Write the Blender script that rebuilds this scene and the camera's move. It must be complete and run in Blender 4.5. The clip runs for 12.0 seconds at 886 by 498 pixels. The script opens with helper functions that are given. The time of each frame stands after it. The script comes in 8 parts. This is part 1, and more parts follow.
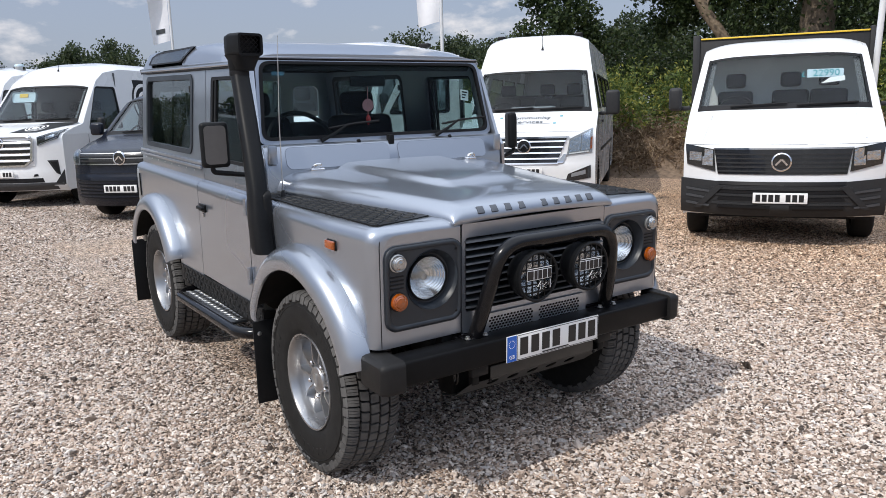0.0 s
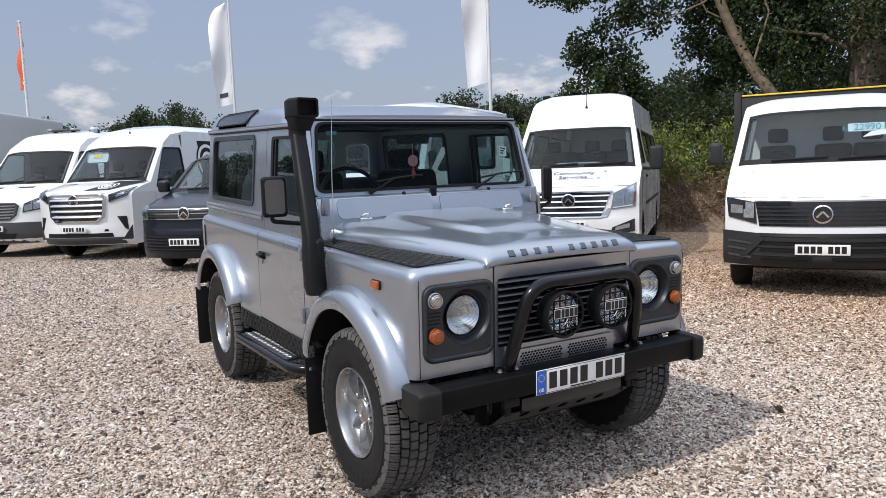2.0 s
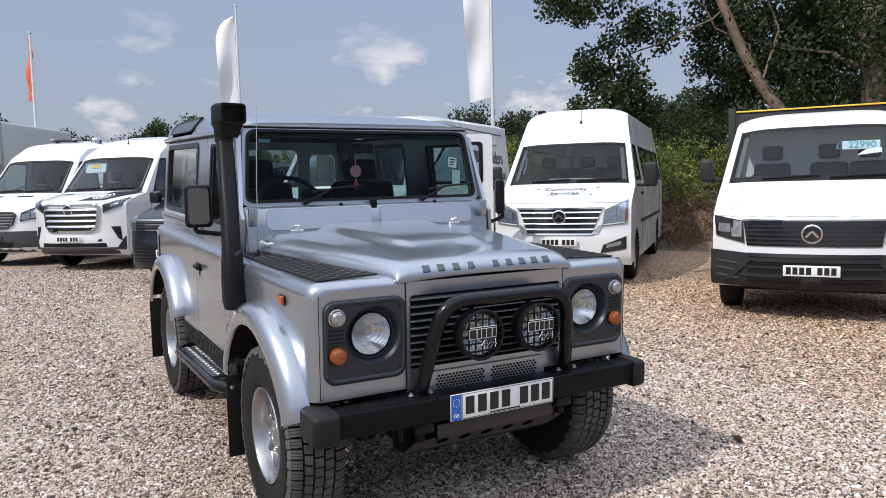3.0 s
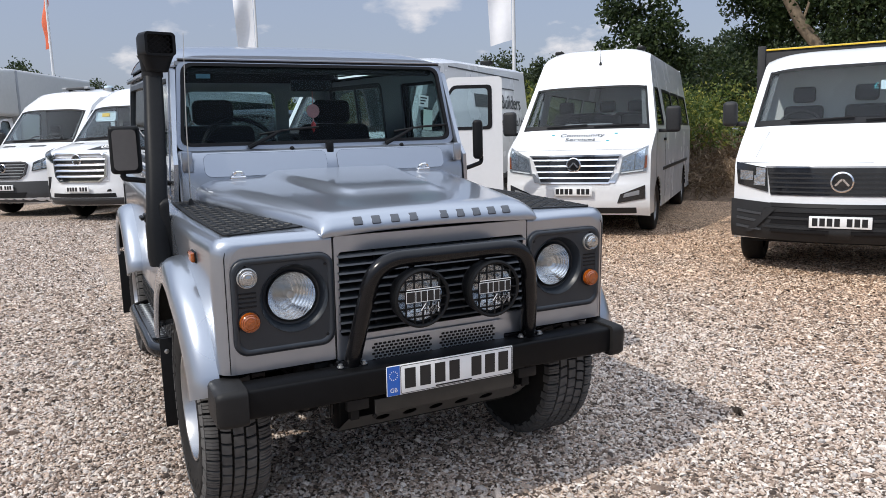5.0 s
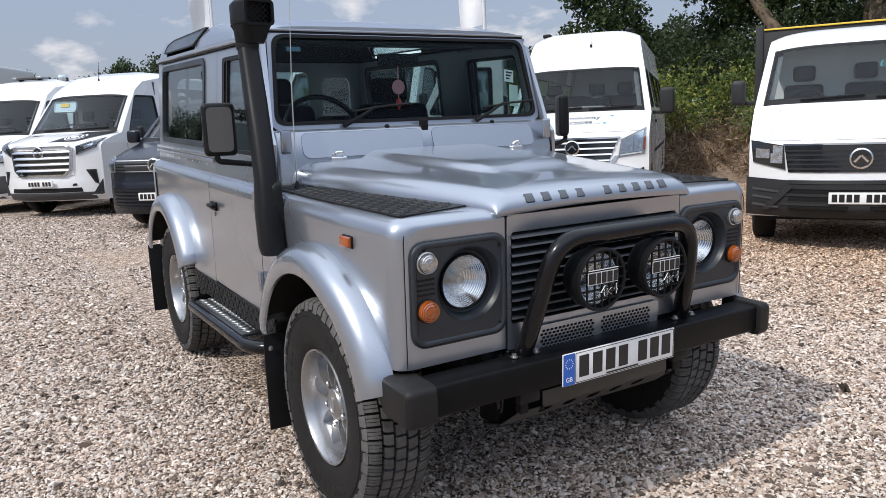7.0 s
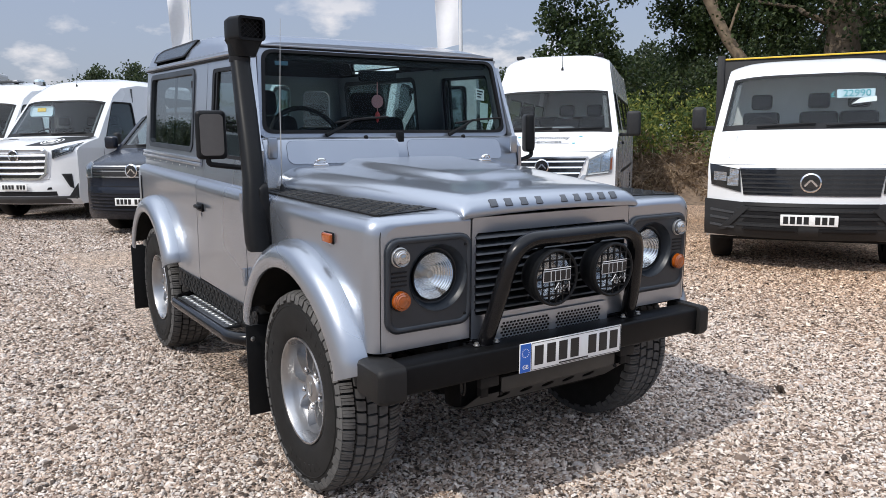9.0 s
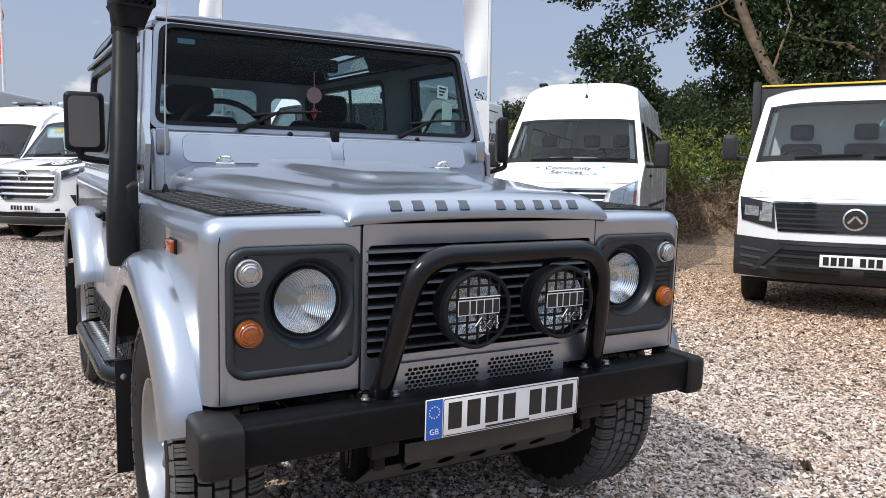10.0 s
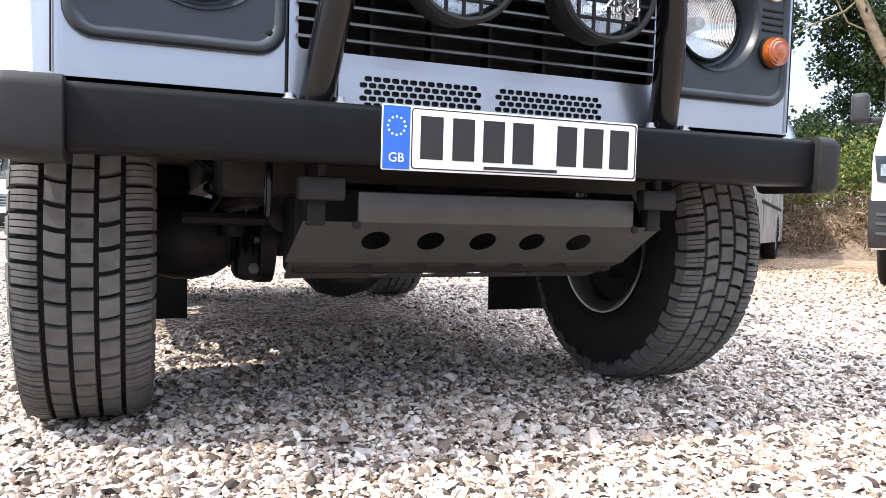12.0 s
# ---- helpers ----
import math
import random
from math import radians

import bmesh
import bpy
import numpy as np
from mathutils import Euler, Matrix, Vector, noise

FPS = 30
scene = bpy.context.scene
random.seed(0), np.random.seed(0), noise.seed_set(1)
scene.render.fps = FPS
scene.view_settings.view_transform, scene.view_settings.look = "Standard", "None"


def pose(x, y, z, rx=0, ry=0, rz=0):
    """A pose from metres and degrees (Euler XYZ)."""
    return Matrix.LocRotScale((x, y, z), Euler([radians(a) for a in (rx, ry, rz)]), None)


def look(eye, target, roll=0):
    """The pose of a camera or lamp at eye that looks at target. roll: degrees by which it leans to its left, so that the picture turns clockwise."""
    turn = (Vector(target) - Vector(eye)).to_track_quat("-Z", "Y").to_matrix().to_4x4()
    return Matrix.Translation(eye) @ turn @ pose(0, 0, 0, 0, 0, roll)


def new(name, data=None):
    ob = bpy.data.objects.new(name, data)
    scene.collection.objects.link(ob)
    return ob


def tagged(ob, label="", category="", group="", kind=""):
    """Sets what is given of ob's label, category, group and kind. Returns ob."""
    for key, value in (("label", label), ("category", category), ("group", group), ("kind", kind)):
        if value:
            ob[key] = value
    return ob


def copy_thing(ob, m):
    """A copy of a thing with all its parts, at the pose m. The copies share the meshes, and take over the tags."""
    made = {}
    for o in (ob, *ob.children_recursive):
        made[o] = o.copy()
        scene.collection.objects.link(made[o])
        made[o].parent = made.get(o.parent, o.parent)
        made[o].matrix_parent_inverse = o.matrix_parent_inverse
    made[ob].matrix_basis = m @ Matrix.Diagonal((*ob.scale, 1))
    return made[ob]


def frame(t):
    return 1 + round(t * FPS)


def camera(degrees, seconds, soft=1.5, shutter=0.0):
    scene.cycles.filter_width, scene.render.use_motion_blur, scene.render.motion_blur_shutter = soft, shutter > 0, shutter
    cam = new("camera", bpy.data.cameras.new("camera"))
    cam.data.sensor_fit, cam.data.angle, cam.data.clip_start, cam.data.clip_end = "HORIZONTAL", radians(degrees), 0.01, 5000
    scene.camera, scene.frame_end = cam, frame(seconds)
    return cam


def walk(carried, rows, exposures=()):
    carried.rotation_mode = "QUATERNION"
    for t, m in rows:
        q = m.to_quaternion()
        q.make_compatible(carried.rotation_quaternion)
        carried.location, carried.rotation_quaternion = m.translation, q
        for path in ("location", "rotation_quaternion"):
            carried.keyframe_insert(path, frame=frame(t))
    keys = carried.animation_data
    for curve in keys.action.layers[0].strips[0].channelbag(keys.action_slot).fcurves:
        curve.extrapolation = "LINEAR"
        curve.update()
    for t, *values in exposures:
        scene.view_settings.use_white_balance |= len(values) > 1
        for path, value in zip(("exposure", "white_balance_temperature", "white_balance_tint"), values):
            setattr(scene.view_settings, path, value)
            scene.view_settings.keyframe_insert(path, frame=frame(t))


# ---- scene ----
cam = camera(61.2, 12.0, 0.8)
PATH = [
    (0, (-2.087, -2.89, 1.494), (-0.976, -1.268, 1.13), -1.7),
    (0.5, (-2.117, -2.93, 1.488), (-1.032, -1.287, 1.139), -1.8),
    (1, (-2.24, -3.019, 1.493), (-1.182, -1.351, 1.179), -1.9),
    (1.5, (-2.294, -3.077, 1.492), (-1.263, -1.383, 1.229), -2.1),
    (2, (-2.196, -3.177, 1.475), (-1.184, -1.465, 1.264), -2.1),
    (2.5, (-1.935, -3.304, 1.452), (-0.938, -1.579, 1.275), -1.9),
    (2.7, (-1.851, -3.282, 1.445), (-0.861, -1.551, 1.28), -1.7),
    (4.3, (-1.222, -3.017, 1.395), (-0.33, -1.244, 1.145), -1.1),
    (4.5, (-1.204, -3.009, 1.387), (-0.315, -1.237, 1.126), -1.3),
    (5, (-1.2, -3.005, 1.385), (-0.315, -1.237, 1.088), -1.6),
    (5.5, (-1.35, -2.912, 1.386), (-0.446, -1.158, 1.064), -2.2),
    (6, (-1.587, -2.781, 1.394), (-0.656, -1.042, 1.063), -2.9),
    (6.5, (-1.678, -2.574, 1.35), (-0.707, -0.858, 1.012), -3.1),
    (6.7, (-1.71, -2.442, 1.35), (-0.712, -0.743, 1.011), -3.0),
    (8.3, (-2.046, -2.674, 1.338), (-0.995, -1.0, 1.036), -1.2),
    (8.5, (-2.037, -2.686, 1.339), (-0.969, -1.022, 1.037), -1.0),
    (9, (-1.927, -2.702, 1.328), (-0.843, -1.046, 1.041), -0.7),
    (9.5, (-1.574, -2.65, 1.27), (-0.501, -0.981, 1.021), -0.2),
    (10, (-1.188, -2.339, 1.174), (-0.19, -0.616, 0.989), 0.7),
    (10.5, (-0.786, -2.005, 0.784), (-0.001, -0.165, 0.732), 1.7),
    (11, (-0.709, -1.895, 0.474), (-0.106, 0.01, 0.533), 1.8),
    (11.5, (-0.681, -1.888, 0.438), (-0.104, 0.027, 0.466), 0.8),
    (12, (-0.634, -1.864, 0.381), (0.117, -0.012, 0.331), 0.9),
]
walk(cam, [(t, look(eye, target, roll)) for t, eye, target, roll in PATH], [(0, -0.16), (5.5, -0.14), (8.5, -0.10), (9.5, -0.13), (10, -0.02), (10.5, 0.31), (11, 0.78), (11.5, 1.03), (12, 1.27)])

# ---- world and sun ----
SUN = Vector((-0.90, -0.145, 1.0)).normalized()
world = bpy.data.worlds.new("sky")
scene.world = world
world.use_nodes = True
wn, wl = world.node_tree.nodes, world.node_tree.links
sky = wn.new("ShaderNodeTexSky")
sky.sky_type, sky.sun_disc = "NISHITA", False
sky.sun_elevation, sky.sun_rotation = math.asin(SUN.z), math.atan2(SUN.x, SUN.y)
sky.air_density, sky.dust_density, sky.ozone_density = 1.0, 2.5, 2.0
# cumulus and thin haze: two noises over the sky's directions
wco = wn.new("ShaderNodeTexCoord")
wmap = wn.new("ShaderNodeMapping")
wmap.inputs["Scale"].default_value = (6.5, 6.5, 14.0)
wmap.inputs["Location"].default_value = (0.6, 0.35, 0.4)
wl.new(wco.outputs["Generated"], wmap.inputs["Vector"])
puff = wn.new("ShaderNodeTexNoise")
puff.inputs["Scale"].default_value, puff.inputs["Detail"].default_value, puff.inputs["Roughness"].default_value = 1.0, 7, 0.55
wl.new(wmap.outputs[0], puff.inputs["Vector"])
pramp = wn.new("ShaderNodeValToRGB")
pramp.color_ramp.elements[0].position, pramp.color_ramp.elements[1].position = 0.585, 0.70
pramp.color_ramp.elements[0].color, pramp.color_ramp.elements[1].color = (0, 0, 0, 1), (0.95, 0.95, 0.95, 1)
wl.new(puff.outputs["Fac"], pramp.inputs[0])
cmix = wn.new("ShaderNodeMixRGB")
cmix.inputs[2].default_value = (4.6, 4.45, 4.5, 1)
# cumulus sits low over the horizon and thins out higher up
low = wn.new("ShaderNodeValToRGB")
low.color_ramp.elements[0].position, low.color_ramp.elements[1].position = 0.12, 0.22
low.color_ramp.elements[0].color, low.color_ramp.elements[1].color = (1, 1, 1, 1), (0.22, 0.22, 0.22, 1)
lmul = wn.new("ShaderNodeMixRGB")
lmul.blend_type, lmul.inputs[0].default_value = "MULTIPLY", 1.0
wl.new(pramp.outputs[0], lmul.inputs[1])
wl.new(low.outputs[0], lmul.inputs[2])
wl.new(lmul.outputs[0], cmix.inputs[0])
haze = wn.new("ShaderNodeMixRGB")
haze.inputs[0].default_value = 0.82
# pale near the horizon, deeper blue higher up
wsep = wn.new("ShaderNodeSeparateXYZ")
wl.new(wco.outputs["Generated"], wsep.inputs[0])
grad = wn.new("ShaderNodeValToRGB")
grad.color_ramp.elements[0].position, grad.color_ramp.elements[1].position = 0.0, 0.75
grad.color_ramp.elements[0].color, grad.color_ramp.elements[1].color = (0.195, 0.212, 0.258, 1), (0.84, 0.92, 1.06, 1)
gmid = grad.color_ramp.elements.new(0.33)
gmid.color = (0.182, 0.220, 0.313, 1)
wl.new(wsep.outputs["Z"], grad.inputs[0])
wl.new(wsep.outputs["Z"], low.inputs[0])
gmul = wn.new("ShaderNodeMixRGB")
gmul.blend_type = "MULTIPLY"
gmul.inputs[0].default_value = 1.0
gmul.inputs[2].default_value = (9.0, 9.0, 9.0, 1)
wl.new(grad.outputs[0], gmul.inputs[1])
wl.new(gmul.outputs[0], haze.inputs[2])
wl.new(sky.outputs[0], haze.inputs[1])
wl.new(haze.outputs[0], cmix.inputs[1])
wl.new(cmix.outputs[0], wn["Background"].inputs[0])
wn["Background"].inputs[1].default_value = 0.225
sun = new("sun", bpy.data.lights.new("sun", "SUN"))
sun.data.energy, sun.data.angle, sun.data.color = 2.9, radians(0.6), (1.0, 0.95, 0.875)
sun.matrix_world = look((0, 0, 20), Vector((0, 0, 20)) - SUN)
tagged(sun, kind="structure")

# ---- mesh helpers ----
MIRROR = Matrix.Diagonal((-1, 1, 1, 1))


def thing(name, label, category, m=None, group="", kind=""):
    ob = new(name)
    ob.empty_display_size = 0.2
    if m is not None:
        ob.matrix_basis = m
    return tagged(ob, label, category, group, kind)


def finish(bm, smooth=38):
    bmesh.ops.recalc_face_normals(bm, faces=bm.faces)
    if smooth:
        for f in bm.faces:
            f.smooth = True
        for e in bm.edges:
            if len(e.link_faces) == 2 and e.calc_face_angle(0) > radians(smooth):
                e.smooth = False


def part(name, bm, material, parent=None, label="", smooth=38, m=None):
    """Links a bmesh as one mesh object under a thing or a part."""
    if m is not None:
        bm.transform(m)
    finish(bm, smooth)
    me = bpy.data.meshes.new(name)
    bm.to_mesh(me)
    bm.free()
    me.materials.append(material)
    ob = new(name, me)
    ob.parent = parent
    if label:
        ob["label"] = label
    return ob


def join(bm, other, m=None):
    if m is not None:
        other.transform(m)
    me = bpy.data.meshes.new("tmp")
    other.to_mesh(me)
    other.free()
    bm.from_mesh(me)
    bpy.data.meshes.remove(me)
    return bm


def bx(x0, x1, y0, y1, z0, z1, bev=0.0, seg=2, bm=None, m=None):
    """A box with rounded edges; added to bm where one is given."""
    b = bmesh.new()
    bmesh.ops.create_cube(b, size=1, matrix=Matrix.Translation(((x0 + x1) / 2, (y0 + y1) / 2, (z0 + z1) / 2)) @ Matrix.Diagonal((x1 - x0, y1 - y0, z1 - z0, 1)))
    if bev:
        bmesh.ops.bevel(b, geom=b.edges[:], offset=bev, segments=seg, profile=0.5, affect="EDGES")
    if m is not None:
        b.transform(m)
    return join(bm, b) if bm else b


def loft(rings, bm=None, close=False, cap0=False, cap1=False):
    bm = bm or bmesh.new()
    vs = [[bm.verts.new(p) for p in ring] for ring in rings]
    n = len(vs[0])
    for a, b in zip(vs, vs[1:]):
        for i in range(n if close else n - 1):
            j = (i + 1) % n
            bm.faces.new((a[i], a[j], b[j], b[i]))
    if cap0:
        bm.faces.new(vs[0][::-1])
    if cap1:
        bm.faces.new(vs[-1])
    return bm


def rounded(pts, r, n=5):
    """A path with its inner corners rounded."""
    pts = [Vector(p) for p in pts]
    out = [pts[0]]
    for a, b, c in zip(pts, pts[1:], pts[2:]):
        u, v = (a - b), (c - b)
        k = min(r, u.length * 0.49, v.length * 0.49)
        p, q = b + u.normalized() * k, b + v.normalized() * k
        out += [p.lerp(b, t).lerp(b.lerp(q, t), t) for t in (i / n for i in range(n + 1))]
    return out + [pts[-1]]


def tube(pts, r, seg=12, bm=None, caps=True):
    """A round bar along a path; r is one radius or one for each point."""
    pts = [Vector(p) for p in pts]
    rs = r if isinstance(r, (list, tuple)) else [r] * len(pts)
    ways = [(b - a).normalized() for a, b in zip(pts, pts[1:])]
    ways = [ways[0]] + [(a + b).normalized() for a, b in zip(ways, ways[1:])] + [ways[-1]]
    side = ways[0].orthogonal().normalized()
    rings = []
    for p, w, k in zip(pts, ways, rs):
        side = (side - w * side.dot(w)).normalized()
        up = w.cross(side)
        rings.append([p + k * (math.cos(a) * side + math.sin(a) * up) for a in (2 * math.pi * i / seg for i in range(seg))])
    return loft(rings, bm, close=True, cap0=caps, cap1=caps)


def lathe(profile, seg=32, m=None, bm=None, cap0=False, cap1=False):
    """Turns rows of (radius, height) round z."""
    b = loft([[(r * math.cos(a), r * math.sin(a), z) for a in (2 * math.pi * i / seg for i in range(seg))] for r, z in profile], None, True, cap0, cap1)
    if m is not None:
        b.transform(m)
    return join(bm, b) if bm else b


def rrect(u0, u1, v0, v1, r, n=5):
    out = []
    for cu, cv, a0 in ((u1 - r, v1 - r, 0), (u0 + r, v1 - r, 90), (u0 + r, v0 + r, 180), (u1 - r, v0 + r, 270)):
        out += [(cu + r * math.cos(radians(a0 + 90 * i / n)), cv + r * math.sin(radians(a0 + 90 * i / n))) for i in range(n + 1)]
    return out


def rpoly(pts, r, n=4):
    """A closed outline with rounded corners."""
    out, k = [], len(pts)
    for i in range(k):
        a, b, c = (Vector(pts[(i + d) % k]) for d in (-1, 0, 1))
        rr = min(r, (a - b).length * 0.49, (c - b).length * 0.49)
        p, q = b + (a - b).normalized() * rr, b + (c - b).normalized() * rr
        out += [tuple(p.lerp(b, t).lerp(b.lerp(q, t), t)) for t in (j / n for j in range(n + 1))]
    return out


def circle(cu, cv, r, n=24):
    return [(cu + r * math.cos(2 * math.pi * i / n), cv + r * math.sin(2 * math.pi * i / n)) for i in range(n)]


def plate(outer, holes, f, t, bm=None):
    """A sheet of thickness t with holes through it; f(u, v, d) lays it into space, d from the front."""
    bm = bm or bmesh.new()
    loops = [outer] + list(holes)
    sides = []
    for d in (0.0, t):
        rows = [[bm.verts.new(f(u, v, d)) for u, v in lp] for lp in loops]
        edges = [bm.edges.new((vs[i], vs[(i + 1) % len(vs)])) for vs in rows for i in range(len(vs))]
        bmesh.ops.triangle_fill(bm, use_beauty=True, edges=edges)
        sides.append(rows)
    for a, b in zip(*sides):
        for i in range(len(a)):
            j = (i + 1) % len(a)
            bm.faces.new((a[i], a[j], b[j], b[i]))
    return bm


def band(outer, inner, f, t, bm=None):
    """A closed frame between two outlines with the same number of points."""
    bm = bm or bmesh.new()
    rows = [[bm.verts.new(f(u, v, d)) for u, v in lp] for lp, d in ((outer, t), (outer, 0.0), (inner, 0.0), (inner, t))]
    n = len(outer)
    for a, b in zip(rows, rows[1:] + rows[:1]):
        for i in range(n):
            j = (i + 1) % n
            bm.faces.new((a[i], a[j], b[j], b[i]))
    return bm


def front(y):
    """Lays (x, z) outlines on a plane that faces -y."""
    return lambda u, v, d: (u, y + d, v)


def letters(text, size, depth, m, material, name, parent, label=""):
    c = bpy.data.curves.new("text", "FONT")
    c.body, c.size, c.extrude, c.align_x, c.align_y = text, size, depth, "CENTER", "CENTER"
    tmp = new("tmp", c)
    dg = bpy.context.evaluated_depsgraph_get()
    me = bpy.data.meshes.new_from_object(tmp.evaluated_get(dg))
    bpy.data.objects.remove(tmp)
    me.transform(m)
    me.materials.clear()
    me.materials.append(material)
    ob = new(name, me)
    ob.parent = parent
    if label:
        ob["label"] = label
    return ob


FACE = pose(0, 0, 0, 90, 0, 0)  # lays letters upright, facing -y


# ---- materials ----
def material(name, col, rough=0.5, metal=0.0, var=0.0, scale=30.0, bump=0.0, bscale=None, coat=0.0, rvar=0.0, col2=None, emit=None, spec=0.5, dirt=0.0):
    """A Principled material with a fine grain, broad stains and a little relief."""
    mt = bpy.data.materials.new(name)
    mt.use_nodes = True
    n, l = mt.node_tree.nodes, mt.node_tree.links
    p = n["Principled BSDF"]
    p.inputs["Base Color"].default_value = (*col, 1)
    p.inputs["Roughness"].default_value, p.inputs["Metallic"].default_value = rough, metal
    p.inputs["Coat Weight"].default_value, p.inputs["Coat Roughness"].default_value = coat, 0.06
    p.inputs["Specular IOR Level"].default_value = spec
    tc = n.new("ShaderNodeTexCoord")
    fine = n.new("ShaderNodeTexNoise")
    fine.inputs["Scale"].default_value, fine.inputs["Detail"].default_value = scale, 5
    l.new(tc.outputs["Object"], fine.inputs["Vector"])
    broad = n.new("ShaderNodeTexNoise")
    broad.inputs["Scale"].default_value, broad.inputs["Detail"].default_value = max(scale / 14, 0.4), 3
    l.new(tc.outputs["Object"], broad.inputs["Vector"])
    if var:
        add = n.new("ShaderNodeMath")
        add.operation = "ADD"
        l.new(fine.outputs["Fac"], add.inputs[0])
        l.new(broad.outputs["Fac"], add.inputs[1])
        ramp = n.new("ShaderNodeMapRange")
        ramp.inputs["From Min"].default_value, ramp.inputs["From Max"].default_value = 0.65, 1.35
        l.new(add.outputs[0], ramp.inputs["Value"])
        mx = n.new("ShaderNodeMixRGB")
        c2 = col2 or tuple(min(1, c * (1 + var)) for c in col)
        mx.inputs[1].default_value = (*(c * (1 - var) for c in col), 1)
        mx.inputs[2].default_value = (*c2, 1)
        l.new(ramp.outputs[0], mx.inputs[0])
        l.new(mx.outputs[0], p.inputs["Base Color"])
    if rvar:
        rr = n.new("ShaderNodeMapRange")
        rr.inputs["From Min"].default_value, rr.inputs["From Max"].default_value = 0.3, 0.7
        rr.inputs["To Min"].default_value, rr.inputs["To Max"].default_value = max(rough - rvar, 0.02), rough + rvar
        l.new(broad.outputs["Fac"], rr.inputs["Value"])
        l.new(rr.outputs[0], p.inputs["Roughness"])
    if bump:
        bp = n.new("ShaderNodeBump")
        bp.inputs["Strength"].default_value, bp.inputs["Distance"].default_value = 1.0, bump
        src = fine
        if bscale:
            src = n.new("ShaderNodeTexNoise")
            src.inputs["Scale"].default_value, src.inputs["Detail"].default_value = bscale, 3
            l.new(tc.outputs["Object"], src.inputs["Vector"])
        l.new(src.outputs["Fac"], bp.inputs["Height"])
        l.new(bp.outputs[0], p.inputs["Normal"])
    if emit:
        p.inputs["Emission Color"].default_value, p.inputs["Emission Strength"].default_value = (*col, 1), emit
    return mt


def glass(name, tint, rough=0.0, least=0.035):
    """A thin pane: tinted see-through with a mirror gloss that grows towards grazing."""
    mt = bpy.data.materials.new(name)
    mt.use_nodes = True
    n, l = mt.node_tree.nodes, mt.node_tree.links
    n.remove(n["Principled BSDF"])
    tr, gl, mx, fr, pw, sc = (n.new(k) for k in ("ShaderNodeBsdfTransparent", "ShaderNodeBsdfGlossy", "ShaderNodeMixShader", "ShaderNodeLayerWeight", "ShaderNodeMath", "ShaderNodeMapRange"))
    tr.inputs[0].default_value = (*tint, 1)
    gl.inputs["Roughness"].default_value = rough
    fr.inputs[0].default_value = 0.5
    pw.operation, pw.inputs[1].default_value = "POWER", 4.0
    l.new(fr.outputs["Facing"], pw.inputs[0])
    sc.inputs["To Min"].default_value, sc.inputs["To Max"].default_value = least, 0.9
    l.new(pw.outputs[0], sc.inputs["Value"])
    l.new(sc.outputs[0], mx.inputs[0])
    l.new(tr.outputs[0], mx.inputs[1])
    l.new(gl.outputs[0], mx.inputs[2])
    l.new(mx.outputs[0], n["Material Output"].inputs[0])
    return mt


SILVER = material("silver_paint", (0.358, 0.388, 0.438), 0.29, 0.80, var=0.015, scale=6, coat=0.8, rvar=0.04)
FLARE = SILVER
BLACK_PLASTIC = material("black_plastic", (0.008, 0.0085, 0.0095), 0.46, var=0.2, scale=60, bump=0.0002, bscale=900, rvar=0.1, spec=0.17)
BLACK_PAINT = material("black_paint", (0.005, 0.005, 0.006), 0.17, var=0.2, scale=40, rvar=0.05, spec=0.34, bump=0.0001, bscale=500)
BUMPER = material("bumper_black", (0.005, 0.005, 0.0055), 0.42, var=0.25, scale=35, bump=0.00025, bscale=420, rvar=0.1, spec=0.13)
CAP = material("bumper_cap_plastic", (0.013, 0.0125, 0.0125), 0.55, var=0.2, scale=40, bump=0.0003, bscale=700, rvar=0.08, spec=0.25)
SLATE = material("slate_grey_plastic", (0.019, 0.024, 0.031), 0.40, var=0.08, scale=50, bump=0.0001, bscale=700, rvar=0.06)
RUBBER = material("tyre_rubber", (0.0135, 0.013, 0.0125), 0.70, var=0.35, scale=24, bump=0.0004, bscale=260, rvar=0.1, spec=0.22)
# dusty tread rubber, its colour also lightened for the sky light on it
DUSTY_SKYLIT_RUBBER = material("dusty_skylit_tread", (0.098, 0.095, 0.092), 0.85, var=0.35, scale=30, bump=0.0004, bscale=300, spec=0.2)
SEAL = material("black_rubber", (0.008, 0.008, 0.009), 0.5, var=0.2, scale=60, spec=0.25)
DARK = material("underside_black", (0.010, 0.0098, 0.0096), 0.6, var=0.5, scale=22, bump=0.0006, bscale=120, rvar=0.15, spec=0.2)
SKID = material("skid_plate_grey", (0.050, 0.049, 0.046), 0.42, 0.3, var=0.15, scale=20, rvar=0.1, bump=0.0001, bscale=200)
ALLOY = material("alloy_silver", (0.40, 0.40, 0.405), 0.31, 0.92, var=0.06, scale=40, coat=0.25, rvar=0.08)
CHROME = material("chrome", (0.75, 0.75, 0.76), 0.10, 1.0, var=0.02, scale=30)
STEEL = material("zinc_steel", (0.55, 0.55, 0.54), 0.38, 0.9, var=0.15, scale=60)
SLAT = material("grille_grey", (0.050, 0.055, 0.063), 0.42, 0.25, var=0.12, scale=40, rvar=0.08)
MESH_GREY = material("grey_mesh", (0.30, 0.31, 0.325), 0.45, 0.5, var=0.08, scale=60)
TREAD = material("worn_chequer_tread", (0.050, 0.052, 0.056), 0.28, 0.5, var=0.35, scale=50, rvar=0.08)
CHEQUER = material("black_chequer", (0.012, 0.0125, 0.0135), 0.50, 0.0, var=0.2, scale=60, rvar=0.1, spec=0.22)
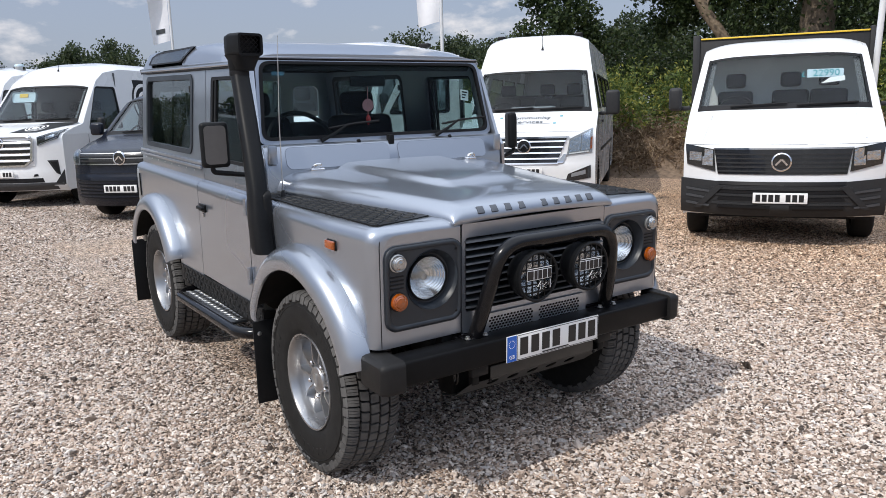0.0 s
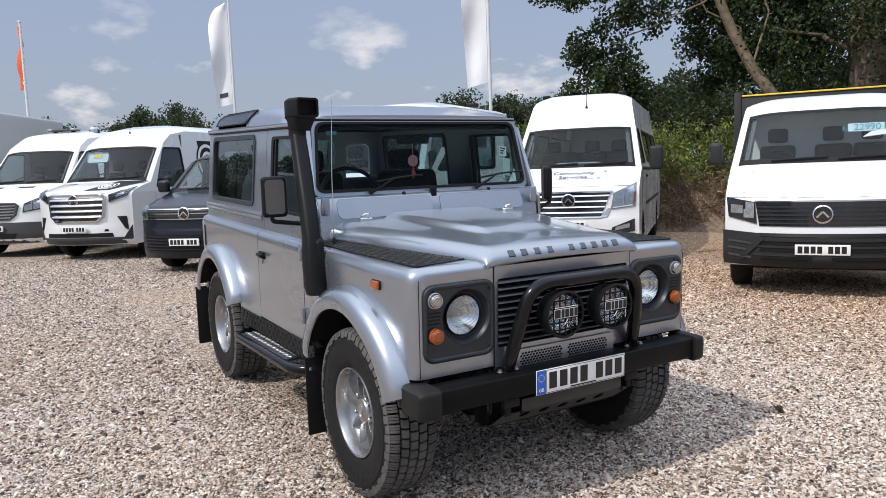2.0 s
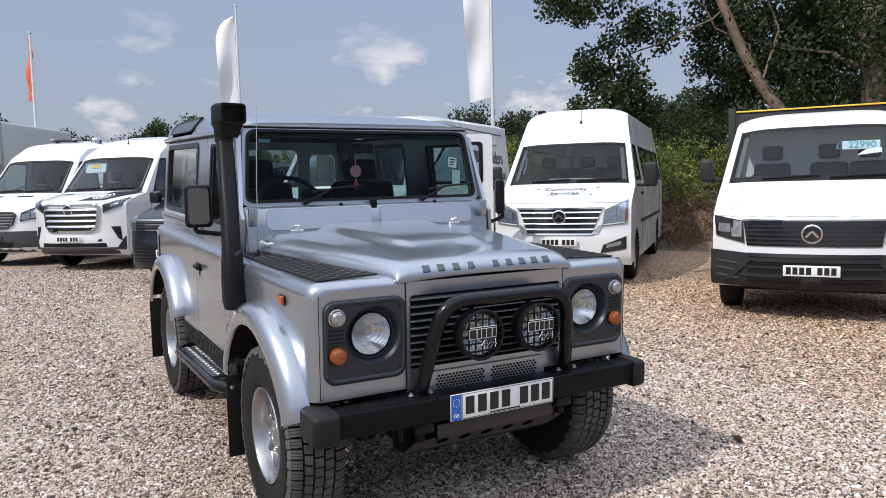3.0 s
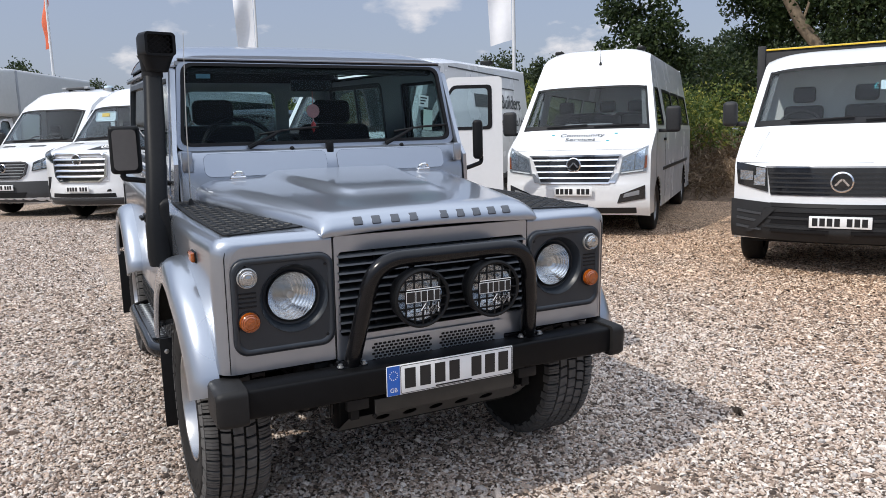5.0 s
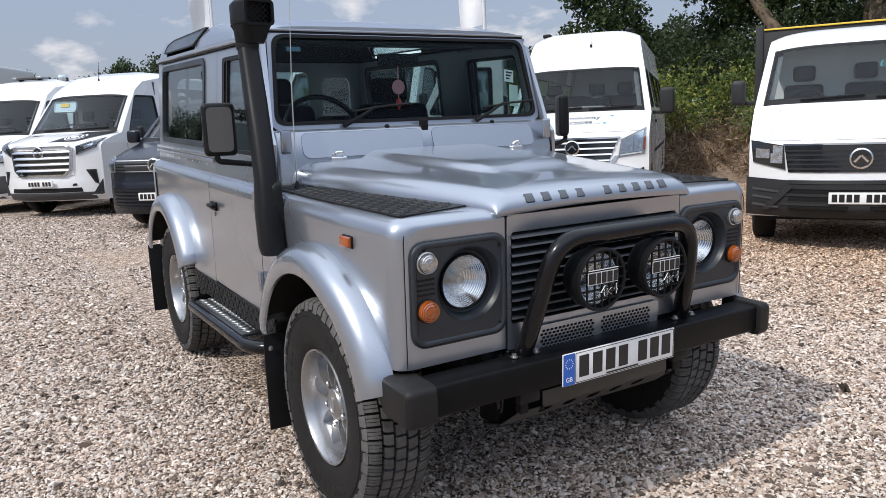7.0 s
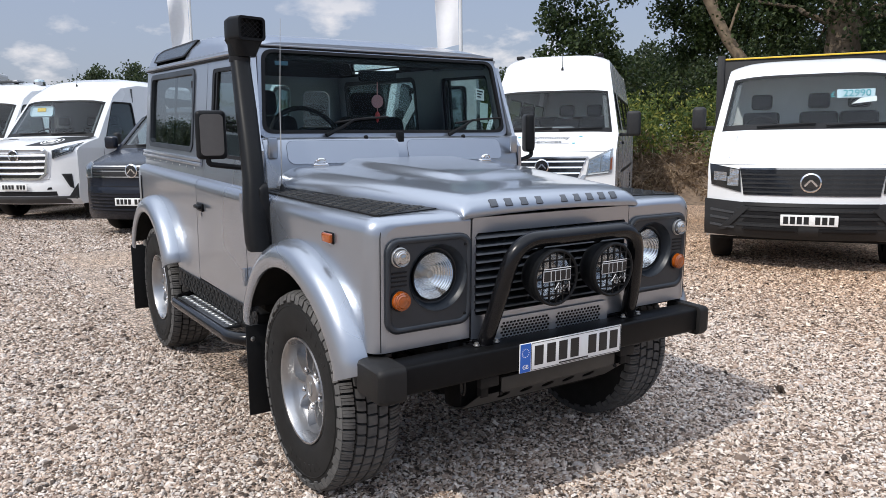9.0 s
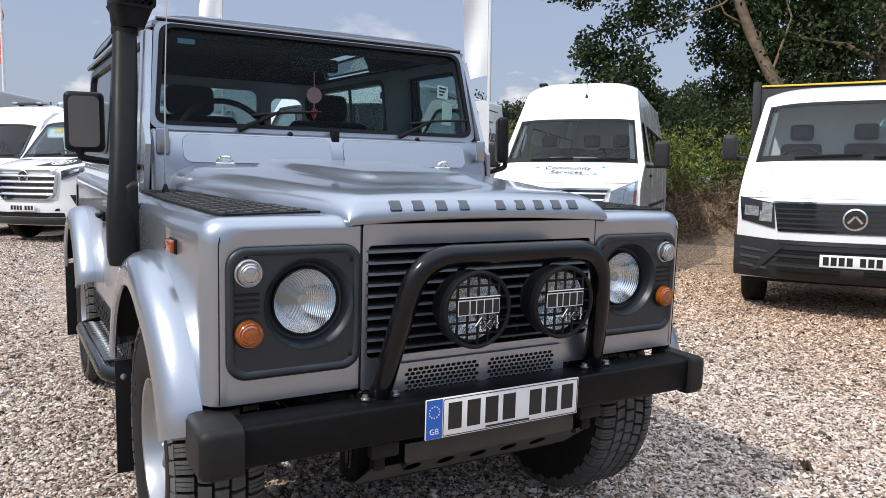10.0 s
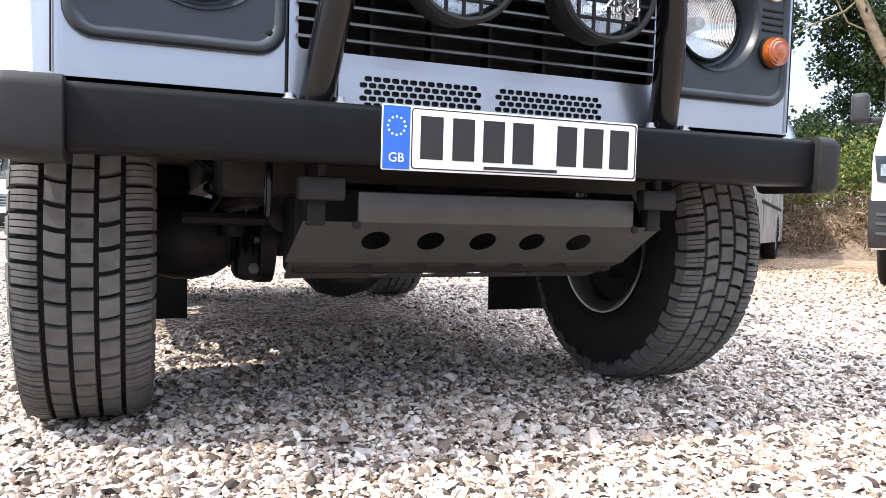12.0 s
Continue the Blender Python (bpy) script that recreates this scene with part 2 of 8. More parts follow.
AMBER = material("amber_lens", (0.29, 0.060, 0.002), 0.07, var=0.25, scale=120, coat=1.0)
CLEAR = glass("clear_lens", (0.92, 0.94, 0.95), 0.02)
PANE = glass("window_glass", (0.66, 0.73, 0.73), 0.0, 0.085)
SCREEN = glass("windscreen_glass", (0.72, 0.80, 0.81), 0.0, 0.009)
LENS = material("ribbed_lens", (0.8, 0.82, 0.84), 0.12, 0.85, var=0.08, scale=70, bump=0.002, bscale=40)
TRIM = material("cabin_trim", (0.012, 0.0125, 0.014), 0.7, var=0.2, scale=40, bump=0.0004, bscale=300)
SEAT = material("seat_cloth", (0.012, 0.0125, 0.014), 0.85, var=0.25, scale=80, bump=0.0005, bscale=500)
LINING = material("roof_lining", (0.018, 0.019, 0.021), 0.85, var=0.1, scale=80)
PLATE_WHITE = material("plate_white", (0.80, 0.80, 0.79), 0.32, var=0.02, scale=60)
PLATE_INK = material("plate_ink", (0.012, 0.012, 0.013), 0.4, var=0.1, scale=60)
PLATE_BLUE = material("plate_blue", (0.02, 0.12, 0.50), 0.35, var=0.06, scale=60)
WHITE_INK = material("white_print", (0.82, 0.82, 0.82), 0.5, var=0.03, scale=60)
MIRROR_BACK = material("mirror_back_grey", (0.085, 0.080, 0.079), 0.35, var=0.1, scale=30, rvar=0.08)
LETTER_GREY = material("letter_grey", (0.075, 0.082, 0.095), 0.3, 0.3, var=0.08, scale=60, coat=0.4)


def ribbed(name):
    """Bright reflector seen through a fluted lens: vertical ribs in its relief."""
    mt = material(name, (0.92, 0.93, 0.94), 0.08, 1.0)
    n, k = mt.node_tree.nodes, mt.node_tree.links
    tc, wv, bp = n.new("ShaderNodeTexCoord"), n.new("ShaderNodeTexWave"), n.new("ShaderNodeBump")
    wv.inputs["Scale"].default_value, wv.inputs["Distortion"].default_value = 78.0, 0.6
    bp.inputs["Strength"].default_value, bp.inputs["Distance"].default_value = 0.5, 0.0010
    k.new(tc.outputs["Object"], wv.inputs["Vector"])
    k.new(wv.outputs["Fac"], bp.inputs["Height"])
    k.new(bp.outputs[0], n["Principled BSDF"].inputs["Normal"])
    return mt


REFLECT = ribbed("ribbed_reflector")

# ---- the gravel yard ----
STONE_COLOURS = [(0.0, (0.055, 0.043, 0.036)), (0.13, (0.145, 0.110, 0.089)), (0.27, (0.33, 0.25, 0.198)), (0.44, (0.53, 0.42, 0.342)), (0.58, (0.64, 0.535, 0.455)), (0.69, (0.44, 0.41, 0.39)), (0.84, (0.73, 0.635, 0.555)), (1.0, (0.86, 0.78, 0.71))]


def ramp_of(n, colours):
    r = n.new("ShaderNodeValToRGB")
    e = r.color_ramp.elements
    e[0].position, e[0].color = colours[0][0], (*colours[0][1], 1)
    e[1].position, e[1].color = colours[-1][0], (*colours[-1][1], 1)
    for p, c in colours[1:-1]:
        k = e.new(p)
        k.color = (*c, 1)
    return r


def muddied(n, l, tc, colour):
    """Earth washed off the bank stains the stones at its foot."""
    sep, far, no, add, mx = (n.new(k) for k in ("ShaderNodeSeparateXYZ", "ShaderNodeMapRange", "ShaderNodeTexNoise", "ShaderNodeMath", "ShaderNodeMixRGB"))
    l.new(tc.outputs["Object"], sep.inputs[0])
    no.inputs["Scale"].default_value, no.inputs["Detail"].default_value = 0.8, 6
    l.new(tc.outputs["Object"], no.inputs["Vector"])
    add.operation = "MULTIPLY_ADD"
    add.inputs[1].default_value = 2.5
    l.new(no.outputs["Fac"], add.inputs[0])
    l.new(sep.outputs["X"], add.inputs[2])
    far.inputs["From Min"].default_value, far.inputs["From Max"].default_value = 3.4, 6.4
    l.new(add.outputs[0], far.inputs["Value"])
    mx.blend_type = "MULTIPLY"
    mx.inputs[2].default_value = (1.07, 0.93, 0.78, 1)
    l.new(far.outputs[0], mx.inputs[0])
    l.new(colour, mx.inputs[1])
    return mx.outputs[0]


def gravel_ground():
    mt = bpy.data.materials.new("gravel")
    mt.use_nodes = True
    n, l = mt.node_tree.nodes, mt.node_tree.links
    p = n["Principled BSDF"]
    p.inputs["Roughness"].default_value = 0.88
    p.inputs["Specular IOR Level"].default_value = 0.25
    tc = n.new("ShaderNodeTexCoord")
    warp = n.new("ShaderNodeTexNoise")
    warp.inputs["Scale"].default_value = 60
    wm = n.new("ShaderNodeMixRGB")
    wm.blend_type, wm.inputs[0].default_value = "LINEAR_LIGHT", 0.006
    l.new(tc.outputs["Object"], warp.inputs["Vector"])
    l.new(tc.outputs["Object"], wm.inputs[1])
    l.new(warp.outputs["Color"], wm.inputs[2])
    vo = n.new("ShaderNodeTexVoronoi")
    vo.inputs["Scale"].default_value = 72
    l.new(wm.outputs[0], vo.inputs["Vector"])
    sep = n.new("ShaderNodeSeparateColor")
    l.new(vo.outputs["Color"], sep.inputs[0])
    ramp = ramp_of(n, STONE_COLOURS)
    l.new(sep.outputs[0], ramp.inputs[0])
    # gaps between stones: shade painted in as darker colour towards cell edges
    gap_shade = n.new("ShaderNodeMapRange")
    gap_shade.inputs["From Min"].default_value, gap_shade.inputs["From Max"].default_value = 0.35, 0.85
    gap_shade.inputs["To Min"].default_value, gap_shade.inputs["To Max"].default_value = 1.08, 0.14
    l.new(vo.outputs["Distance"], gap_shade.inputs["Value"])
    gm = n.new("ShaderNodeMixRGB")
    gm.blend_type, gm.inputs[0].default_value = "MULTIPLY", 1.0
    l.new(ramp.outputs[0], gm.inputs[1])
    l.new(gap_shade.outputs[0], gm.inputs[2])
    # broad patches: dusty, sandy and greyer
    br = n.new("ShaderNodeTexNoise")
    br.inputs["Scale"].default_value, br.inputs["Detail"].default_value = 0.55, 5
    l.new(tc.outputs["Object"], br.inputs["Vector"])
    bramp = ramp_of(n, [(0.3, (0.92, 0.90, 0.90)), (0.5, (1.0, 0.97, 0.94)), (0.7, (1.10, 1.0, 0.90))])
    l.new(br.outputs["Fac"], bramp.inputs[0])
    bm_ = n.new("ShaderNodeMixRGB")
    bm_.blend_type, bm_.inputs[0].default_value = "MULTIPLY", 1.0
    # clumps of lighter and darker stones
    mid = n.new("ShaderNodeTexNoise")
    mid.inputs["Scale"].default_value, mid.inputs["Detail"].default_value, mid.inputs["Roughness"].default_value = 14, 9, 0.82
    l.new(tc.outputs["Object"], mid.inputs["Vector"])
    mramp = ramp_of(n, [(0.36, (0.42, 0.38, 0.35)), (0.5, (1.0, 0.97, 0.93)), (0.62, (1.45, 1.36, 1.26))])
    l.new(mid.outputs["Fac"], mramp.inputs[0])
    mm = n.new("ShaderNodeMixRGB")
    mm.blend_type, mm.inputs[0].default_value = "MULTIPLY", 1.0
    l.new(gm.outputs[0], mm.inputs[1])
    l.new(mramp.outputs[0], mm.inputs[2])
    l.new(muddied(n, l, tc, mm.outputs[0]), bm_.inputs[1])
    l.new(bramp.outputs[0], bm_.inputs[2])
    # beyond the yard the sheet turns to rough grass
    ln = n.new("ShaderNodeVectorMath")
    ln.operation = "LENGTH"
    l.new(tc.outputs["Object"], ln.inputs[0])
    far = n.new("ShaderNodeMapRange")
    far.inputs["From Min"].default_value, far.inputs["From Max"].default_value = 36, 42
    l.new(ln.outputs["Value"], far.inputs["Value"])
    gr = n.new("ShaderNodeTexNoise")
    gr.inputs["Scale"].default_value, gr.inputs["Detail"].default_value = 3, 6
    l.new(tc.outputs["Object"], gr.inputs["Vector"])
    gramp = ramp_of(n, [(0.3, (0.03, 0.045, 0.015)), (0.5, (0.06, 0.075, 0.028)), (0.7, (0.10, 0.10, 0.05))])
    l.new(gr.outputs["Fac"], gramp.inputs[0])
    fm = n.new("ShaderNodeMixRGB")
    l.new(far.outputs[0], fm.inputs[0])
    l.new(bm_.outputs[0], fm.inputs[1])
    l.new(gramp.outputs[0], fm.inputs[2])
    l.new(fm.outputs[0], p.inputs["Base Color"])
    bp = n.new("ShaderNodeBump")
    bp.inputs["Strength"].default_value, bp.inputs["Distance"].default_value, bp.invert = 0.9, 0.012, True
    l.new(vo.outputs["Distance"], bp.inputs["Height"])
    l.new(bp.outputs[0], p.inputs["Normal"])
    return mt


def stone_material():
    mt = bpy.data.materials.new("pebbles")
    mt.use_nodes = True
    n, l = mt.node_tree.nodes, mt.node_tree.links
    p = n["Principled BSDF"]
    p.inputs["Roughness"].default_value = 0.75
    p.inputs["Specular IOR Level"].default_value = 0.3
    geo = n.new("ShaderNodeNewGeometry")
    ramp = ramp_of(n, STONE_COLOURS)
    l.new(geo.outputs["Random Per Island"], ramp.inputs[0])
    tc = n.new("ShaderNodeTexCoord")
    no = n.new("ShaderNodeTexNoise")
    no.inputs["Scale"].default_value, no.inputs["Detail"].default_value = 160, 4
    l.new(tc.outputs["Object"], no.inputs["Vector"])
    rr = ramp_of(n, [(0.3, (0.72, 0.70, 0.68)), (0.55, (1, 1, 1)), (0.75, (1.15, 1.12, 1.08))])
    l.new(no.outputs["Fac"], rr.inputs[0])
    mm = n.new("ShaderNodeMixRGB")
    mm.blend_type, mm.inputs[0].default_value = "MULTIPLY", 1.0
    l.new(ramp.outputs[0], mm.inputs[1])
    l.new(rr.outputs[0], mm.inputs[2])
    l.new(muddied(n, l, tc, mm.outputs[0]), p.inputs["Base Color"])
    return mt


GRAVEL, PEBBLE = gravel_ground(), stone_material()
bm = bmesh.new()
GROUND_Z = -0.008  # the tyres sink a little between the stones


def ground_at(x, y):
    """The yard falls gently towards the open side: its height under (x, y), for numbers or arrays."""
    x, y = np.asarray(x, float), np.asarray(y, float)
    k = np.clip((x - 1.0) / 3.0, 0, 1)
    k = k * k * (3 - 2 * k)
    near = -0.042 + 0.0186 * np.clip(y, -4.5, 2.25)
    f = np.clip((y - 2.0) / 7.0, 0, 1)
    off = -0.04 * (1 - f * f * (3 - 2 * f))
    return near * (1 - k) + off * k


steps = [i * 0.5 for i in range(-24, 29)]
xs_, ys_ = [-2500, -300, -40] + steps + [40, 300, 2500], [-2500, -300, -40] + steps + [40, 300, 2500]
loft([[(x, y, GROUND_Z + float(ground_at(x, y))) for x in xs_] for y in ys_], bm)
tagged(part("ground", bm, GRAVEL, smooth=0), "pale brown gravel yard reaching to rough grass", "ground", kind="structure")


def pebbles(name, count_area, spacing, size, seed, verts, faces, label):
    """Loose stones over rectangles of the plan, as one mesh."""
    rng = np.random.default_rng(seed)
    pts = []
    for x0, x1, y0, y1 in count_area:
        nx, ny = int((x1 - x0) / spacing), int((y1 - y0) / spacing)
        gx, gy = np.meshgrid(np.arange(nx), np.arange(ny))
        q = np.stack([x0 + (gx.ravel() + rng.random(nx * ny)) * spacing, y0 + (gy.ravel() + rng.random(nx * ny)) * spacing], 1)
        pts.append(q)
    pts = np.concatenate(pts)
    k, nv = len(pts), len(verts)
    s = size * np.exp(rng.normal(0, 0.34, (k, 1))) * rng.uniform(0.75, 1.25, (k, 3)) * np.array([1.35, 0.78, 0.62])
    shape = verts[None] * rng.uniform(0.82, 1.18, (k, nv, 1)) * s[:, None, :]
    a, b, c = rng.uniform(0, 2 * np.pi, k), rng.normal(0, 0.45, k), rng.normal(0, 0.40, k)
    ca, sa, cb, sb, cc, sc = np.cos(a), np.sin(a), np.cos(b), np.sin(b), np.cos(c), np.sin(c)
    x, y, z = shape[..., 0], shape[..., 1], shape[..., 2]
    y, z = y * cb[:, None] - z * sb[:, None], y * sb[:, None] + z * cb[:, None]
    x, z = x * cc[:, None] + z * sc[:, None], -x * sc[:, None] + z * cc[:, None]
    x, y = x * ca[:, None] - y * sa[:, None], x * sa[:, None] + y * ca[:, None]
    z0 = rng.uniform(-0.35, 0.95, k) * s[:, 2] + GROUND_Z + ground_at(pts[:, 0], pts[:, 1])
    co = np.stack([x + pts[:, :1], y + pts[:, 1:], z + z0[:, None]], -1).reshape(-1, 3)
    fi = (faces[None] + (np.arange(k) * nv)[:, None, None]).reshape(-1)
    me = bpy.data.meshes.new(name)
    nf = k * len(faces)
    me.vertices.add(len(co))
    me.vertices.foreach_set("co", co.ravel())
    me.loops.add(nf * 3)
    me.loops.foreach_set("vertex_index", fi)
    me.polygons.add(nf)
    me.polygons.foreach_set("loop_start", np.arange(nf) * 3)
    me.update(calc_edges=True)
    me.shade_flat()
    me.materials.append(PEBBLE)
    return tagged(new(name, me), label, "gravel", kind="stuff")


# crushed chip: five-sided below, a three-sided flat above
IV = np.array([(math.cos(a), math.sin(a), -0.35) for a in (2 * math.pi * i / 5 for i in range(5))] + [(0.62 * math.cos(a), 0.62 * math.sin(a), 0.75) for a in (2 * math.pi * i / 3 + 0.3 for i in range(3))])
IF = np.array([(0, 1, 5), (1, 6, 5), (1, 2, 6), (2, 3, 6), (3, 7, 6), (3, 4, 7), (4, 0, 7), (0, 5, 7), (5, 6, 7)])
OV = np.array([(1, 0, 0), (0, 1, 0), (-1, 0, 0), (0, -1, 0), (0, 0, 1), (0.2, 0.1, -1)], float)
OF = np.array([(0, 1, 4), (1, 2, 4), (2, 3, 4), (3, 0, 4)])
pebbles("gravel_stones", [(-2.7, 2.9, -1.75, 1.2), (-2.7, -0.7, 1.2, 2.6), (0.6, 2.9, 1.2, 2.2)], 0.0117, 0.0070, 3, IV, IF, "loose pale brown and grey gravel stones")
pebbles("gravel_stones", [(-5.5, -2.7, -1.5, 7.5), (-2.7, -0.9, 2.6, 7.5), (2.9, 7.0, -3.5, 6.5), (-0.7, 2.9, 2.2, 6.0), (0.4, 2.9, -3.2, -1.75), (-2.7, 0.4, -2.6, -1.75)], 0.0230, 0.0092, 5, OV, OF, "loose gravel stones over the yard")
pebbles("gravel_stones", [(-6.5, 1.5, 7.5, 13.5)], 0.031, 0.0108, 7, OV, OF, "loose stones over the far yard")

# ---- the silver off-road car ----
car = thing("off_road_car", "silver short-wheelbase off-road car with black snorkel on gravel", "car")
# the body stands nose-down on its springs
BODY = Matrix.Translation((0, 0, 0.9)) @ Matrix.Rotation(radians(2.0), 4, "X") @ Matrix.Translation((0, 0, -0.9))
ARCH_R, HUB_F, HUB_R = 0.50, (0.0, 0.395), (2.342, 0.36)


def cpart(name, bm, mat_, parent=car, label="", smooth=38, side=1, pitched=True):
    m = BODY if pitched else Matrix()
    # behind the nose the flanks stand a little further out
    for v in bm.verts:
        v.co.x += math.copysign(0.017, v.co.x) * min(1, max(0, (abs(v.co.x) - 0.60) / 0.10)) * min(1, max(0, (v.co.y + 0.50) / 0.30)) * (1 + 0.35 * min(1, max(0, v.co.y - 0.6)))
    return part(name, bm, mat_, parent, label, smooth, m @ (MIRROR if side < 0 else Matrix()))


def upper_x(z):
    return 0.752 - 0.085 * (z - 1.12)


def side_upper(u, v, d):
    return (upper_x(v) - d, u, v)


def side_lower(u, v, d):
    return (0.80 - d, u, v)


def shoulder(y0, y1):
    prof = [(0.80, 1.035), (0.80, 1.052), (0.795, 1.072), (0.782, 1.086), (0.765, 1.092), (0.753, 1.095), (0.752, 1.125)]
    back = [(x - 0.02, z) for x, z in prof[::-1]]
    ring = prof + back
    return loft([[(x, y, z) for x, z in ring] for y in (y0, y1)], None, True, True, True)


def arch_arc(c, r, zlow, n=26, rev=False):
    a = math.asin((zlow - c[1]) / r)
    pts = [(c[0] - r * math.cos(a + (math.pi - 2 * a) * i / n), c[1] + r * math.sin(a + (math.pi - 2 * a) * i / n)) for i in range(n + 1)]
    return pts[::-1] if rev else pts


def wing_ring(y):
    off_t = max(0.0, 1 - (y + 0.545) / 0.055)
    off = 0.055 * (1 - math.sqrt(max(0, 1 - off_t * off_t)))
    X, Z = 0.80 - off, 1.095 - off * 0.55
    low = max(0.635, HUB_F[1] + math.sqrt(max(0, ARCH_R**2 - y * y)))
    r = 0.055
    pts = [(0.40, y, Z), (X - 0.2, y, Z + 0.002)]
    pts += [(X - r + r * math.sin(a), y, Z - r + r * math.cos(a)) for a in (radians(90 * i / 7) for i in range(8))]
    z1 = Z - r
    pts += [(X, y, z1 + (min(low, z1 - 0.02) - z1) * i / 4) for i in range(1, 5)]
    return pts


def build_wing(s):
    ys = [-0.545 + 0.055 * (1 - math.cos(radians(90 * i / 6))) for i in range(7)] + [-0.47, -0.45, -0.44, -0.43]
    ys += [-0.42 + 0.84 * i / 30 for i in range(31)] + [0.43, 0.44, 0.45, 0.47, 0.55, 0.632]
    rings = [wing_ring(y) for y in ys]
    bm = loft(rings)
    plate([(x, z) for x, y, z in rings[0]] + [(0.40, 0.635)], [circle(0.540, 0.877, 0.116, 44)], front(-0.545), 0.002, bm)
    wing = cpart("front_wing", bm, SILVER, side=s)
    cpart("panel_seam", bx(0.396, 0.40, -0.5455, -0.53, 0.635, 1.07, bm=None), SEAL, wing, side=s)
    # thin seam where the front face meets the flank
    cpart("panel_seam", tube([(0.765, -0.5462, 0.64), (0.765, -0.5462, 1.03), (0.752, -0.53, 1.072), (0.747, -0.44, 1.096)], 0.0016, 5), SEAL, wing, side=s)
    # slate lamp surround with a recess round the headlamp
    o = rrect(0.399, 0.750, 0.696, 1.026, 0.050, 7)
    f = front(-0.553)
    bm = plate(o, [circle(0.540, 0.877, 0.1165, 44)], f, 0.006)
    bmesh.ops.remove_doubles(bm, verts=bm.verts, dist=1e-5)
    panel = cpart("lamp_surround", bm, SLATE, label="slate grey plastic lamp surround", side=s)
    bm = loft([[(u, y, v) for u, v in rrect(0.399 + i, 0.750 - i, 0.696 + i, 1.026 - i, 0.050 - i * 0.7, 7)] for i, y in ((0.0, -0.549), (0.003, -0.556), (0.009, -0.5595), (0.016, -0.559), (0.022, -0.5535))], None, True)
    cpart("raised_border", bm, SLATE, panel, side=s)
    for k in range(4):
        cpart("vent_slot", bx(0.668, 0.728, -0.557, -0.55, 0.862 + k * 0.015, 0.868 + k * 0.015, 0.002), SEAL, panel, side=s)
    for x, z in ((0.428, 0.735), (0.70, 0.998), (0.428, 0.985)):
        cpart("screw", lathe([(0, 0.004), (0.005, 0.003), (0.006, 0)], 10, pose(x, -0.553, z, 90)), SEAL, panel, side=s)
    # headlamp: a dark bezel set in a shallow bowl, a bulb shield in the reflector and a domed lens
    at = pose(0.540, -0.518, 0.877, 90)
    ring = lathe([(0.117, 0.040), (0.1165, 0.0365), (0.112, 0.030), (0.103, 0.008), (0.099, 0.001), (0.088, -0.002)], 44, at)
    lamp = cpart("headlamp", ring, SLATE, side=s)
    cpart("rim", lathe([(0.090, 0.004), (0.089, 0.011), (0.085, 0.012), (0.083, 0.002)], 40, at), BLACK_PLASTIC, lamp, side=s)
    bowl = [(0.084 * math.sqrt(1 - k / 9), 0.004 - 0.066 * k / 9) for k in range(9)] + [(0.014, -0.062)]
    cpart("reflector", lathe(bowl, 44, at), REFLECT, lamp, "polished reflector", side=s)
    cpart("bulb_shield", lathe([(0.0155, -0.064), (0.0155, -0.026), (0.013, -0.020), (0, -0.018)], 20, at), STEEL, lamp, side=s)
    bm = lathe([(0.085, 0.006), (0.07, 0.016), (0.05, 0.023), (0.025, 0.027), (0.0, 0.028)], 40, at)
    cpart("lens", bm, HEAD_LENS, lamp, "clear ribbed glass lens", side=s).visible_shadow = False
    # side lamp and indicator
    for name, z, r, mt_ in (("side_lamp", 0.963, 0.031, SIDE_LENS), ("indicator", 0.815, 0.034, AMBER)):
        base = cpart(name, lathe([(r + 0.003, 0), (r + 0.003, 0.008), (r - 0.002, 0.011), (0, 0.011)], 24, pose(0.697, -0.553, z, 90)), BLACK_PLASTIC if name == "indicator" else STEEL, side=s)
        prof = [(r, 0.008), (r, 0.016), (r * 0.93, 0.024), (r * 0.86, 0.0235), (r * 0.78, 0.027), (r * 0.68, 0.0265), (r * 0.58, 0.03), (r * 0.46, 0.0295), (r * 0.3, 0.032), (0, 0.0325)]
        cpart("lens", lathe(prof, 28, pose(0.697, -0.553, z, 90)), mt_, base, side=s)
    # side repeater
    rep = cpart("side_repeater", bx(0.795, 0.806, -0.296, -0.224, 0.978, 1.020, 0.005), BLACK_PLASTIC, side=s)
    cpart("lens", bx(0.803, 0.817, -0.293, -0.227, 0.981, 1.017, 0.006, 3), AMBER, rep, side=s)
    # chequer plate on the wing top
    out = [(0.748, -0.475), (0.735, -0.492), (0.60, -0.462), (0.465, -0.42), (0.455, -0.405), (0.52, 0.0), (0.60, 0.30), (0.672, 0.59), (0.755, 0.60), (0.758, 0.1)]
    bm = plate(out, [], lambda u, v, d: (u, v, 1.101 - d), 0.005)
    top = cpart("chequer_plate", bm, CHEQUER, label="black chequer plate on the wing top", side=s)
    bm = bmesh.new()
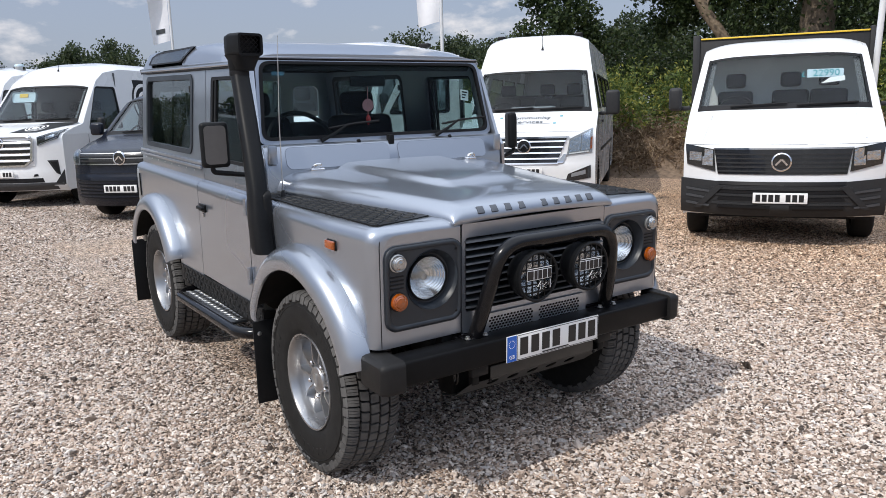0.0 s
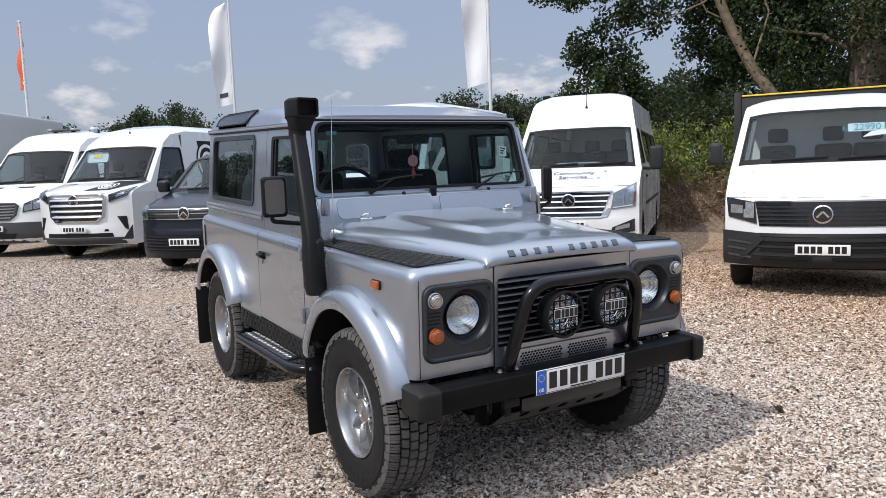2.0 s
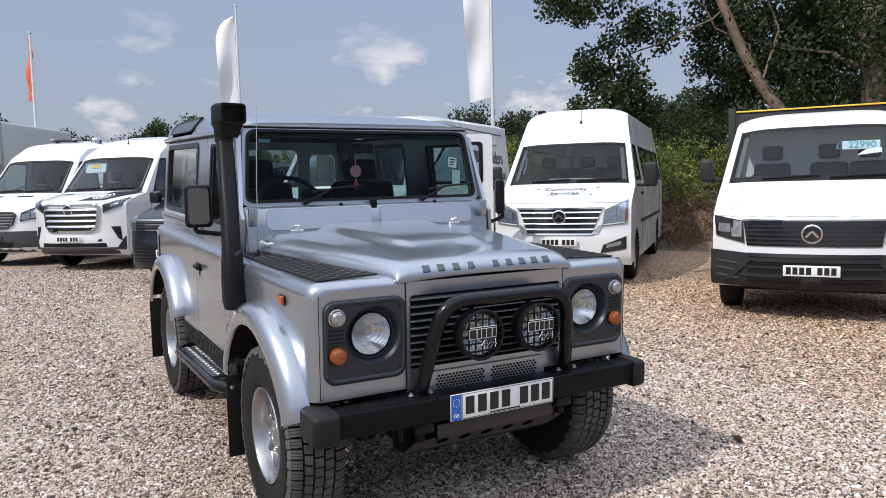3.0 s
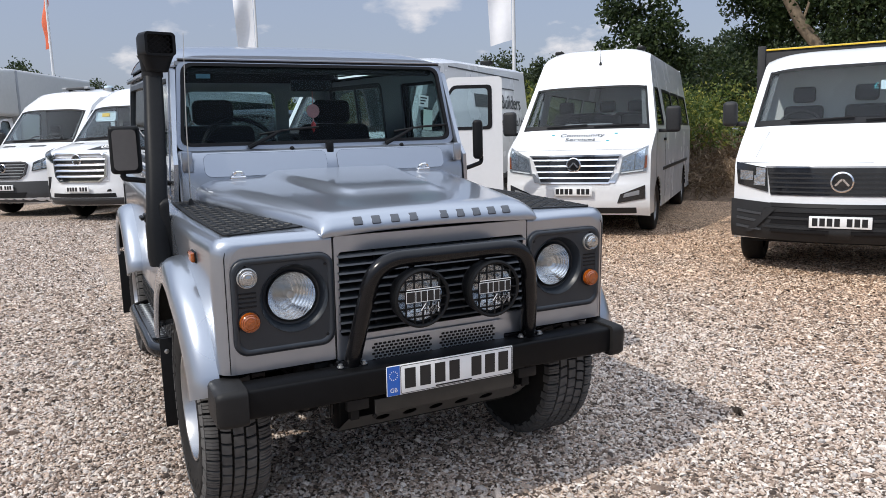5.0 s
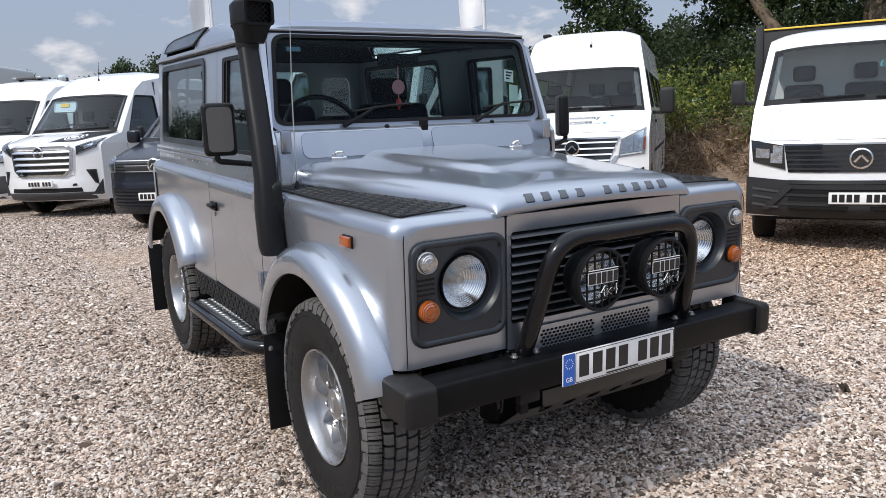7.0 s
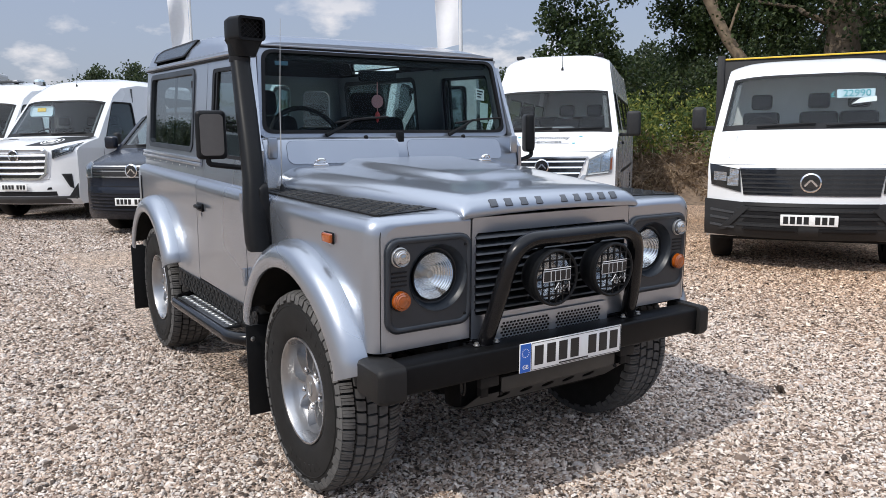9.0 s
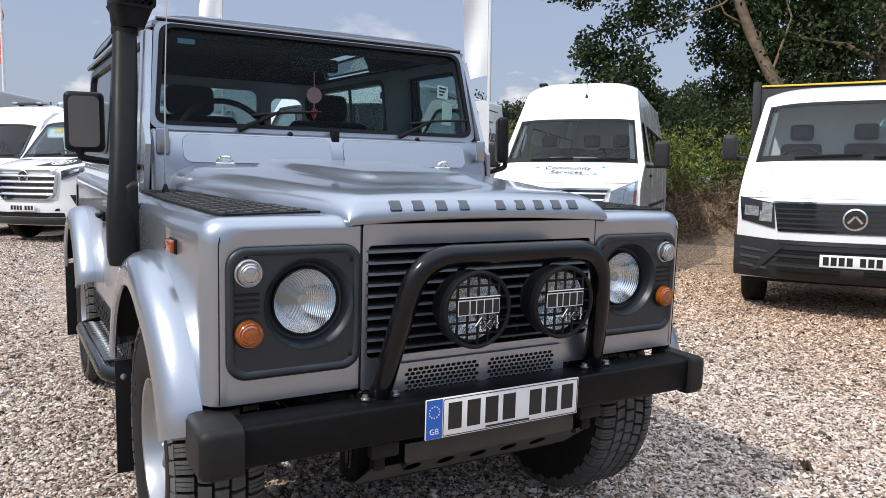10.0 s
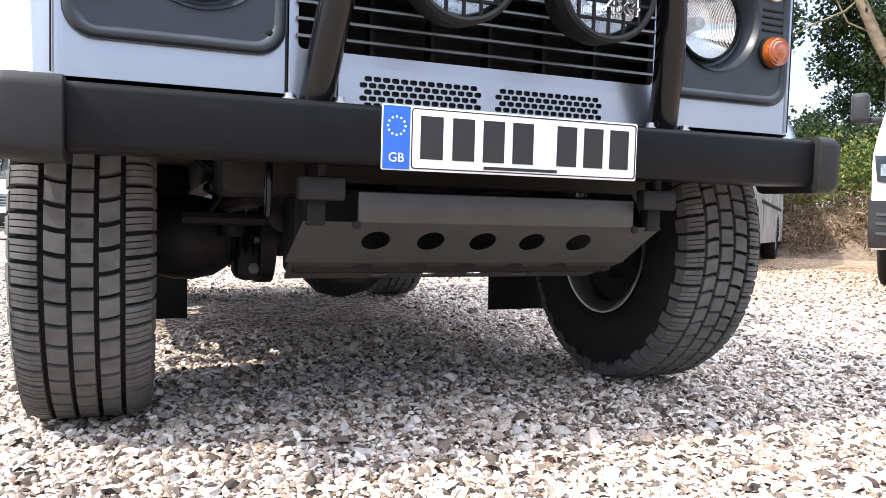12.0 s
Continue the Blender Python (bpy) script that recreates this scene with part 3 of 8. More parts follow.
    for i in range(11):
        for j in range(34):
            x, y = 0.462 + i * 0.033, -0.475 + j * 0.033
            inner = 0.455 + max(0, (y + 0.405)) * 0.215 if y > -0.405 else 0.745 - (y + 0.492) * 3.2
            if x < inner + 0.020 or x > 0.738:
                continue
            a = radians(45 if (i + j) % 2 else -45)
            u, v = Vector((math.cos(a), math.sin(a), 0)), Vector((-math.sin(a), math.cos(a), 0))
            c = Vector((x, y, 1.1012))
            out_ = ((1, 0), (0.55, 1), (-0.55, 1), (-1, 0), (-0.55, -1), (0.55, -1))
            q = [bm.verts.new(c + u * 0.0205 * a_ + v * 0.0055 * b_) for a_, b_ in out_]
            k = [bm.verts.new(c + u * 0.0170 * a_ + v * 0.0034 * b_ + Vector((0, 0, 0.0030))) for a_, b_ in out_]
            for n in range(6):
                bm.faces.new((q[n], q[(n + 1) % 6], k[(n + 1) % 6], k[n]))
            bm.faces.new(k)
    cpart("raised_tread", bm, CHEQUER, top, smooth=0, side=s)
    # dark inner arch
    bm = bmesh.new()
    arc = [(ARCH_R * math.cos(a), HUB_F[1] + ARCH_R * math.sin(a)) for a in (radians(24 + 132 * i / 20) for i in range(21))]
    loft([[(x, -u * 0.99, HUB_F[1] + (v - HUB_F[1]) * 0.99) for u, v in arc] for x in (0.866, 0.46)], bm)
    cpart("arch_liner", bm, DARK, side=s)


def flare(c, s):
    sec = [(0.566, 0.797), (0.564, 0.822), (0.554, 0.849), (0.534, 0.870), (0.508, 0.881), (0.475, 0.887), (0.446, 0.886), (0.434, 0.881), (0.431, 0.872), (0.440, 0.866), (0.475, 0.872), (0.505, 0.868), (0.526, 0.857), (0.543, 0.838), (0.551, 0.812), (0.553, 0.797)]
    sec = [(0.452 + (r - 0.431) * 0.80, x) for r, x in sec]
    lo = math.asin((0.60 - c[1]) / 0.56)
    rings = []
    for i in range(41):
        a = lo + (math.pi - 2 * lo) * i / 40
        rings.append([(x, c[0] - r * math.cos(a), c[1] + r * math.sin(a)) for r, x in sec])
    # straight feet
    for idx in (0, -1):
        foot = [(x, y, z - 0.035) for x, y, z in rings[idx]]
        rings.insert(0, foot) if idx == 0 else rings.append(foot)
    bm = loft(rings, None, True, True, True)
    return cpart("wheel_arch", bm, FLARE, label="flared silver wheel arch", side=s)


HEAD_LENS = glass("headlamp_glass", (0.86, 0.88, 0.89), 0.03)
SIDE_LENS = material("side_lamp_lens", (0.42, 0.43, 0.44), 0.10, 0.85, var=0.1, scale=90, coat=0.8)
for s in (-1, 1):
    build_wing(s)
    flare(HUB_F, s)
    flare(HUB_R, s)

# grille section
bm = plate(rrect(-0.394, 0.394, 0.628, 1.074, 0.008), [rrect(-0.378, 0.378, 0.715, 1.018, 0.012)], front(-0.548), 0.02)
surround = cpart("grille_surround", bm, SILVER)
cpart("grille_back", bx(-0.38, 0.38, -0.47, -0.45, 0.62, 1.04), SEAL, surround)
for k in range(10):
    z = 0.735 + k * 0.0295
    bm = loft([[(x, -0.562, z - 0.002), (x, -0.558, z + 0.004), (x, -0.525, z + 0.011), (x, -0.49, z + 0.012), (x, -0.49, z + 0.008), (x, -0.53, z + 0.004)] for x in (-0.382, -0.36, 0.0, 0.36, 0.382)], None, True, True, True)
    cpart("grille_slat", bm, SLAT, surround)
for x in (-0.24, -0.12, 0.0, 0.12, 0.24):
    cpart("grille_rib", bx(x - 0.004, x + 0.004, -0.535, -0.50, 0.72, 1.015), BLACK_PLASTIC, surround)
# lower intake: a silver panel pressed with two fields of slots
slots = []
for x0, x1 in ((-0.270, -0.026), (0.001, 0.247)):
    for row in range(6):
        n_ = 14 if row % 2 == 0 else 13
        for k in range(n_):
            cx = x0 + (x1 - x0) * (k + 0.5 + (14 - n_) / 2) / 14
            slots.append(rrect(cx - 0.0073, cx + 0.0073, 0.6080 + row * 0.0118, 0.6174 + row * 0.0118, 0.0036, 2))
intake = cpart("intake_panel", plate(rrect(-0.307, 0.285, 0.600, 0.692, 0.008), slots, front(-0.560), 0.003), SILVER, label="silver intake panel pressed with two fields of slots", smooth=0)
cpart("intake_back", bx(-0.29, 0.27, -0.5525, -0.549, 0.602, 0.690), SEAL, intake)
cpart("mounting_strip", bx(-0.395, 0.395, -0.555, -0.50, 0.606, 0.625, 0.004), BLACK_PAINT)

# bonnet
def bonnet_ring(y):
    t = (y + 0.555) / 1.165
    e = 0.437 + 0.232 * min(1, t * 1.02)
    skirt = 1.080 + 0.022 * t
    if y > -0.40:
        top = 1.150 + 0.042 * (y + 0.40)
    else:
        top = float(np.interp(y, (-0.556, -0.553, -0.545, -0.53, -0.50, -0.45, -0.40), (1.084, 1.098, 1.114, 1.129, 1.140, 1.147, 1.150)))
    h = min(1.0, max(0.0, (y + 0.25) / 0.17))
    hump = 0.025 * h * h * (3 - 2 * h)
    hw = 0.245 + 0.11 * min(1.0, max(0.0, (y + 0.15) / 0.70))
    rv, rh = (top - skirt) * 0.88, min(0.115, 0.03 + 0.9 * (top - skirt))
    half = []
    flat = e - rh
    for f in (0.0, 0.25, 0.45):
        half.append((hw * f, top + 0.012 * (1 - (hw * f / e) ** 2) + hump))
    for x in (hw - 0.085, hw - 0.07, hw - 0.055, hw - 0.04, hw - 0.025, hw - 0.01, hw + 0.005, hw + 0.02):
        g = min(1.0, max(0.0, (hw + 0.005 - x) / 0.08))
        half.append((x, top + 0.012 * (1 - (x / e) ** 2) + hump * g * g * (3 - 2 * g)))
    flat = max(flat, hw + 0.03)
    lift = 0.012 * (1 - (flat / e) ** 2)
    half += [(flat + (e - flat) * math.sin(a), top - rv + (rv + lift) * math.cos(a)) for a in (radians(90 * i / 9) for i in range(10))]
    half.append((e, skirt))
    return [(x, y, z) for x, z in reversed([(-x, z) for x, z in half[1:]])][:] + [(x, y, z) for x, z in half]


def mirrored(half, y):
    return [(-x, y, z) for x, z in half[::-1]] + [(x, y, z) for x, z in half[1:]]


ys = [-0.556, -0.553, -0.549, -0.545, -0.538, -0.53, -0.52, -0.50, -0.475, -0.45, -0.42, -0.39, -0.35, -0.30, -0.25, -0.20, -0.15, -0.10, -0.05, 0.05, 0.2, 0.35, 0.5, 0.588]
rings = [bonnet_ring(y) for y in ys]
skins = [r + [(x * 0.985, y + 0.003, z - 0.011) for x, y, z in reversed(r)] for r in rings]
bm = loft(skins, None, True, True, True)
bonnet = cpart("bonnet", bm, SILVER, label="silver bonnet with raised centre", smooth=50)
bm = loft([[(x, y, 1.086 + 0.022 * (y + 0.55)) for x in (-0.437 - 0.2 * (y + 0.555), 0.437 + 0.2 * (y + 0.555))] for y in (-0.55, 0.6)])
cpart("bonnet_gap", bm, SEAL)
# the nine raised maker's letters, as plain blocks
xs = [-0.300, -0.232, -0.160, -0.088, 0.035, 0.104, 0.172, 0.238, 0.302]
for k, x in enumerate(xs):
    w = 0.017
    slope = Matrix.Translation((x, -0.5435, 1.1215)) @ Matrix.Rotation(radians(-40), 4, "X")
    cpart("raised_block", bx(-w, w, -0.004, 0.006, -0.017, 0.017, 0.004, 2, None, slope), LETTER_GREY, bonnet, "slate grey raised maker's block")
for sx in (-1, 1):
    # washer jet and hinge
    bm = bx(-0.036, 0.036, -0.016, 0.016, -0.008, 0.012, 0.007, 3, None, pose(0.475, 0.56, 1.199, 0, 0, 8))
    tube(rounded([(0.447, 0.56, 1.20), (0.460, 0.548, 1.226), (0.492, 0.552, 1.226), (0.503, 0.565, 1.20)], 0.012), 0.009, 8, bm)
    cpart("bonnet_hinge", bm, CHROME, label="bright bonnet hinge", side=sx)

# bulkhead under the windscreen
SILL_Y, SILL_Z, RAKE = 0.696, 1.336, 0.226


def screen_map(u, v, d):
    return (u, SILL_Y + (v - SILL_Z) * RAKE + d, v)


bm = loft([[(-0.715, y, z), (-0.70, y - 0.01, z), (0.70, y - 0.01, z), (0.715, y, z)] for y, z in ((0.60, 1.02), (0.605, 1.20), (0.625, 1.27), (0.648, 1.318), (0.665, 1.326), (0.70, 1.328))])
bulk = cpart("bulkhead", bm, SILVER)
for sx in (-1, 1):
    def vent(u, v, d):
        return (u, 0.592 + (v - 1.20) * 0.36 + d, v)
    cpart("vent_flap", plate(rrect(0.028, 0.615, 1.207, 1.312, 0.03), [], lambda u, v, d: (u, vent(u, v, d)[1] - 0.004, v), 0.01), SILVER, bulk, side=sx)
    bm = tube([vent(u, v, -0.003) for u, v in rrect(0.028, 0.615, 1.207, 1.312, 0.03)] + [vent(*rrect(0.028, 0.615, 1.207, 1.312, 0.03)[0], -0.003)], 0.0008, 5)
    cpart("flap_seam", bm, SEAL, bulk, side=sx)
    bm = bx(0.66, 0.70, 0.585, 0.60, 1.235, 1.33, 0.008)
    cpart("pillar_bracket", bm, SILVER, bulk, side=sx, label="silver windscreen bracket")
for sx in (-1, 1):
    cpart("bulkhead_side", plate([(0.598, 1.03), (0.692, 1.03), (0.692, 1.12), (0.80, 1.70), (0.775, 1.70), (0.645, 1.325), (0.598, 1.27)], [], lambda u, v, d: (upper_x(max(v, 1.12)) - 0.004 - d, u, v), 0.02), SILVER, bulk, side=sx)
# wipers
for x0, x1 in ((-0.395, -0.10), (0.315, 0.60)):
    piv = Vector(screen_map(x0, 1.335, -0.03))
    mid = Vector(screen_map(x0 + 0.17, 1.415, -0.03))
    bm = tube([piv, piv.lerp(mid, 0.5) + Vector((0, -0.01, 0)), mid], [0.011, 0.008, 0.006], 8)
    wiper = cpart("wiper", bm, BLACK_PLASTIC)
    a, b = Vector(screen_map(x0 + 0.06, 1.395, -0.014)), Vector(screen_map(x0 + 0.36, 1.425, -0.014))
    cpart("wiper_blade", tube([a, a.lerp(b, 0.5) + Vector((0, -0.01, 0.006)), b], 0.006, 6), SEAL, wiper)
for x in (-0.19, 0.395):
    cpart("screen_jet", lathe([(0.012, 0), (0.012, 0.012), (0.006, 0.02), (0, 0.02)], 12, pose(x, 0.655, 1.318, 40)), BLACK_PLASTIC)
cpart("centre_catch", bx(-0.018, 0.018, 0.628, 0.66, 1.30, 1.352, 0.006), BLACK_PLASTIC)

# windscreen frame and glass
outer = [(-0.705, 1.326), (0.705, 1.326), (0.672, 1.742), (-0.672, 1.742)]
hole = rpoly([(-0.684, 1.349), (0.684, 1.349), (0.652, 1.730), (-0.652, 1.730)], 0.05, 6)
bm = plate(rpoly(outer, 0.045, 6), [hole], lambda u, v, d: screen_map(u, v, d - 0.012), 0.05)
frame_ = cpart("windscreen_frame", bm, SILVER)
hole2 = rpoly([(-0.675, 1.360), (0.675, 1.360), (0.643, 1.720), (-0.643, 1.720)], 0.045, 6)
cpart("screen_seal", band(rpoly([(-0.689, 1.345), (0.689, 1.345), (0.657, 1.734), (-0.657, 1.734)], 0.05, 6), hole2, lambda u, v, d: screen_map(u, v, d - 0.016), 0.02), SEAL, frame_)
pane = cpart("windscreen", plate(rpoly([(-0.680, 1.354), (0.680, 1.354), (0.648, 1.726), (-0.648, 1.726)], 0.045, 6), [], lambda u, v, d: screen_map(u, v, d + 0.001), 0.004), SCREEN, frame_)
pane.visible_shadow = False
# stickers behind the glass
cpart("tax_sticker", bx(0, 0.055, -0.001, 0.001, 0, 0.062, 0, 1, None, Matrix.Translation(screen_map(0.545, 1.525, 0.007)) @ pose(0, 0, 0, -12.7, 8)), WHITE_INK, frame_, "white dealer sticker")
cpart("permit_tab", bx(0, 0.05, -0.001, 0.001, -0.06, 0.05, 0.0, 1, None, Matrix.Translation(screen_map(0.565, 1.46, 0.008)) @ pose(0, 0, 0, -12.7, 8)), material("pale_green_card", (0.55, 0.66, 0.60), 0.6, var=0.05), frame_, "pale green card tab")
for k in range(3):
    cpart("print_bar", bx(0.008, 0.047 - 0.008 * k, -0.0018, -0.0012, 0.045 - 0.016 * k, 0.053 - 0.016 * k, 0, 1, None, Matrix.Translation(screen_map(0.545, 1.525, 0.0065)) @ pose(0, 0, 0, -12.7, 8)), PLATE_INK, frame_)
cpart("corner_sticker", bx(-0.60, -0.535, -0.001, 0.001, -0.01, 0.01, 0, 1, None, Matrix.Translation(screen_map(0, 1.672, 0.007)) @ pose(0, 0, 0, -12.7)), material("blue_sticker", (0.16, 0.30, 0.40), 0.5, var=0.2, scale=200), frame_)

# roof
FULL = [(0.712, 1.722), (0.719, 1.728), (0.719, 1.738), (0.703, 1.744), (0.692, 1.79), (0.670, 1.838), (0.63, 1.857), (0.56, 1.867), (0.40, 1.874), (0.2, 1.878), (0.0, 1.879)]


def roof_ring(y):
    k = min(1.0, max(0.0, (y - 0.785) / 0.95))
    k = 0.32 + 0.68 * k * (2 - k)
    e = max(0.0, (y - 2.74) / 0.092)
    sh = 1 - 0.10 * (1 - math.sqrt(max(0, 1 - min(1, e) ** 2)))
    f = 0.945 + 0.055 * min(1, max(0, (y - 0.785) / 0.30))
    return [(x * f * sg, y, 1.722 + (z - 1.722) * (k if z > 1.745 else 1) * (1 - 0.75 * min(1, e) ** 2.2 if z > 1.745 else 1)) for sg, x, z in [(-1, x, z) for x, z in FULL] + [(1, x, z) for x, z in FULL[-2::-1]]]


bm = loft([roof_ring(y) for y in [0.775, 0.79, 0.83, 0.88, 0.94, 1.0, 1.06, 1.12, 1.18, 1.25, 1.35, 1.6, 1.86, 2.1, 2.35, 2.57, 2.70, 2.74, 2.77, 2.79, 2.81, 2.822, 2.83, 2.834]], cap0=True, cap1=True)
def open_sides(b):
    """Leaves the two roof lights open."""
    out = [f for f in b.faces if 1.86 < f.calc_center_median().y < 2.57 and 0.62 < abs(f.calc_center_median().x) < 0.70 and f.calc_center_median().z > 1.752]
    bmesh.ops.delete(b, geom=out, context="FACES")


open_sides(bm)
roof = cpart("roof", bm, SILVER, smooth=45)
bm = loft([[(x * 0.97, y, 1.723 + (z - 1.723) * 0.93) for x, y, z in roof_ring(y)] for y in (0.80, 0.95, 1.1, 1.3, 1.86, 2.1, 2.35, 2.57, 2.78)], cap1=True)
open_sides(bm)
cpart("headlining", bm, LINING, roof)
cpart("header_panel", bx(-0.64, 0.64, 0.805, 0.87, 1.69, 1.735, 0.01), LINING, roof)
cpart("roof_header", bx(-0.668, 0.668, 0.768, 0.80, 1.7465, 1.757, 0.004, 2), SILVER, roof)
cpart("header_seal", bx(-0.667, 0.667, 0.772, 0.80, 1.738, 1.7468, 0.002, 1), SEAL, roof)
for sx in (-1, 1):
    cpart("gutter", tube(rounded([(0.672, 0.785, 1.722), (0.717, 1.0, 1.722), (0.719, 2.80, 1.722), (0.70, 2.838, 1.722)], 0.05), 0.009, 8), SILVER, roof, side=sx)
    cpart("gutter_joint", tube(rounded([(0.676, 0.80, 1.7105), (0.716, 1.0, 1.7105), (0.718, 2.80, 1.7105)], 0.05), 0.005, 6), SEAL, roof, side=sx)
    # alpine light in the curve of the roof
    def alpine(u, v, d):
        z = 1.755 + v * 0.085
        x = 0.7055 - 0.030 * v - 0.006 * v * v
        return (x + 0.004 - d, u, z)
    q = rpoly([(1.86, 0.06), (2.62, 0.06), (2.60, 0.72), (2.48, 1.0), (1.70, 1.12)], 0.09, 5)
    q2 = rpoly([(1.885, 0.16), (2.59, 0.16), (2.575, 0.68), (2.47, 0.88), (1.745, 1.0)], 0.08, 5)
    cpart("roof_light_seal", band(q, q2, lambda u, v, d: alpine(u, v, d - 0.004), 0.012), SEAL, roof, side=sx)
    cpart("roof_light", plate(q2, [], lambda u, v, d: alpine(u, v, d - 0.003), 0.004), PANE, roof, side=sx).visible_shadow = False

# sides
for s in (-1, 1):
    # door
    out = [(0.640, 0.548), (1.418, 0.548), (1.418, 1.04), (0.640, 1.04)]
    door = cpart("door", plate(rpoly(out, 0.012, 2), [], side_lower, 0.025), SILVER, side=s, label="silver front door with black window frame")
    cpart("door_shoulder", shoulder(0.640, 1.418), SILVER, door, side=s)
    outer = [(0.688, 1.122), (1.418, 1.122), (1.418, 1.708), (0.805, 1.708)]
    hole = rpoly([(0.765, 1.215), (1.335, 1.215), (1.335, 1.665), (0.855, 1.665)], 0.03, 4)
    cpart("door_frame", plate(outer, [hole], side_upper, 0.03), SILVER, door, side=s)
    inner = rpoly([(0.785, 1.232), (1.305, 1.232), (1.305, 1.648), (0.868, 1.648)], 0.025, 4)
    cpart("window_seal", band(hole, inner, lambda u, v, d: side_upper(u, v, d + 0.002), 0.02), SEAL, door, side=s)
    cpart("window_bar", plate([(1.262, 1.225), (1.28, 1.225), (1.28, 1.655), (1.262, 1.655)], [], lambda u, v, d: side_upper(u, v, d + 0.004), 0.012), SEAL, door, side=s)
    cpart("window_pane", plate(inner, [], lambda u, v, d: side_upper(u, v, d + 0.012), 0.004), PANE, door, side=s).visible_shadow = False
    cpart("door_trim", bx(0.705, 0.728, 0.66, 1.40, 0.60, 1.19, 0.01), TRIM, door, side=s)
    hnd = cpart("door_handle", bx(0.80, 0.812, 1.285, 1.385, 0.925, 0.968, 0.004), BLACK_PLASTIC, door, "black door handle", side=s)
    cpart("lever", bx(0.815, 0.835, 1.27, 1.365, 0.940, 0.960, 0.007, 2), BLACK_PLASTIC, hnd, side=s)
    cpart("lock", lathe([(0.011, 0), (0.011, 0.006), (0, 0.007)], 12, pose(0.80, 1.335, 0.905, 0, 90)), STEEL, door, side=s)
    for z in (0.655, 1.0):
        bm = bx(0.80, 0.815, 0.632, 0.668, z, z + 0.075, 0.004)
        tube([(0.815, 0.637, z - 0.004), (0.815, 0.637, z + 0.08)], 0.009, 8, bm)
        cpart("door_hinge", bm, SILVER, door, side=s)
    # rear quarter with its arch
    zb = 0.52
    arc = arch_arc(HUB_R, ARCH_R, zb)
    out = [(1.424, 0.53)] + arc + [(2.832, zb), (2.832, 1.04), (1.424, 1.04)]
    quarter = cpart("rear_quarter", plate(out, [], side_lower, 0.02), SILVER, side=s)
    cpart("quarter_shoulder", shoulder(1.424, 2.832), SILVER, quarter, side=s)
    cpart("corner_capping", bx(0.785, 0.804, 2.79, 2.836, 0.52, 1.05, 0.006), STEEL, quarter, "galvanised corner capping", side=s)
    bm = bx(0.752, 0.766, 1.45, 2.836, 1.152, 1.172, 0.004)
    bx(0.750, 0.762, 1.45, 2.836, 1.176, 1.196, 0.003, 2, bm)
    cpart("waist_capping", bm, SILVER, quarter, side=s)
    for k in range(8):
        cpart("rivet", lathe([(0.006, 0), (0.004, 0.004), (0, 0.005)], 8, pose(0.752, 1.6 + k * 0.16, 1.137, 0, 90)), STEEL, quarter, side=s)
    cpart("vent_pillar", bx(0.80, 0.806, 2.755, 2.775, 0.86, 1.02, 0.002), BLACK_PLASTIC, quarter, side=s)
    hole = rrect(1.655, 2.705, 1.228, 1.680, 0.05)
    up = cpart("rear_side_panel", plate([(1.424, 1.122), (2.832, 1.122), (2.832, 1.722), (1.424, 1.722)], [hole], side_upper, 0.025), SILVER, side=s)
    inn = rrect(1.680, 2.680, 1.250, 1.657, 0.035)
    win = cpart("side_window", band(rrect(1.648, 2.712, 1.221, 1.687, 0.055), inn, lambda u, v, d: side_upper(u, v, d - 0.007), 0.034), SLATE, up, "grey framed sliding side window", side=s)
    cpart("pane", plate(inn, [], lambda u, v, d: side_upper(u, v, d + 0.010), 0.004), PANE, win, side=s).visible_shadow = False
    cpart("slider_bar", plate([(2.152, 1.250), (2.168, 1.250), (2.168, 1.657), (2.152, 1.657)], [], lambda u, v, d: side_upper(u, v, d + 0.016), 0.012), SLATE, win, side=s)
    cpart("catch", bx(0, 0.01, 1.72, 1.745, 1.58, 1.62, 0.003, 1, None, Matrix.Translation((upper_x(1.6) - 0.012, 0, 0))), SEAL, win, side=s)
    # sill protector of black chequer plate
    out = [(0.50, 0.455), (1.86, 0.430), (1.86, 0.530), (0.50, 0.555)]
    sill = cpart("sill_plate", plate(out, [], lambda u, v, d: (0.806 - d, u, v), 0.006), CHEQUER, side=s, label="black chequer plate sill")
    bm = bmesh.new()
    for i in range(38):
        for j in range(3):
            y, z = 0.515 + i * 0.0350, 0.470 - 0.0184 * (i / 38) * 1.3 + j * 0.034
            a = radians(45 if (i + j) % 2 else -45)
            bx(-0.001, 0.003, -0.019, 0.019, -0.0055, 0.0055, 0.0015, 1, bm, Matrix.Translation((0.8065, y, z)) @ Matrix.Rotation(a, 4, "X"))
    cpart("raised_tread", bm, CHEQUER, sill, smooth=0, side=s)
    cpart("sill_box", bx(0.74, 0.80, 0.5, 1.86, 0.43, 0.54, 0.005), DARK, side=s)
    # side step
    z0 = 0.425
    path = rounded([(0.55, 0.66, z0 + 0.02), (0.80, 0.60, z0), (0.875, 0.70, z0), (0.875, 1.72, z0), (0.80, 1.80, z0), (0.55, 1.80, z0 + 0.03)], 0.09, 6)
    step = cpart("side_step", tube(path, 0.030, 14), BLACK_PAINT, side=s, pitched=False, label="black tubular side step")
    tread = cpart("step_tread", bx(0.745, 0.872, 0.80, 1.66, z0 + 0.016, z0 + 0.032, 0.005), TREAD, step, "chequer plate step tread", side=s, pitched=False)
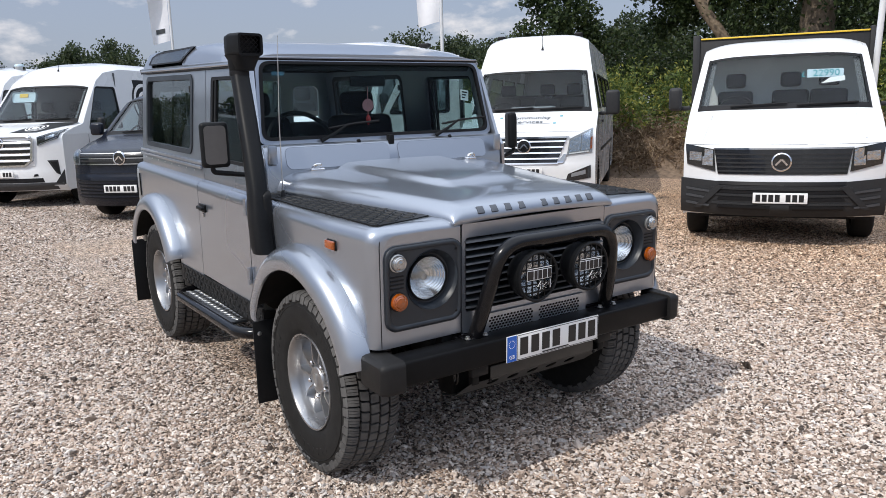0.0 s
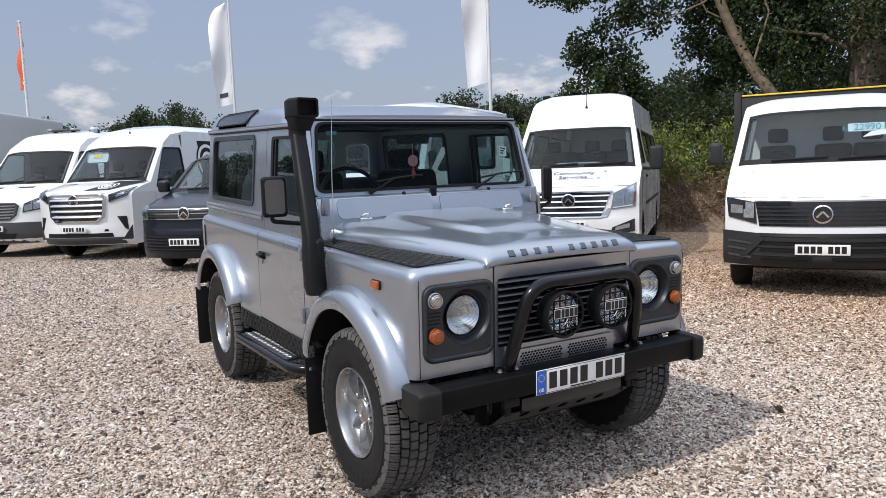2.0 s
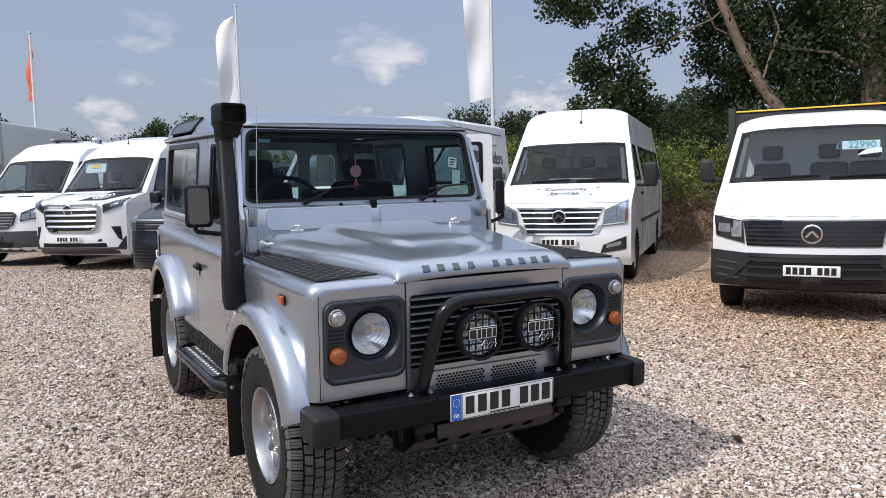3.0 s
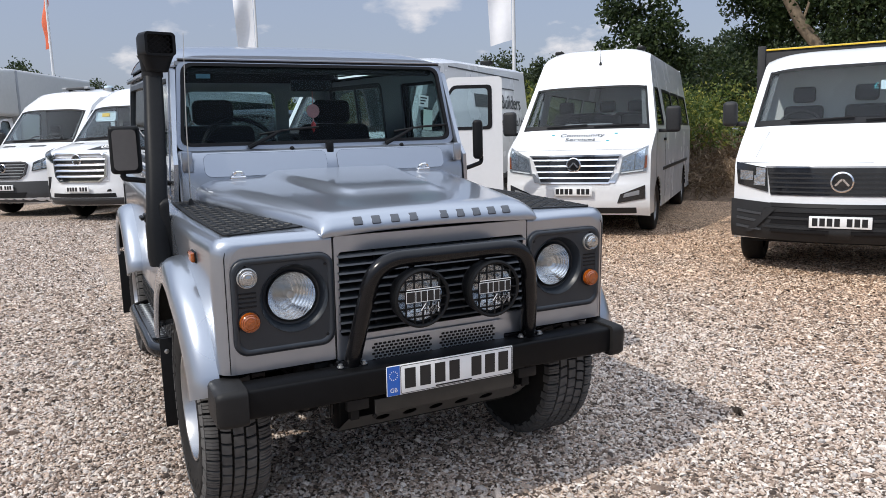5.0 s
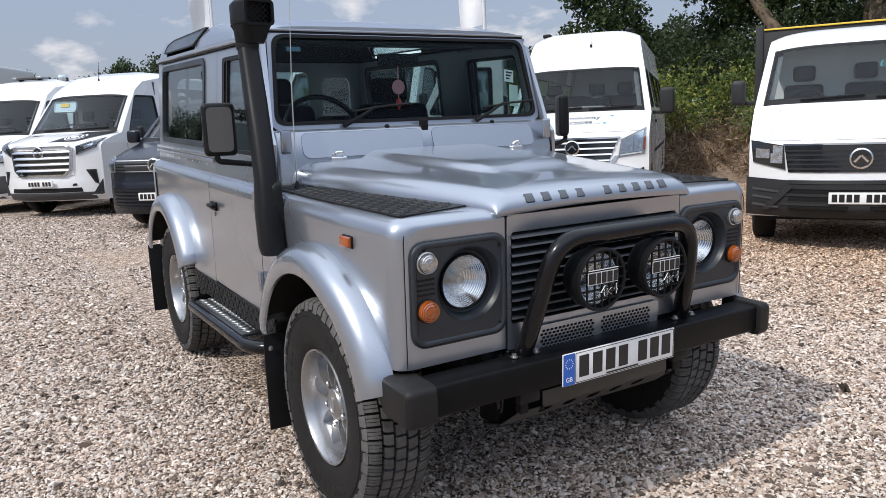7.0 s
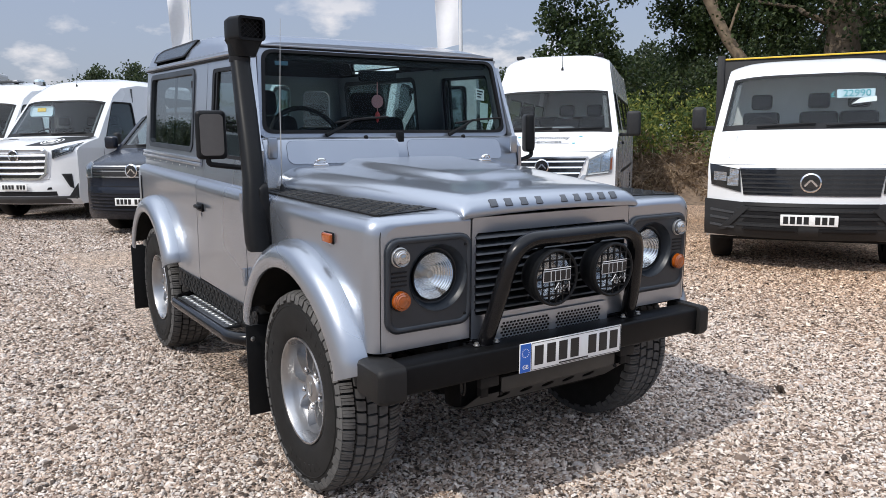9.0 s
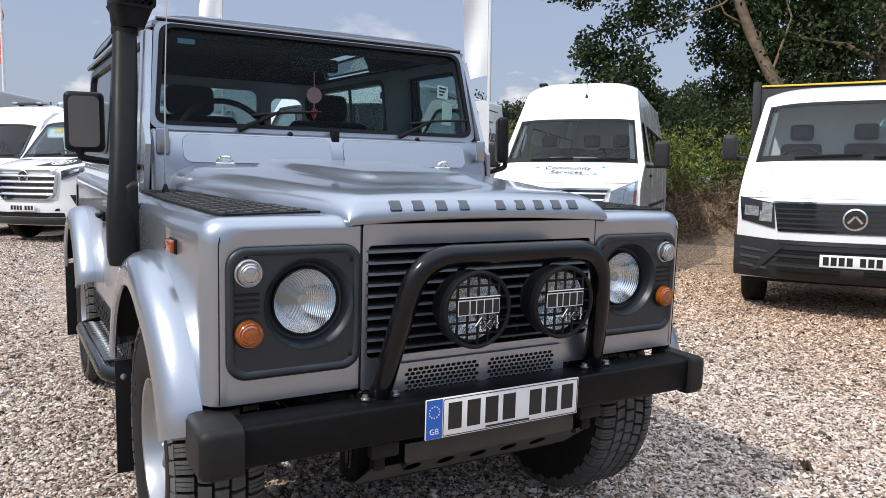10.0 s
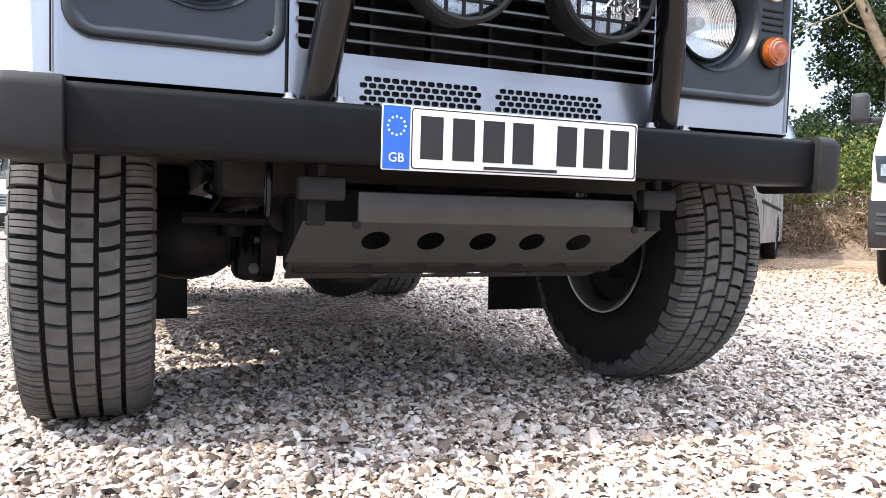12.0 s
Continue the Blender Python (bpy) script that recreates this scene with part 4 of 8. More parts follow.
    for i in range(15):
        for j in range(2):
            m = Matrix.Translation((0.785 + 0.048 * j, 0.84 + i * 0.056, z0 + 0.033)) @ Matrix.Rotation(radians(70), 4, "Z")
            cpart("raised_bar", bx(-0.027, 0.027, -0.011, 0.011, -0.002, 0.004, 0.002, 1, None, m), STEEL, tread, side=s, pitched=False)
    cpart("step_stay", tube([(0.55, 1.2, 0.47), (0.75, 1.2, z0)], 0.02, 8), DARK, step, side=s, pitched=False)
    # mud flaps
    cpart("front_mud_flap", bx(0.50, 0.868, 0.498, 0.508, 0.105, 0.52, 0.003), BLACK_PLASTIC, side=s, pitched=False, label="black front mud flap")
    cpart("flap_bolt", lathe([(0.011, 0.004), (0.006, 0.006), (0, 0.006)], 10, pose(0.84, 0.498, 0.46, 90)), STEEL, side=s, pitched=False)
    cpart("rear_mud_flap", bx(0.60, 0.875, 2.90, 2.91, 0.16, 0.62, 0.003), BLACK_PLASTIC, side=s, pitched=False, label="black rear mud flap")
    # rear arch liner
    arc = [(HUB_R[0] + ARCH_R * math.cos(a), HUB_R[1] + ARCH_R * math.sin(a)) for a in (radians(24 + 132 * i / 20) for i in range(21))]
    cpart("arch_liner", loft([[(x, HUB_R[0] + (u - HUB_R[0]) * 0.99, HUB_R[1] + (v - HUB_R[1]) * 0.99) for u, v in arc] for x in (0.866, 0.46)]), DARK, side=s)
    # door mirror
    my, mz = 0.66, 1.364
    mx = 0.944 if s < 0 else 0.872
    yaw = 8 if s < 0 else 62
    mm = Matrix.Translation((mx, my, mz)) @ Matrix.Rotation(radians(yaw), 4, "Z")
    arm = cpart("mirror_arm", tube(rounded([(0.745, 0.655, 1.205), (0.79, 0.645, 1.215), (mx, my, 1.236), (mx, my, 1.27)], 0.02), 0.012, 8), BLACK_PLASTIC, side=s, pitched=False, label="black mirror on its arm")
    bm = bx(-0.066, 0.066, -0.022, 0.03, -0.107, 0.107, 0.02, 4)
    cpart("mirror_housing", bm, BLACK_PLASTIC, arm, side=s, pitched=False)
    arm.children[0].data.transform((MIRROR if s < 0 else Matrix()) @ mm @ (MIRROR if s < 0 else Matrix()))
    bm = plate(rrect(-0.05, 0.05, -0.09, 0.09, 0.02), [], lambda u, v, d: (u, -0.024 + d, v), 0.004)
    g = cpart("mirror_back", bm, MIRROR_BACK, arm, side=s, pitched=False)
    g.data.transform((MIRROR if s < 0 else Matrix()) @ mm @ (MIRROR if s < 0 else Matrix()))

# rear wall
bm = plate([(-0.70, 0.56), (0.70, 0.56), (0.75, 1.12), (0.70, 1.722), (-0.70, 1.722), (-0.75, 1.12)], [rrect(-0.36, 0.30, 1.24, 1.66, 0.05), rrect(0.40, 0.62, 1.26, 1.62, 0.05), rrect(-0.62, -0.44, 1.26, 1.62, 0.05)], front(2.82), 0.02)
cpart("rear_panel", bm, SILVER)
cpart("rear_glass", plate(rrect(-0.37, 0.31, 1.23, 1.67, 0.05), [], front(2.83), 0.004), PANE).visible_shadow = False

# cabin
cpart("cabin_floor", bx(-0.72, 0.72, 0.55, 2.80, 0.58, 0.62, 0), TRIM)
cpart("dashboard", bx(-0.68, 0.68, 0.66, 0.92, 0.98, 1.27, 0.05, 3), TRIM)
cpart("instrument_binnacle", bx(-0.52, -0.22, 0.74, 0.95, 1.2, 1.335, 0.03, 3), TRIM)
for x in (-0.37, 0.37):
    cpart("seat", bx(x - 0.23, x + 0.23, 1.05, 1.50, 0.86, 1.02, 0.05, 3), SEAT)
    b = cpart("backrest", bx(x - 0.23, x + 0.23, -0.06, 0.06, 0, 0.50, 0.05, 3, None, pose(0, 1.55, 0.94, -14)), SEAT)
    cpart("headrest", bx(x - 0.12, x + 0.12, -0.045, 0.045, 0, 0.15, 0.04, 3, None, pose(0, 1.685, 1.43, -10)), SEAT, b)
cpart("cubby_box", bx(-0.11, 0.11, 1.05, 1.5, 0.8, 1.05, 0.03), TRIM)
for x in (-0.45, 0.45):
    cpart("rear_seat", bx(x - 0.22, x + 0.22, 2.15, 2.60, 0.95, 1.35, 0.05, 3), SEAT)
bm = tube([(0.19 * math.cos(a), 0.19 * math.sin(a), 0) for a in (2 * math.pi * i / 32 for i in range(33))], 0.013, 8)
bm.transform(pose(-0.37, 0.955, 1.30, 62))
steer_wheel = cpart("steering_wheel", bm, SEAL)
for a in (200, 340, 270):
    cpart("spoke", bx(0, 0.18, -0.014, 0.014, -0.006, 0.006, 0.003, 1, None, pose(-0.37, 0.955, 1.30, 62) @ pose(0, 0, 0, 0, 0, a)), SEAL, steer_wheel)
cpart("wheel_hub", lathe([(0.055, 0), (0.05, 0.03), (0, 0.032)], 20, pose(-0.37, 0.955, 1.30, 62)), SEAL, steer_wheel)
mir = cpart("cabin_mirror", bx(-0.13, 0.09, 0.83, 0.85, 1.605, 1.662, 0.012), SEAL)
PINK = material("pink_card", (0.72, 0.30, 0.30), 0.6, var=0.15, scale=120)
RED = material("red_tassel", (0.70, 0.06, 0.06), 0.6, var=0.15, scale=120)
fr = cpart("air_freshener", lathe([(0, 0.0015), (0.034, 0.0015), (0.035, 0), (0.034, -0.0015), (0, -0.0015)], 28, pose(-0.012, 0.858, 1.505, 90)), PINK, label="pink round air freshener on a cord")
cpart("cord", tube([(-0.012, 0.858, 1.62), (-0.012, 0.858, 1.43)], 0.0025, 5), PINK, fr)
cpart("tassel", lathe([(0.002, 0), (0.012, -0.015), (0.014, -0.03), (0.002, -0.06)], 10, pose(-0.012, 0.858, 1.455)), RED, fr)

# bumper
bm = bx(-0.745, 0.745, -0.655, -0.545, 0.512, 0.614, 0.012, 3)
bumper = cpart("front_bumper", bm, BUMPER, label="matt black steel front bumper")
for s in (-1, 1):
    cap = bmesh.new()
    sec = rrect(-0.672, -0.487, 0.497, 0.622, 0.022, 4)
    rings = []
    out_x = 0.018 if s < 0 else -0.015
    for x, k in ((0.736, 0.94), (0.738, 1.0), (0.794 + out_x, 1.0), (0.812 + out_x, 0.93), (0.820 + out_x, 0.80)):
        rings.append([(x, -0.60 + (u + 0.60) * k, 0.56 + (v - 0.56) * k) for u, v in sec])
    loft(rings, cap, True, True, True)
    cpart("end_cap", cap, CAP, bumper, "black plastic bumper end cap", side=s)
    fx = 0.0 if s < 0 else 0.032
    bm = bx(0.30 + fx, 0.41 + fx, -0.60, -0.535, 0.612, 0.618, 0.002)
    for dx, dy in ((0.315, -0.585), (0.395, -0.585), (0.395, -0.55)):
        lathe([(0.009, 0), (0.009, 0.008), (0.005, 0.012), (0, 0.012)], 8, pose(dx + fx, dy, 0.618), bm)
    cpart("bar_foot", bm, BLACK_PAINT, side=s)
    for dx in (0.312, 0.40):
        cpart("foot_bolt", lathe([(0.012, 0), (0.012, 0.004), (0.008, 0.005), (0.008, 0.012), (0, 0.013)], 10, pose(dx + fx, -0.592, 0.618)), STEEL, side=s)
    dx_ = 0.341 if s < 0 else 0.373
    cpart("lashing_eye", bx(dx_ - 0.042, dx_ + 0.042, -0.60, -0.57, 0.450, 0.492, 0.006), CAP, side=s, label="black chassis bracket")
    cpart("bracket_stay", bx(dx_ - 0.012, dx_ + 0.022, -0.575, -0.545, 0.405, 0.455, 0.004), DARK, side=s)
    cpart("bracket_bolt", tube([(dx_, -0.585, 0.488), (dx_, -0.585, 0.515)], 0.009, 8), DARK, side=s)
path = rounded([(-0.352, -0.575, 0.615), (-0.328, -0.63, 0.80), (-0.287, -0.665, 0.998), (0.318, -0.665, 0.998), (0.360, -0.63, 0.80), (0.387, -0.575, 0.615)], 0.13, 9)
cpart("a_bar", tube(path, 0.030, 18), BLACK_PAINT, label="glossy black tubular a-bar")

# number plate
plate_ = cpart("number_plate", bx(-0.256, 0.262, -0.6625, -0.6565, 0.505, 0.616, 0.0025), PLATE_WHITE, label="white front number plate with blue band")
cpart("blue_band", bx(-0.2545, -0.206, -0.6635, -0.662, 0.507, 0.614), PLATE_BLUE, plate_)
cpart("border", band(rrect(-0.2035, 0.2585, 0.5085, 0.6125, 0.006), rrect(-0.2015, 0.2565, 0.5105, 0.6105, 0.005), front(-0.6635), 0.001), PLATE_INK, plate_)
for k, x in enumerate((-0.166, -0.106, -0.047, 0.012, 0.104, 0.162, 0.220)):
    cpart("character_bar", bx(x - 0.021, x + 0.021, -0.664, -0.662, 0.526, 0.600), PLATE_INK, plate_)
letters("GB", 0.022, 0.0004, BODY @ pose(-0.2305, -0.6642, 0.526) @ FACE, WHITE_INK, "country_code", plate_)
for k in range(12):
    a = radians(30 * k)
    cpart("star", lathe([(0.0022, 0), (0, 0.0005)], 6, pose(-0.2305 + 0.0155 * math.cos(a), -0.6636, 0.580 + 0.0155 * math.sin(a), 90)), WHITE_INK, plate_)
cpart("maker_bar", bx(-0.066, 0.084, -0.6638, -0.663, 0.513, 0.5185), PLATE_INK, plate_)

# driving lamps with guards
for x in (-0.131, 0.157):
    z, y = 0.858, -0.655
    m = pose(x, y, z, 90)
    lamp = cpart("driving_lamp", lathe([(0.0, -0.085), (0.045, -0.08), (0.085, -0.045), (0.100, -0.01), (0.103, 0.022), (0.100, 0.034), (0.088, 0.036), (0.084, 0.028)], 44, m), BLACK_PLASTIC, label="round black driving lamp behind a grid guard")
    cpart("reflector", lathe([(0.084, 0.028), (0.07, 0.0), (0.04, -0.025), (0, -0.033)], 36, m), REFLECT, lamp)
    cpart("lens", lathe([(0.085, 0.028), (0.06, 0.036), (0.03, 0.040), (0, 0.041)], 36, m), HEAD_LENS, lamp).visible_shadow = False
    for k in range(5):
        o = -0.064 + 0.032 * k
        h = math.sqrt(0.098**2 - o * o)
        cpart("guard_bar", bx(o - 0.003, o + 0.003, -h, h, 0.046, 0.052, 0.001, 1, None, m), BLACK_PLASTIC, lamp)
        cpart("guard_bar", bx(-h, h, o - 0.003, o + 0.003, 0.044, 0.050, 0.001, 1, None, m), BLACK_PLASTIC, lamp)
    cpart("guard_ring", lathe([(0.104, 0.030), (0.105, 0.05), (0.099, 0.054), (0.093, 0.051), (0.093, 0.036)], 44, m), BLACK_PLASTIC, lamp)
    # the maker's mark as plain white-edged blocks
    cpart("mark_line", bx(-0.062, 0.066, 0.034, 0.0365, 0.0525, 0.054, 0, 1, None, m), WHITE_INK, lamp)
    for k, (a, w) in enumerate(((-0.047, 0.015), (-0.018, 0.008), (0.004, 0.010), (0.029, 0.011), (0.054, 0.009))):
        cpart("mark_edge", bx(a - w - 0.002, a + w + 0.002, -0.012, 0.029, 0.0525, 0.0532, 0, 1, None, m), WHITE_INK, lamp)
        cpart("mark_block", bx(a - w, a + w, -0.0095, 0.0265, 0.0525, 0.0545, 0, 1, None, m), PLATE_INK, lamp)
    t = letters("4x4", 0.050, 0.0008, BODY @ m @ pose(0.028, -0.038, 0.0535), WHITE_INK, "lamp_lettering", lamp)
    t2 = letters("4x4", 0.0445, 0.0014, BODY @ m @ pose(0.028, -0.038, 0.0535), PLATE_INK, "lamp_lettering", lamp)
    cpart("lamp_stay", tube([(x, y + 0.05, z + 0.09), (x, -0.66, 0.985)], 0.008, 8), BLACK_PAINT, lamp)

# snorkel
prof = [(0.335, 0.868, 0.045, 0.047), (0.345, 0.90, 0.050, 0.053), (0.37, 1.02, 0.047, 0.054), (0.40, 1.16, 0.043, 0.051), (0.47, 1.30, 0.042, 0.049), (0.55, 1.45, 0.043, 0.047), (0.62, 1.58, 0.041, 0.043), (0.665, 1.665, 0.040, 0.041)]
rings = []
for y, z, rx, ry in prof:
    k = max(0, (z - 1.05) / 0.6)
    cx = 0.848 - 0.060 * min(1, k)
    rings.append([(cx + rx * math.copysign(abs(math.cos(a)) ** 0.72, math.cos(a)), y + ry * math.copysign(abs(math.sin(a)) ** 0.72, math.sin(a)), z) for a in (2 * math.pi * i / 24 for i in range(24))])
snork = cpart("snorkel", loft(rings, None, True, True, True), BLACK_PLASTIC, label="black raised air intake up the windscreen pillar", side=-1)
cpart("intake_foot", loft([[(0.80 + d * 1.0, 0.36 + u * k, 0.93 + v * k) for u, v in rpoly([(-0.05, -0.08), (0.05, -0.08), (0.075, 0.16), (0.06, 0.22), (-0.03, 0.22)], 0.03, 4)] for d, k in ((0.0, 1.0), (0.02, 0.98), (0.035, 0.92), (0.04, 0.8))], None, True, True, True), BLACK_PLASTIC, snork, side=-1)
cpart("clamp", lathe([(0.042, -0.012), (0.046, -0.01), (0.046, 0.01), (0.042, 0.012)], 24, Matrix.Translation((0.788, 0.667, 1.67))), SEAL, snork, side=-1)
cpart("neck", lathe([(0.042, 0.0), (0.046, 0.03), (0.050, 0.075), (0.048, 0.10)], 24, Matrix.Translation((0.788, 0.672, 1.672))), BLACK_PLASTIC, snork, side=-1)
HEADM = Matrix.Translation((0.770, 0.655, 1.80)) @ Matrix.Rotation(radians(-14), 4, "Z")
rings = [[(u * k, y, v * k2 + dz) for u, v in rrect(-0.068, 0.068, -0.052, 0.052, 0.018, 4)] for y, k, k2, dz in ((-0.065, 0.98, 0.98, 0.0), (-0.05, 1.0, 1.0, 0), (0.02, 0.98, 1.0, 0), (0.06, 0.86, 0.92, -0.004), (0.085, 0.6, 0.7, -0.012))]
bm = loft(rings, None, True, False, True)
join(bm, band(rrect(-0.067, 0.067, -0.051, 0.051, 0.018, 4), rrect(-0.056, 0.056, -0.040, 0.040, 0.012, 4), front(-0.066), 0.012))
bm.transform(HEADM)
head = cpart("intake_head", bm, BLACK_PLASTIC, snork, side=-1)
under = [[(u * (0.066 * (1 - f) + 0.047 * f) / 0.068, v * (0.062 * (1 - f) + 0.047 * f) / 0.068 + 0.004 - 0.006 * f, -0.046 - 0.072 * f) for u, v in rrect(-0.068, 0.068, -0.068, 0.068, 0.02 + 0.047 * f, 4)] for f in (0, 0.25, 0.5, 0.75, 1.0)]
bm = loft(under, None, True, True, True)
bm.transform(HEADM)
cpart("head_taper", bm, BLACK_PLASTIC, snork, side=-1)
for k in range(-4, 5):
    for sg in (-1, 1):
        pts = [(k * 0.026 + sg * 0.055, -0.05, -0.045), (k * 0.026 - sg * 0.055, -0.05, 0.045)]
        a, b = Vector(pts[0]), Vector(pts[1])
        cl = [a.lerp(b, t) for t in np.linspace(0, 1, 30)]
        cl = [p for p in cl if abs(p.x) < 0.057 and abs(p.z) < 0.042]
        if len(cl) > 2:
            bm = tube([cl[0], cl[-1]], 0.0025, 4)
            bm.transform(HEADM)
            cpart("grid_bar", bm, BLACK_PLASTIC, head, side=-1)
cpart("head_back", bx(-0.06, 0.06, -0.02, -0.01, -0.045, 0.045, 0, 1, None, HEADM), SEAL, head, side=-1)
# aerial on the wing
aer = cpart("aerial", tube([(0.694, 0.45, 1.10), (0.69, 0.46, 1.45), (0.678, 0.462, 1.835)], [0.0028, 0.002, 0.0012], 6), STEEL, label="thin whip aerial on the wing", side=-1)
cpart("aerial_base", lathe([(0.014, 0), (0.010, 0.012), (0.004, 0.03), (0, 0.03)], 12, pose(0.694, 0.45, 1.10)), SEAL, aer, side=-1)

# wheels
def tyre_mesh():
    R, W = 0.396, 0.118
    prof = [(0.208, -0.095), (0.218, -0.108), (0.250, -0.117), (0.30, -0.123), (0.335, -0.122), (0.356, -0.117), (0.360, -0.119), (0.370, -0.115), (0.376, -0.105)]
    prof += [(0.379, -0.095), (0.381, -0.05), (0.382, 0.0), (0.381, 0.05), (0.379, 0.095)] + [(r, -z) for r, z in prof[::-1]]
    return lathe(prof, 72)


def tread_mesh():
    """Five ribs: square blocks round the middle, curved blocks beside them and siped shoulder lugs."""
    bm = bmesh.new()
    n, R = 56, 0.398
    rng = random.Random(9)

    def block(a0, a1, z0, z1, bow, top, turn=0.0):
        """One block between two angles and two widths; bow curves its cross edges, turn slants them."""
        m = 5
        us = [i / (m - 1) for i in range(m)]

        def across(a):
            return [(a + bow * (u * u if turn >= 0 else (1 - u) ** 2) + turn * u, z0 + (z1 - z0) * u) for u in us]

        ring = across(a0) + across(a1)[::-1]
        ca, cz = sum(p[0] for p in ring) / len(ring), (z0 + z1) / 2
        lo, hi = [], []
        for a, z in ring:
            drop = 0.013 * max(0, (abs(z) - 0.082) / 0.034) ** 1.6
            lo.append(bm.verts.new(((R - 0.013 - drop) * math.cos(a), (R - 0.013 - drop) * math.sin(a), z)))
            b = ca + (a - ca) * 0.95
            hi.append(bm.verts.new(((top - drop) * math.cos(b), (top - drop) * math.sin(b), cz + (z - cz) * 0.96)))
        for i in range(len(ring)):
            k = (i + 1) % len(ring)
            bm.faces.new((lo[i], lo[k], hi[k], hi[i]))
        half = len(hi) // 2
        for i in range(half - 1):
            bm.faces.new((hi[i], hi[i + 1], hi[-2 - i], hi[-1 - i]))

    P = 2 * math.pi / n
    for k in range(n):
        a, top = k * P, R + rng.uniform(-0.0004, 0.0004)
        block(a + 0.06 * P, a + 0.90 * P, -0.0185, 0.0185, 0.0, top)
        for sg in (-1, 1):
            off = (0.35 if sg > 0 else 0.62) * P
            z0, z1 = (0.0265, 0.0620) if sg > 0 else (-0.0620, -0.0265)
            block(a + off + 0.07 * P, a + off + 0.88 * P, z0, z1, 0.17 * P, top, 0.0 if sg > 0 else -1e-6)
            off2 = (0.1 if sg > 0 else 0.4) * P
            s0, s1 = (0.0705, 0.118) if sg > 0 else (-0.118, -0.0705)
            for h0, h1 in ((0.05, 0.31), (0.35, 0.585), (0.625, 0.85)):
                block(a + off2 + h0 * P, a + off2 + h1 * P, s0, s1, 0.0, top, 0.10 * P * (1 if sg > 0 else -1))
            # lugs down the sidewall
            long_ = k % 2
            a0, a1 = a + off2 + 0.05 * P, a + off2 + 0.86 * P
            low = 0.354 if long_ else 0.363
            pts = [(0.3865, 0.1165), (low, 0.1245), (low - 0.003, 0.1195), (0.378, 0.106)]
            q = [[bm.verts.new((r * math.cos(b), r * math.sin(b), sg * z)) for r, z in pts] for b in (a0, a1)]
            for i in range(4):
                bm.faces.new((q[0][i], q[0][(i + 1) % 4], q[1][(i + 1) % 4], q[1][i]))
            bm.faces.new(q[0])
            bm.faces.new(q[1])
    return bm


